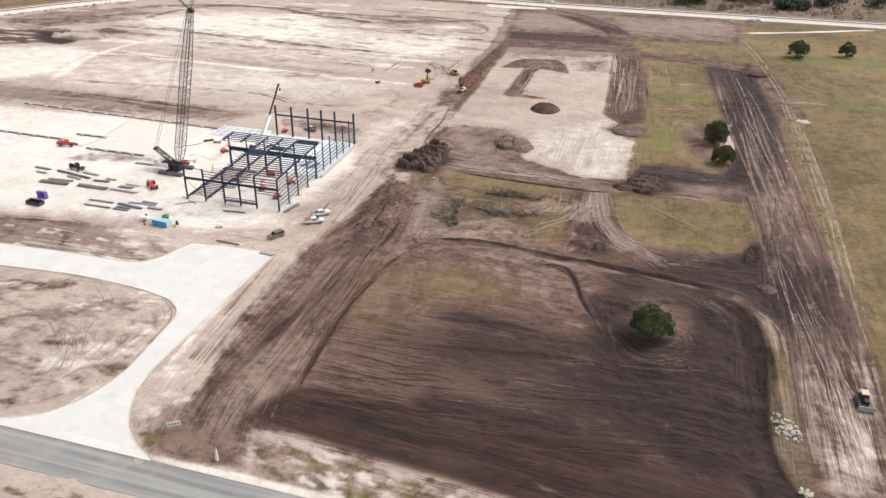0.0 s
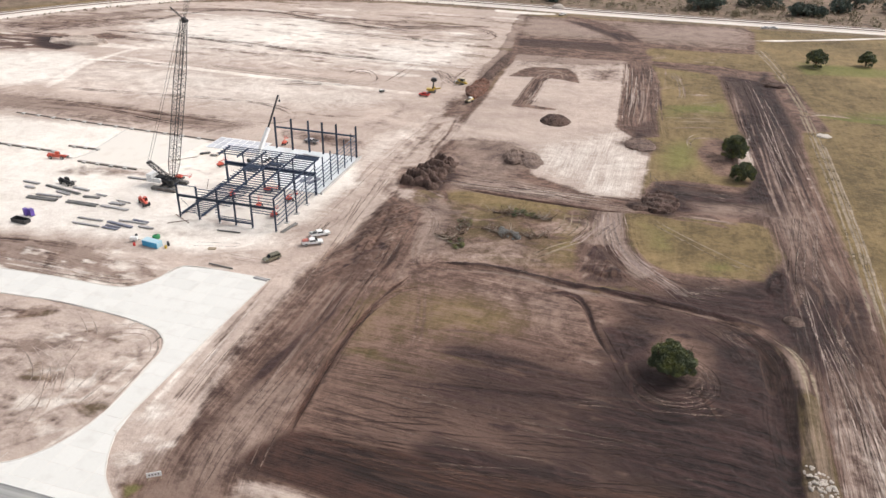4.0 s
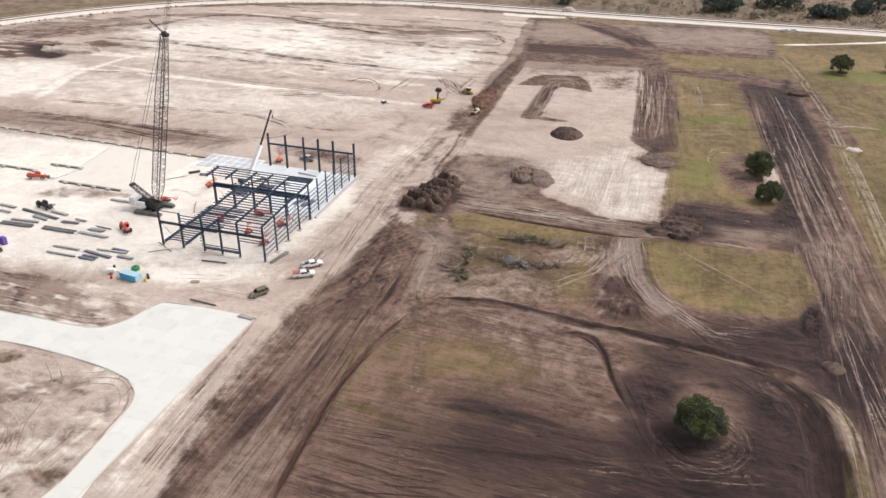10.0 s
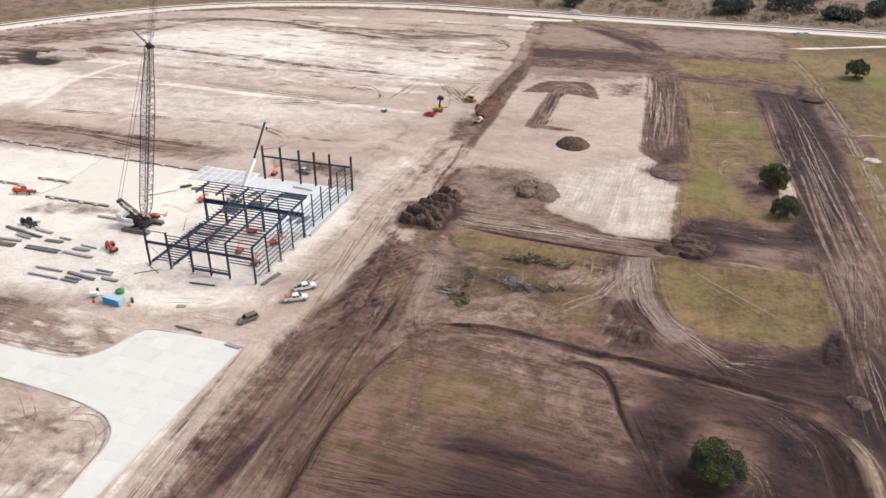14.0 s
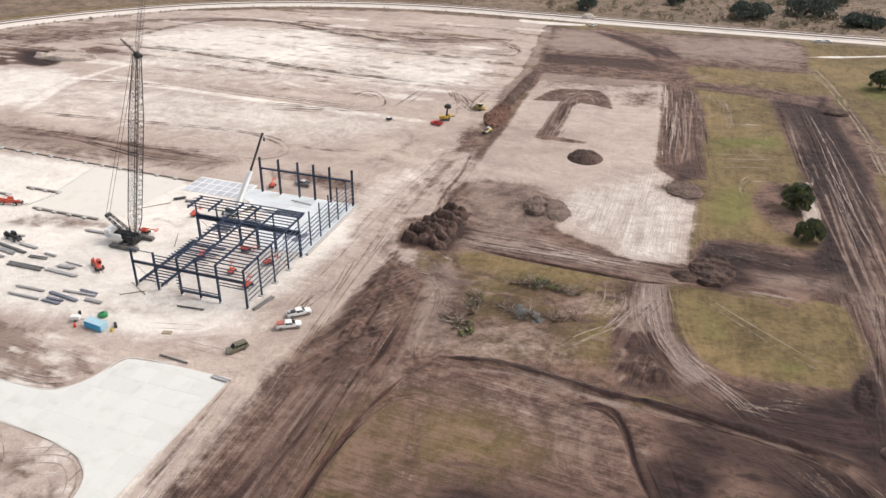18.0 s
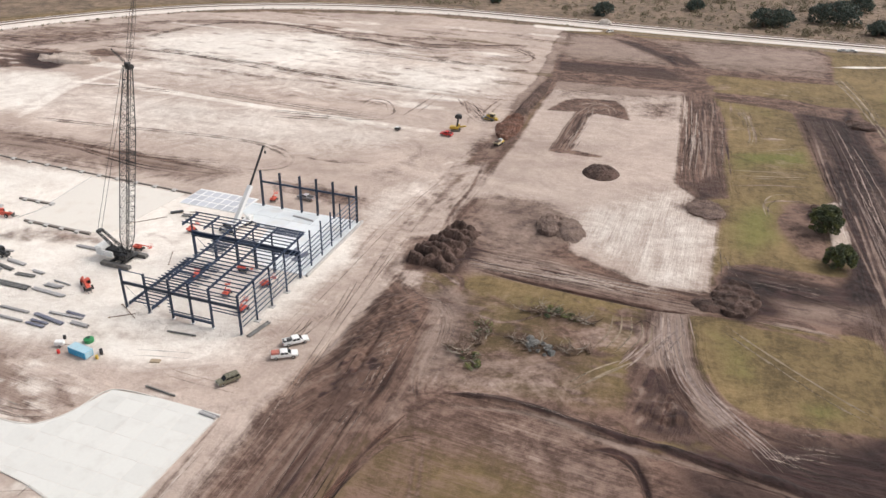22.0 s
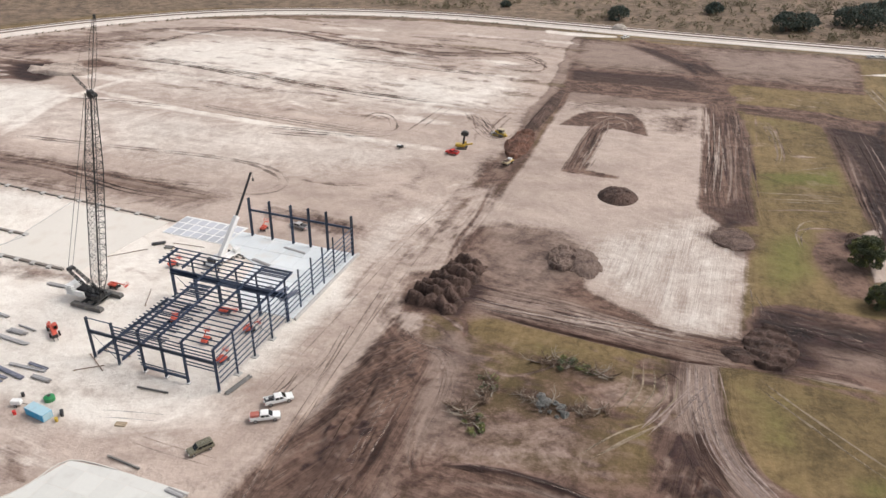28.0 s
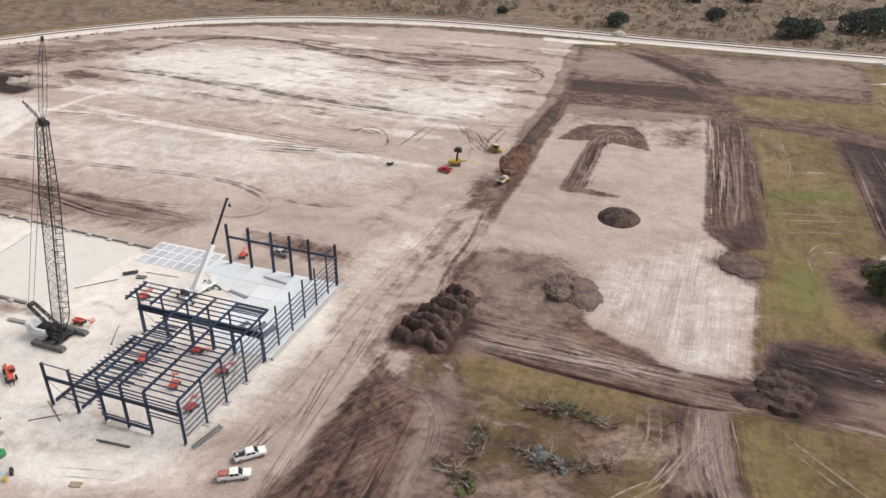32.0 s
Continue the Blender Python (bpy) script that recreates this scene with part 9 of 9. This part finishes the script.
for k in range(8):
    for y in (-1.26, 1.18):
        bm = bmesh.new()
        box(bm, (-2.8 + k * 0.78, y, 0.2), (-2.68 + k * 0.78, y + 0.08, 1.6))
        part("rib", bm, BLACK, dump)
for k, y in enumerate((-0.9, 0.9)):
    bm = bmesh.new()
    rod(bm, (-2.6, y, 0.1), (-2.6, y + 0.2, 0.1), 0.12)
    rod(bm, (2.6, y, 0.1), (2.6, y + 0.2, 0.1), 0.12)
    part("roller", bm, BLACK, dump)
for x, y in ((-75.9, -13.9), (-74.1, -13.7)):
    t = thing("portable_toilet", "purple portable toilet cabin on the pale pad", "portable toilet", (x, y, 0), -15, "portable toilets")
    bm = bmesh.new()
    box(bm, (-0.6, -0.6, 0.1), (0.6, 0.6, 2.1), bevel=0.06)
    part("cabin", bm, PURPLE, t)
    bm = bmesh.new()
    prism(bm, [(-0.64, 2.08), (0.64, 2.08), (0.4, 2.3), (-0.4, 2.3)], -0.64, 0.64)
    part("roof", bm, PURPLE, t)
    bm = bmesh.new()
    box(bm, (-0.4, -0.64, 0.2), (0.4, -0.59, 1.95), bevel=0.02)
    part("door", bm, PURPLE, t)
    bm = bmesh.new()
    box(bm, (-0.65, -0.65, 0), (0.65, 0.65, 0.12), bevel=0.02)
    part("skid", bm, BLACK, t)

# ---- foundations left of the hall ----
bm = bmesh.new()
prism(bm, [(-96.2, 60.4), (-92.6, 28.0), (-63.0, 28.6), (-60.0, 60.6)], 0.0, 0.07, Matrix(((0, 1, 0, 0), (0, 0, 1, 0), (1, 0, 0, 0), (0, 0, 0, 1))))
tagged(part("concrete_pad", bm, DUSTYCONCRETE), "thin smooth pale concrete pad between the strip foundations", "pavement", kind="structure")
def footing_wall(name, p, q, w, h, step, padw, label, mat=FOOTING):
    p, q = Vector((*p, 0)), Vector((*q, 0))
    d = q - p
    v = thing(name, label, "foundation", p, math.degrees(math.atan2(d.y, d.x)), "strip foundations")
    bm = bmesh.new()
    box(bm, (0, -w / 2, -0.3), (d.length, w / 2, h), bevel=0.03)
    part("strip", bm, mat, v)
    x = step / 2
    while x < d.length:
        bm = bmesh.new()
        box(bm, (x - padw / 2, -padw * 0.7, -0.3), (x + padw / 2, padw * 0.4, h + 0.06), bevel=0.04)
        part("pier_pad", bm, FOOTING, v)
        x += step


footing_wall("strip_foundation", (-152, 64.2), (-58.0, 61.6), 0.6, 0.35, 7.6, 1.5, "long soiled concrete strip foundation with square pier pads", OLDFOOTING)
footing_wall("strip_foundation", (-104.8, 38.7), (-91.7, 38.9), 0.8, 0.5, 5.0, 1.3, "short soiled foundation strip with rough edges", OLDFOOTING)
footing_wall("strip_foundation", (-91.3, 27.2), (-67.4, 27.2), 0.8, 0.5, 5.6, 1.4, "soiled grey foundation strip with pier pads", OLDFOOTING)
footing_wall("strip_foundation", (-135.0, 32.6), (-105.6, 32.2), 0.8, 0.5, 6.5, 1.4, "long soiled foundation strip at the pad's edge", OLDFOOTING)
footing_wall("strip_foundation", (-96.9, 61.0), (-93.2, 34.0), 0.25, 0.12, 60, 0.4, "thin concrete edge strip across the pad")
footing_wall("strip_foundation", (-91.8, 39.0), (-95.0, 28.0), 0.25, 0.12, 60, 0.4, "thin concrete edge strip across the pad")

# ---- signs and small things along the road ----
sign = thing("site_sign", "white site sign board with dark writing on two posts", "sign", (25.2, -94.6, 0), 32)
sign.scale = (0.8, 0.8, 0.8)
bm = bmesh.new()
box(bm, (-1.6, -0.05, 0.9), (1.6, 0.05, 2.3), bevel=0.02)
board = part("board", bm, WHITE, sign)
for k in range(4):
    bm = bmesh.new()
    box(bm, (-1.15 + k * 0.65, -0.07, 1.4), (-0.8 + k * 0.65, -0.045, 1.85))
    part("writing_bar", bm, INK, board)
for x in (-1.3, 1.3):
    bm = bmesh.new()
    box(bm, (x - 0.06, -0.06, -0.05), (x + 0.06, 0.06, 0.9))
    part("post", bm, TIMBER, sign)
post = thing("marker_post", "white wrapped marker post at the road's edge", "post", (37.4, -99.6, 0))
bm = bmesh.new()
rod(bm, (0, 0, -0.1), (0.1, 0, 2.6), 0.35, 0.16, n=9)
part("wrapping", bm, CLOTH, post)
bm = bmesh.new()
rod(bm, (0.1, 0, 2.5), (0.1, 0, 3.0), 0.06)
part("stake", bm, TIMBER, post)


# ---- heaps of soil and rock ----
def heap(name, label, cx, cy, rx, ry, h, mat, seed, lumps=0, turn=0.0, n=46, category="soil mound", rough=0.6):
    """A tipped heap: a worn dome, or many tipped loads side by side, with clods and gullies."""
    r = np.random.RandomState(seed)
    u = np.linspace(-1.15, 1.15, n)
    U, V = np.meshgrid(u, u)
    q = np.hypot(U, V) + rough * (0.42 * value_noise(U + seed, V, 0.6, seed) + 0.2 * value_noise(U, V - seed, 0.16, seed + 1)) + 0.05
    q = np.where(np.hypot(U, V) > 1.08, 2.0, q)
    dome = np.clip(1 - q, 0, 1)
    Z = h * np.minimum(dome * 2.2, 0.7 + 0.3 * dome)
    if not lumps:
        Z = h * np.sin(np.clip(dome * 1.5, 0, 1) * math.pi / 2)
    if lumps:
        Z *= 0.55
        rows = max(int(math.sqrt(lumps)), 2)
        for a0 in np.linspace(-0.85, 0.85, rows):
            for b0 in np.linspace(-0.85, 0.85, rows):
                a, b = a0 + r.uniform(-0.09, 0.09), b0 + r.uniform(-0.03, 0.03)
                d = np.hypot((U - a) / (1.5 / rows), (V - b) / (0.6 / rows))
                Z = np.maximum(Z, (q < 0.97) * h * r.uniform(0.62, 1.0) * np.clip(1.0 - 0.5 * d * d, 0, 1))
    Z += (q < 1.02) * h * (0.24 * value_noise(U, V, 0.13, seed + 3) + 0.14 * value_noise(U, V, 0.06, seed + 4)) * np.clip(dome * 5, 0, 1)
    Z = np.where(q < 1.0, np.maximum(Z, 0.0), -1.6)
    me = sheet_mesh(name, u * rx, u * ry, Z - 0.05)
    me.materials.append(mat)
    ob = tagged(new(name, me), label, category)
    ob.matrix_basis = pose(cx, cy, 0, 0, 0, turn)
    return ob


def tipped_rows(label, cx, cy, rx, ry, h, mat, seed, rows, slant, turn=0.0, n=120):
    """Rows of tipped loads side by side: steep at the tipping edge, running out flat at the other."""
    r = np.random.RandomState(seed)
    u = np.linspace(-1.2, 1.2, n)
    U, V = np.meshgrid(u, u)
    Z = np.full(U.shape, -0.35)
    for k in range(rows):
        b = -0.8 + 1.6 * k / (rows - 1)
        left = -0.62 + slant * b + r.uniform(-0.08, 0.08) - 0.12 * (1 - b * b)
        right = 0.95 - 0.15 * b * b + r.uniform(-0.12, 0.12)
        a = (U - left) / (right - left)
        crest = np.clip(a / 0.1, 0, 1) * np.clip((1.05 - a) / 0.38, 0, 1) ** 0.8 * r.uniform(0.85, 1.05) + 0.35 * value_noise(U * 3 + k, V, 0.6, seed + k)
        crest *= np.clip(a / 0.06, 0, 1) * np.clip((1.1 - a) / 0.2, 0, 1)
        d = (V - b) / (1.0 / rows) + 0.95 * value_noise(U, V * 0.3 + k, 0.3, seed + 9 + k)
        Z = np.maximum(Z, h * crest * np.clip(1.02 - np.where(d > 0, 0.62, 1.0) * d * d, -1, 1) - 0.12)
    Z += (Z > 0) * h * (0.5 * value_noise(U, V, 0.2, seed + 33) + 0.24 * value_noise(U, V, 0.06, seed + 34))
    Z = np.where(Z > 0.1, Z, -0.4)
    me = sheet_mesh("soil_mound", u * rx, u * ry, Z)
    me.materials.append(mat)
    ob = tagged(new("soil_mound", me), label, "soil mound")
    ob.matrix_basis = pose(cx, cy, 0, 0, 0, turn)
    return ob


tipped_rows("broad mound of dark topsoil tipped in rows", 29.6, 58.0, 7.8, 13.6, 3.0, TOPSOIL, 3, 7, 0.25, -6)
heap("soil_mound", "mound of brown soil in tipped lumps beside the pad", 54.4, 81.5, 4.6, 7.0, 2.2, PALESOIL, 4, 12, 10, 80)
heap("soil_mound", "spread tail of brown soil at the pad's edge", 60.2, 80.5, 5.8, 9.0, 0.8, PALESOIL, 27, 0, 20, 70, "soil mound", 1.1)
heap("soil_mound", "broad dark mound of tipped topsoil at the pad's corner", 107.5, 58.0, 6.6, 9.8, 1.7, TOPSOIL, 5, 25, -8, 96, "soil mound", 0.5)
heap("soil_mound", "low tail of dark soil beside the tipped mound", 101.5, 52.5, 5.0, 3.4, 1.0, TOPSOIL, 23, 0, -10, 40)
heap("soil_mound", "flat round mound of dark soil on the graded pad", 62.3, 129.5, 6.9, 7.8, 2.2, TOPSOIL, 6, 0, 0, 60, "soil mound", 0.1)
heap("soil_mound", "red-brown spoil mound along the trench", 20.2, 163.5, 5.2, 16.0, 2.0, RUSTSOIL, 8, 9, 2, 64)
heap("soil_mound", "long dark spoil bank along the trench", 20.0, 205.0, 3.2, 42.0, 1.8, TOPSOIL, 9, 0, -1.5, 60)
heap("soil_mound", "dark soil mound at the end of the haul lane", 98.5, 112.0, 7.0, 8.0, 0.9, REDSOIL, 10, 6)
heap("soil_mound", "dark soil mound at the head of the perimeter road", 157.0, 222.0, 7.0, 6.0, 1.8, TOPSOIL, 11, 4)
heap("soil_mound", "dark soil mound beside the oaks", 133.0, 122.0, 5.0, 6.0, 2.0, TOPSOIL, 13, 4)
heap("soil_mound", "small round soil mound on the haul road", 141.4, -3.8, 2.6, 2.6, 0.9, REDSOIL, 19, 0, 0, 40, "soil mound", 0.3)
heap("rock_mound", "small mound of white rock in the dry grass", 169.4, 147.5, 3.2, 2.6, 1.0, ROCK, 16, 5, 0, 40, "rock mound")


def strewn_rock(at, rx, ry, n, seed, label):
    """Broken rock tipped loosely in the grass, each piece apart."""
    rnd = random.Random(seed)
    v = thing("rock_pile", label, "rock pile", (*at, 0), 20)
    for _ in range(n):
        a, q, size = rnd.uniform(0, 6.283), rnd.random() ** 0.7, rnd.uniform(0.16, 0.5)
        bm = bmesh.new()
        bmesh.ops.create_icosphere(bm, subdivisions=1, radius=size)
        for p in bm.verts:
            p.co *= rnd.uniform(0.7, 1.15)
            p.co.z *= 0.6
        bmesh.ops.translate(bm, verts=bm.verts, vec=(math.cos(a) * q * rx, math.sin(a) * q * ry, size * 0.2))
        part("rock", bm, ROCK, v)


strewn_rock((139.7, -59.5), 2.6, 4.4, 75, 15, "loose pile of broken white rock in the grass of the bank")
strewn_rock((141.2, -77.0), 1.2, 1.6, 22, 16, "small pile of broken white rock at the foot of the bank")
heap("rock_mound", "white gravel mound beside the railway bed", 25.6, 380.5, 6.0, 3.6, 3.6, ROCK, 17, 0, 0, 40, "rock mound", 0.3)
heap("rock_mound", "low pale soil ridge in the excavated corner", -214.6, 177.4, 20.0, 9.0, 2.4, PALERIDGE, 18, 9, 12, 50, "rock mound")


# ---- trees ----
def leaf_cloud(name, clumps, count, size, mat, parent, seed, label=""):
    """A crown: leaf blades, single quads turned every way, gathered in clumps of uneven size."""
    r = np.random.RandomState(seed)
    w = np.array([c[3] ** 2 for c in clumps])
    pick = r.choice(len(clumps), count, p=w / w.sum())
    c = np.array([k[:3] for k in clumps])[pick]
    rad = np.array([k[3] for k in clumps])[pick]
    d = r.normal(size=(count, 3))
    d /= np.linalg.norm(d, axis=1)[:, None]
    at = c + d * (rad * (0.55 + 0.5 * r.rand(count)))[:, None] * (1, 1, 0.8)
    a = r.normal(size=(count, 3))
    a /= np.linalg.norm(a, axis=1)[:, None]
    b = np.cross(a, r.normal(size=(count, 3)))
    b /= np.linalg.norm(b, axis=1)[:, None]
    s = (size * (0.6 + 0.8 * r.rand(count)))[:, None]
    v = np.stack([at - a * s, at + b * s * 0.6, at + a * s, at - b * s * 0.6], 1).reshape(-1, 3)
    v[:, 2] = np.maximum(v[:, 2], 0.02)
    me = bpy.data.meshes.new(name)
    me.vertices.add(len(v))
    me.vertices.foreach_set("co", v.astype(np.float32).ravel())
    me.loops.add(len(v))
    me.loops.foreach_set("vertex_index", np.arange(len(v), dtype=np.int32))
    me.polygons.add(count)
    me.polygons.foreach_set("loop_start", np.arange(0, len(v), 4, dtype=np.int32))
    me.update(calc_edges=True)
    me.materials.append(mat)
    ob = new(name, me)
    ob.parent = parent
    return tagged(ob, label)


def limb(bm, rnd, p, d, length, r, depth):
    q = p
    for k in range(3):
        d = (d + Vector((rnd.uniform(-0.25, 0.25), rnd.uniform(-0.25, 0.25), rnd.uniform(-0.05, 0.2)))).normalized()
        n = q + d * length / 3
        rod(bm, q, n, r * (1 - k * 0.22), r * (0.78 - k * 0.22), n=6)
        q = n
        if depth:
            e = (d + Vector((rnd.uniform(-1, 1), rnd.uniform(-1, 1), rnd.uniform(-0.2, 0.6)))).normalized()
            limb(bm, rnd, q, e, length * 0.55, r * 0.45, depth - 1)


def oak(at, radius, height, leaves, leaf, seed, label, mat=None, group="", low=0.16, category="tree"):
    rnd = random.Random(seed)
    v = thing("oak_tree", label, category, (*at, 0), rnd.uniform(0, 360), group)
    bm = bmesh.new()
    rod(bm, (0, 0, -0.2), (0.1, 0, height * 0.28), radius * 0.085, radius * 0.06, n=9)
    part("trunk", bm, BARK, v)
    for k in range(5):
        bm = bmesh.new()
        a = 2 * math.pi * k / 5 + rnd.uniform(-0.4, 0.4)
        limb(bm, rnd, Vector((0.1, 0, height * 0.24)), Vector((math.cos(a), math.sin(a), 0.8)).normalized(), radius * 0.85, radius * 0.04, 1)
        part("limb", bm, BARK, v)
    clumps = []
    for k in range(110):
        a, q = rnd.uniform(0, 6.283), math.sqrt(rnd.random())
        x, y = math.cos(a) * q * radius * 0.78, math.sin(a) * q * radius * 0.78
        top = height * (0.93 - 0.42 * q * q)
        z = rnd.uniform(height * low, top) if k % 3 == 0 else top - rnd.uniform(0, height * 0.12)
        clumps.append((x, y, z, radius * rnd.uniform(0.1, 0.24)))
    leaf_cloud("crown", clumps, leaves, leaf, mat or LEAF, v, seed)
    return v


oak((112.6, -35.4), 5.6, 9.0, 60000, 0.15, 21, "round dark green oak standing alone in the turned field")
oak((132.0, 108.0), 5.8, 9.5, 20000, 0.22, 22, "dark green oak beside a bare earth ring")
oak((134.2, 86.5), 4.7, 7.2, 15000, 0.22, 23, "low spreading dark oak at the edge of the haul road")
oak((182.0, 269.0), 6.6, 9.4, 5000, 0.45, 24, "dark green oak on the mown field")
oak((208.9, 280.0), 4.9, 8.6, 4000, 0.42, 25, "dark green oak on the mown field")
NEAR_RAIL = ((191, 424, 9, 9), (198, 428, 8, 8), (-60, 425, 4, 4), (205, 425, 7, 7), (60, 520, 8, 8), (-20, 500, 6, 6), (175, 490, 9, 10), (20, 413, 8, 9), (122, 421, 10, 12))
DEEP = ((133, 427, 11, 11), (160, 452, 11, 13), (174, 450, 12, 13), (78, 458, 7, 8), (222, 450, 9, 10),
       (238, 478, 12, 13), (262, 462, 10, 11), (285, 480, 12, 12), (310, 470, 10, 11), (190, 505, 10, 11), (250, 520, 12, 12), (330, 500, 12, 12), (100, 540, 9, 9),
       (360, 455, 11, 12), (300, 540, 12, 12))
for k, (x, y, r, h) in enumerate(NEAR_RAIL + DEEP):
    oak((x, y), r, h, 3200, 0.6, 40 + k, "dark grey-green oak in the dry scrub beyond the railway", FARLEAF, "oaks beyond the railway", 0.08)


def felled(at, turn, length, seed, green, mat, label):
    """A pushed-over tree: a lying trunk with its root plate, a tangle of broken limbs and what is left of its leaves."""
    rnd = random.Random(seed)
    v = thing("felled_tree", label, "felled tree", (*at, 0), turn, "felled trees in the grass")
    v.scale = (1.2, 1.2, 0.85)
    bm = bmesh.new()
    rod(bm, (-length * 0.42, 0, 0.25), (length * 0.1, 0.1, 0.45), 0.24, 0.16, n=8)
    part("trunk", bm, BARK, v)
    bm = bmesh.new()
    for k in range(9):
        a = rnd.uniform(0, 6.28)
        rod(bm, (-length * 0.4, 0, 0.35), (-length * 0.46 - rnd.uniform(0, 0.4), math.cos(a) * 0.9, 0.6 + math.sin(a) * 0.55), 0.16, 0.04, n=5)
    part("root_plate", bm, BARK, v, "torn earthy roots")
    for k in range(30):
        bm = bmesh.new()
        a = rnd.uniform(-3.1, 3.1)
        p = Vector((rnd.uniform(-length * 0.35, length * 0.25), rnd.uniform(-1.0, 1.0), rnd.uniform(0.15, 0.6)))
        limb(bm, rnd, p, Vector((math.cos(a), math.sin(a), rnd.uniform(-0.05, 0.3))).normalized(), rnd.uniform(1.1, length * 0.25), rnd.uniform(0.1, 0.2), 2)
        part("limb", bm, DEADWOOD if k % 3 == 0 else BARK, v)
    if green:
        clumps = [(rnd.uniform(-length * 0.1, length * 0.45), rnd.uniform(-1.8, 1.8), rnd.uniform(0.2, 0.9), rnd.uniform(0.25, 0.8)) for _ in range(22)]
        leaf_cloud("foliage", clumps, green, 0.2, mat, v, seed)


felled((64.5, 34.5), 10, 12.5, 61, 1700, LEAF, "felled tree with dark limbs and a little green leaf")
felled((71.0, 34.0), 175, 9.0, 62, 0, LEAF, "bare dark felled tree in the grass")
felled((51.6, 20.5), 100, 9.0, 63, 260, LEAF, "felled tree with broken brown limbs")
felled((50.2, 10.5), -30, 10.0, 64, 700, LEAF, "felled tree with pale trunk and green leaf at its end")
felled((63.0, 20.0), -15, 11.0, 65, 3600, PALELEAF, "felled tree with grey dry foliage")
felled((74.0, 21.0), 5, 9.0, 66, 0, LEAF, "bare twisted felled tree in the grass")


# ---- what nobody could count: scrub beyond the railway ----
def scrub():
    r = np.random.RandomState(5)
    n = 8000
    x, y = r.uniform(-420, 520, n), 396 + 420 * r.rand(n) ** 1.6
    keep = (y > 398 + np.clip((-x - 90) * -0.35, -60, 0)) & (value_noise(x, y, 45, 12) + 0.25 * (x > 0) > r.uniform(-0.45, 0.5, n))
    clumps = [(a, b, 0.3 + 0.5 * s, s) for a, b, s in zip(x[keep], y[keep], 0.8 + 2.6 * r.rand(keep.sum()) ** 2.2)]
    for (x0, y0), (x1, y1) in zip(LINE[20:66], LINE[21:67]):
        L = math.hypot(x1 - x0, y1 - y0)
        for _ in range(int(L * 0.55)):
            f, o, q = r.rand(), r.uniform(11, 15), r.uniform(0.4, 1.1)
            clumps.append((x0 + (x1 - x0) * f + (y1 - y0) / L * o, y0 + (y1 - y0) * f - (x1 - x0) / L * o, 0.4, q))
    return leaf_cloud("scrub_bushes", clumps, 150000, 0.42, SCRUBLEAF, None, 6)


tagged(scrub(), "low olive and brown scrub bushes in dry grass", "scrub", kind="stuff")
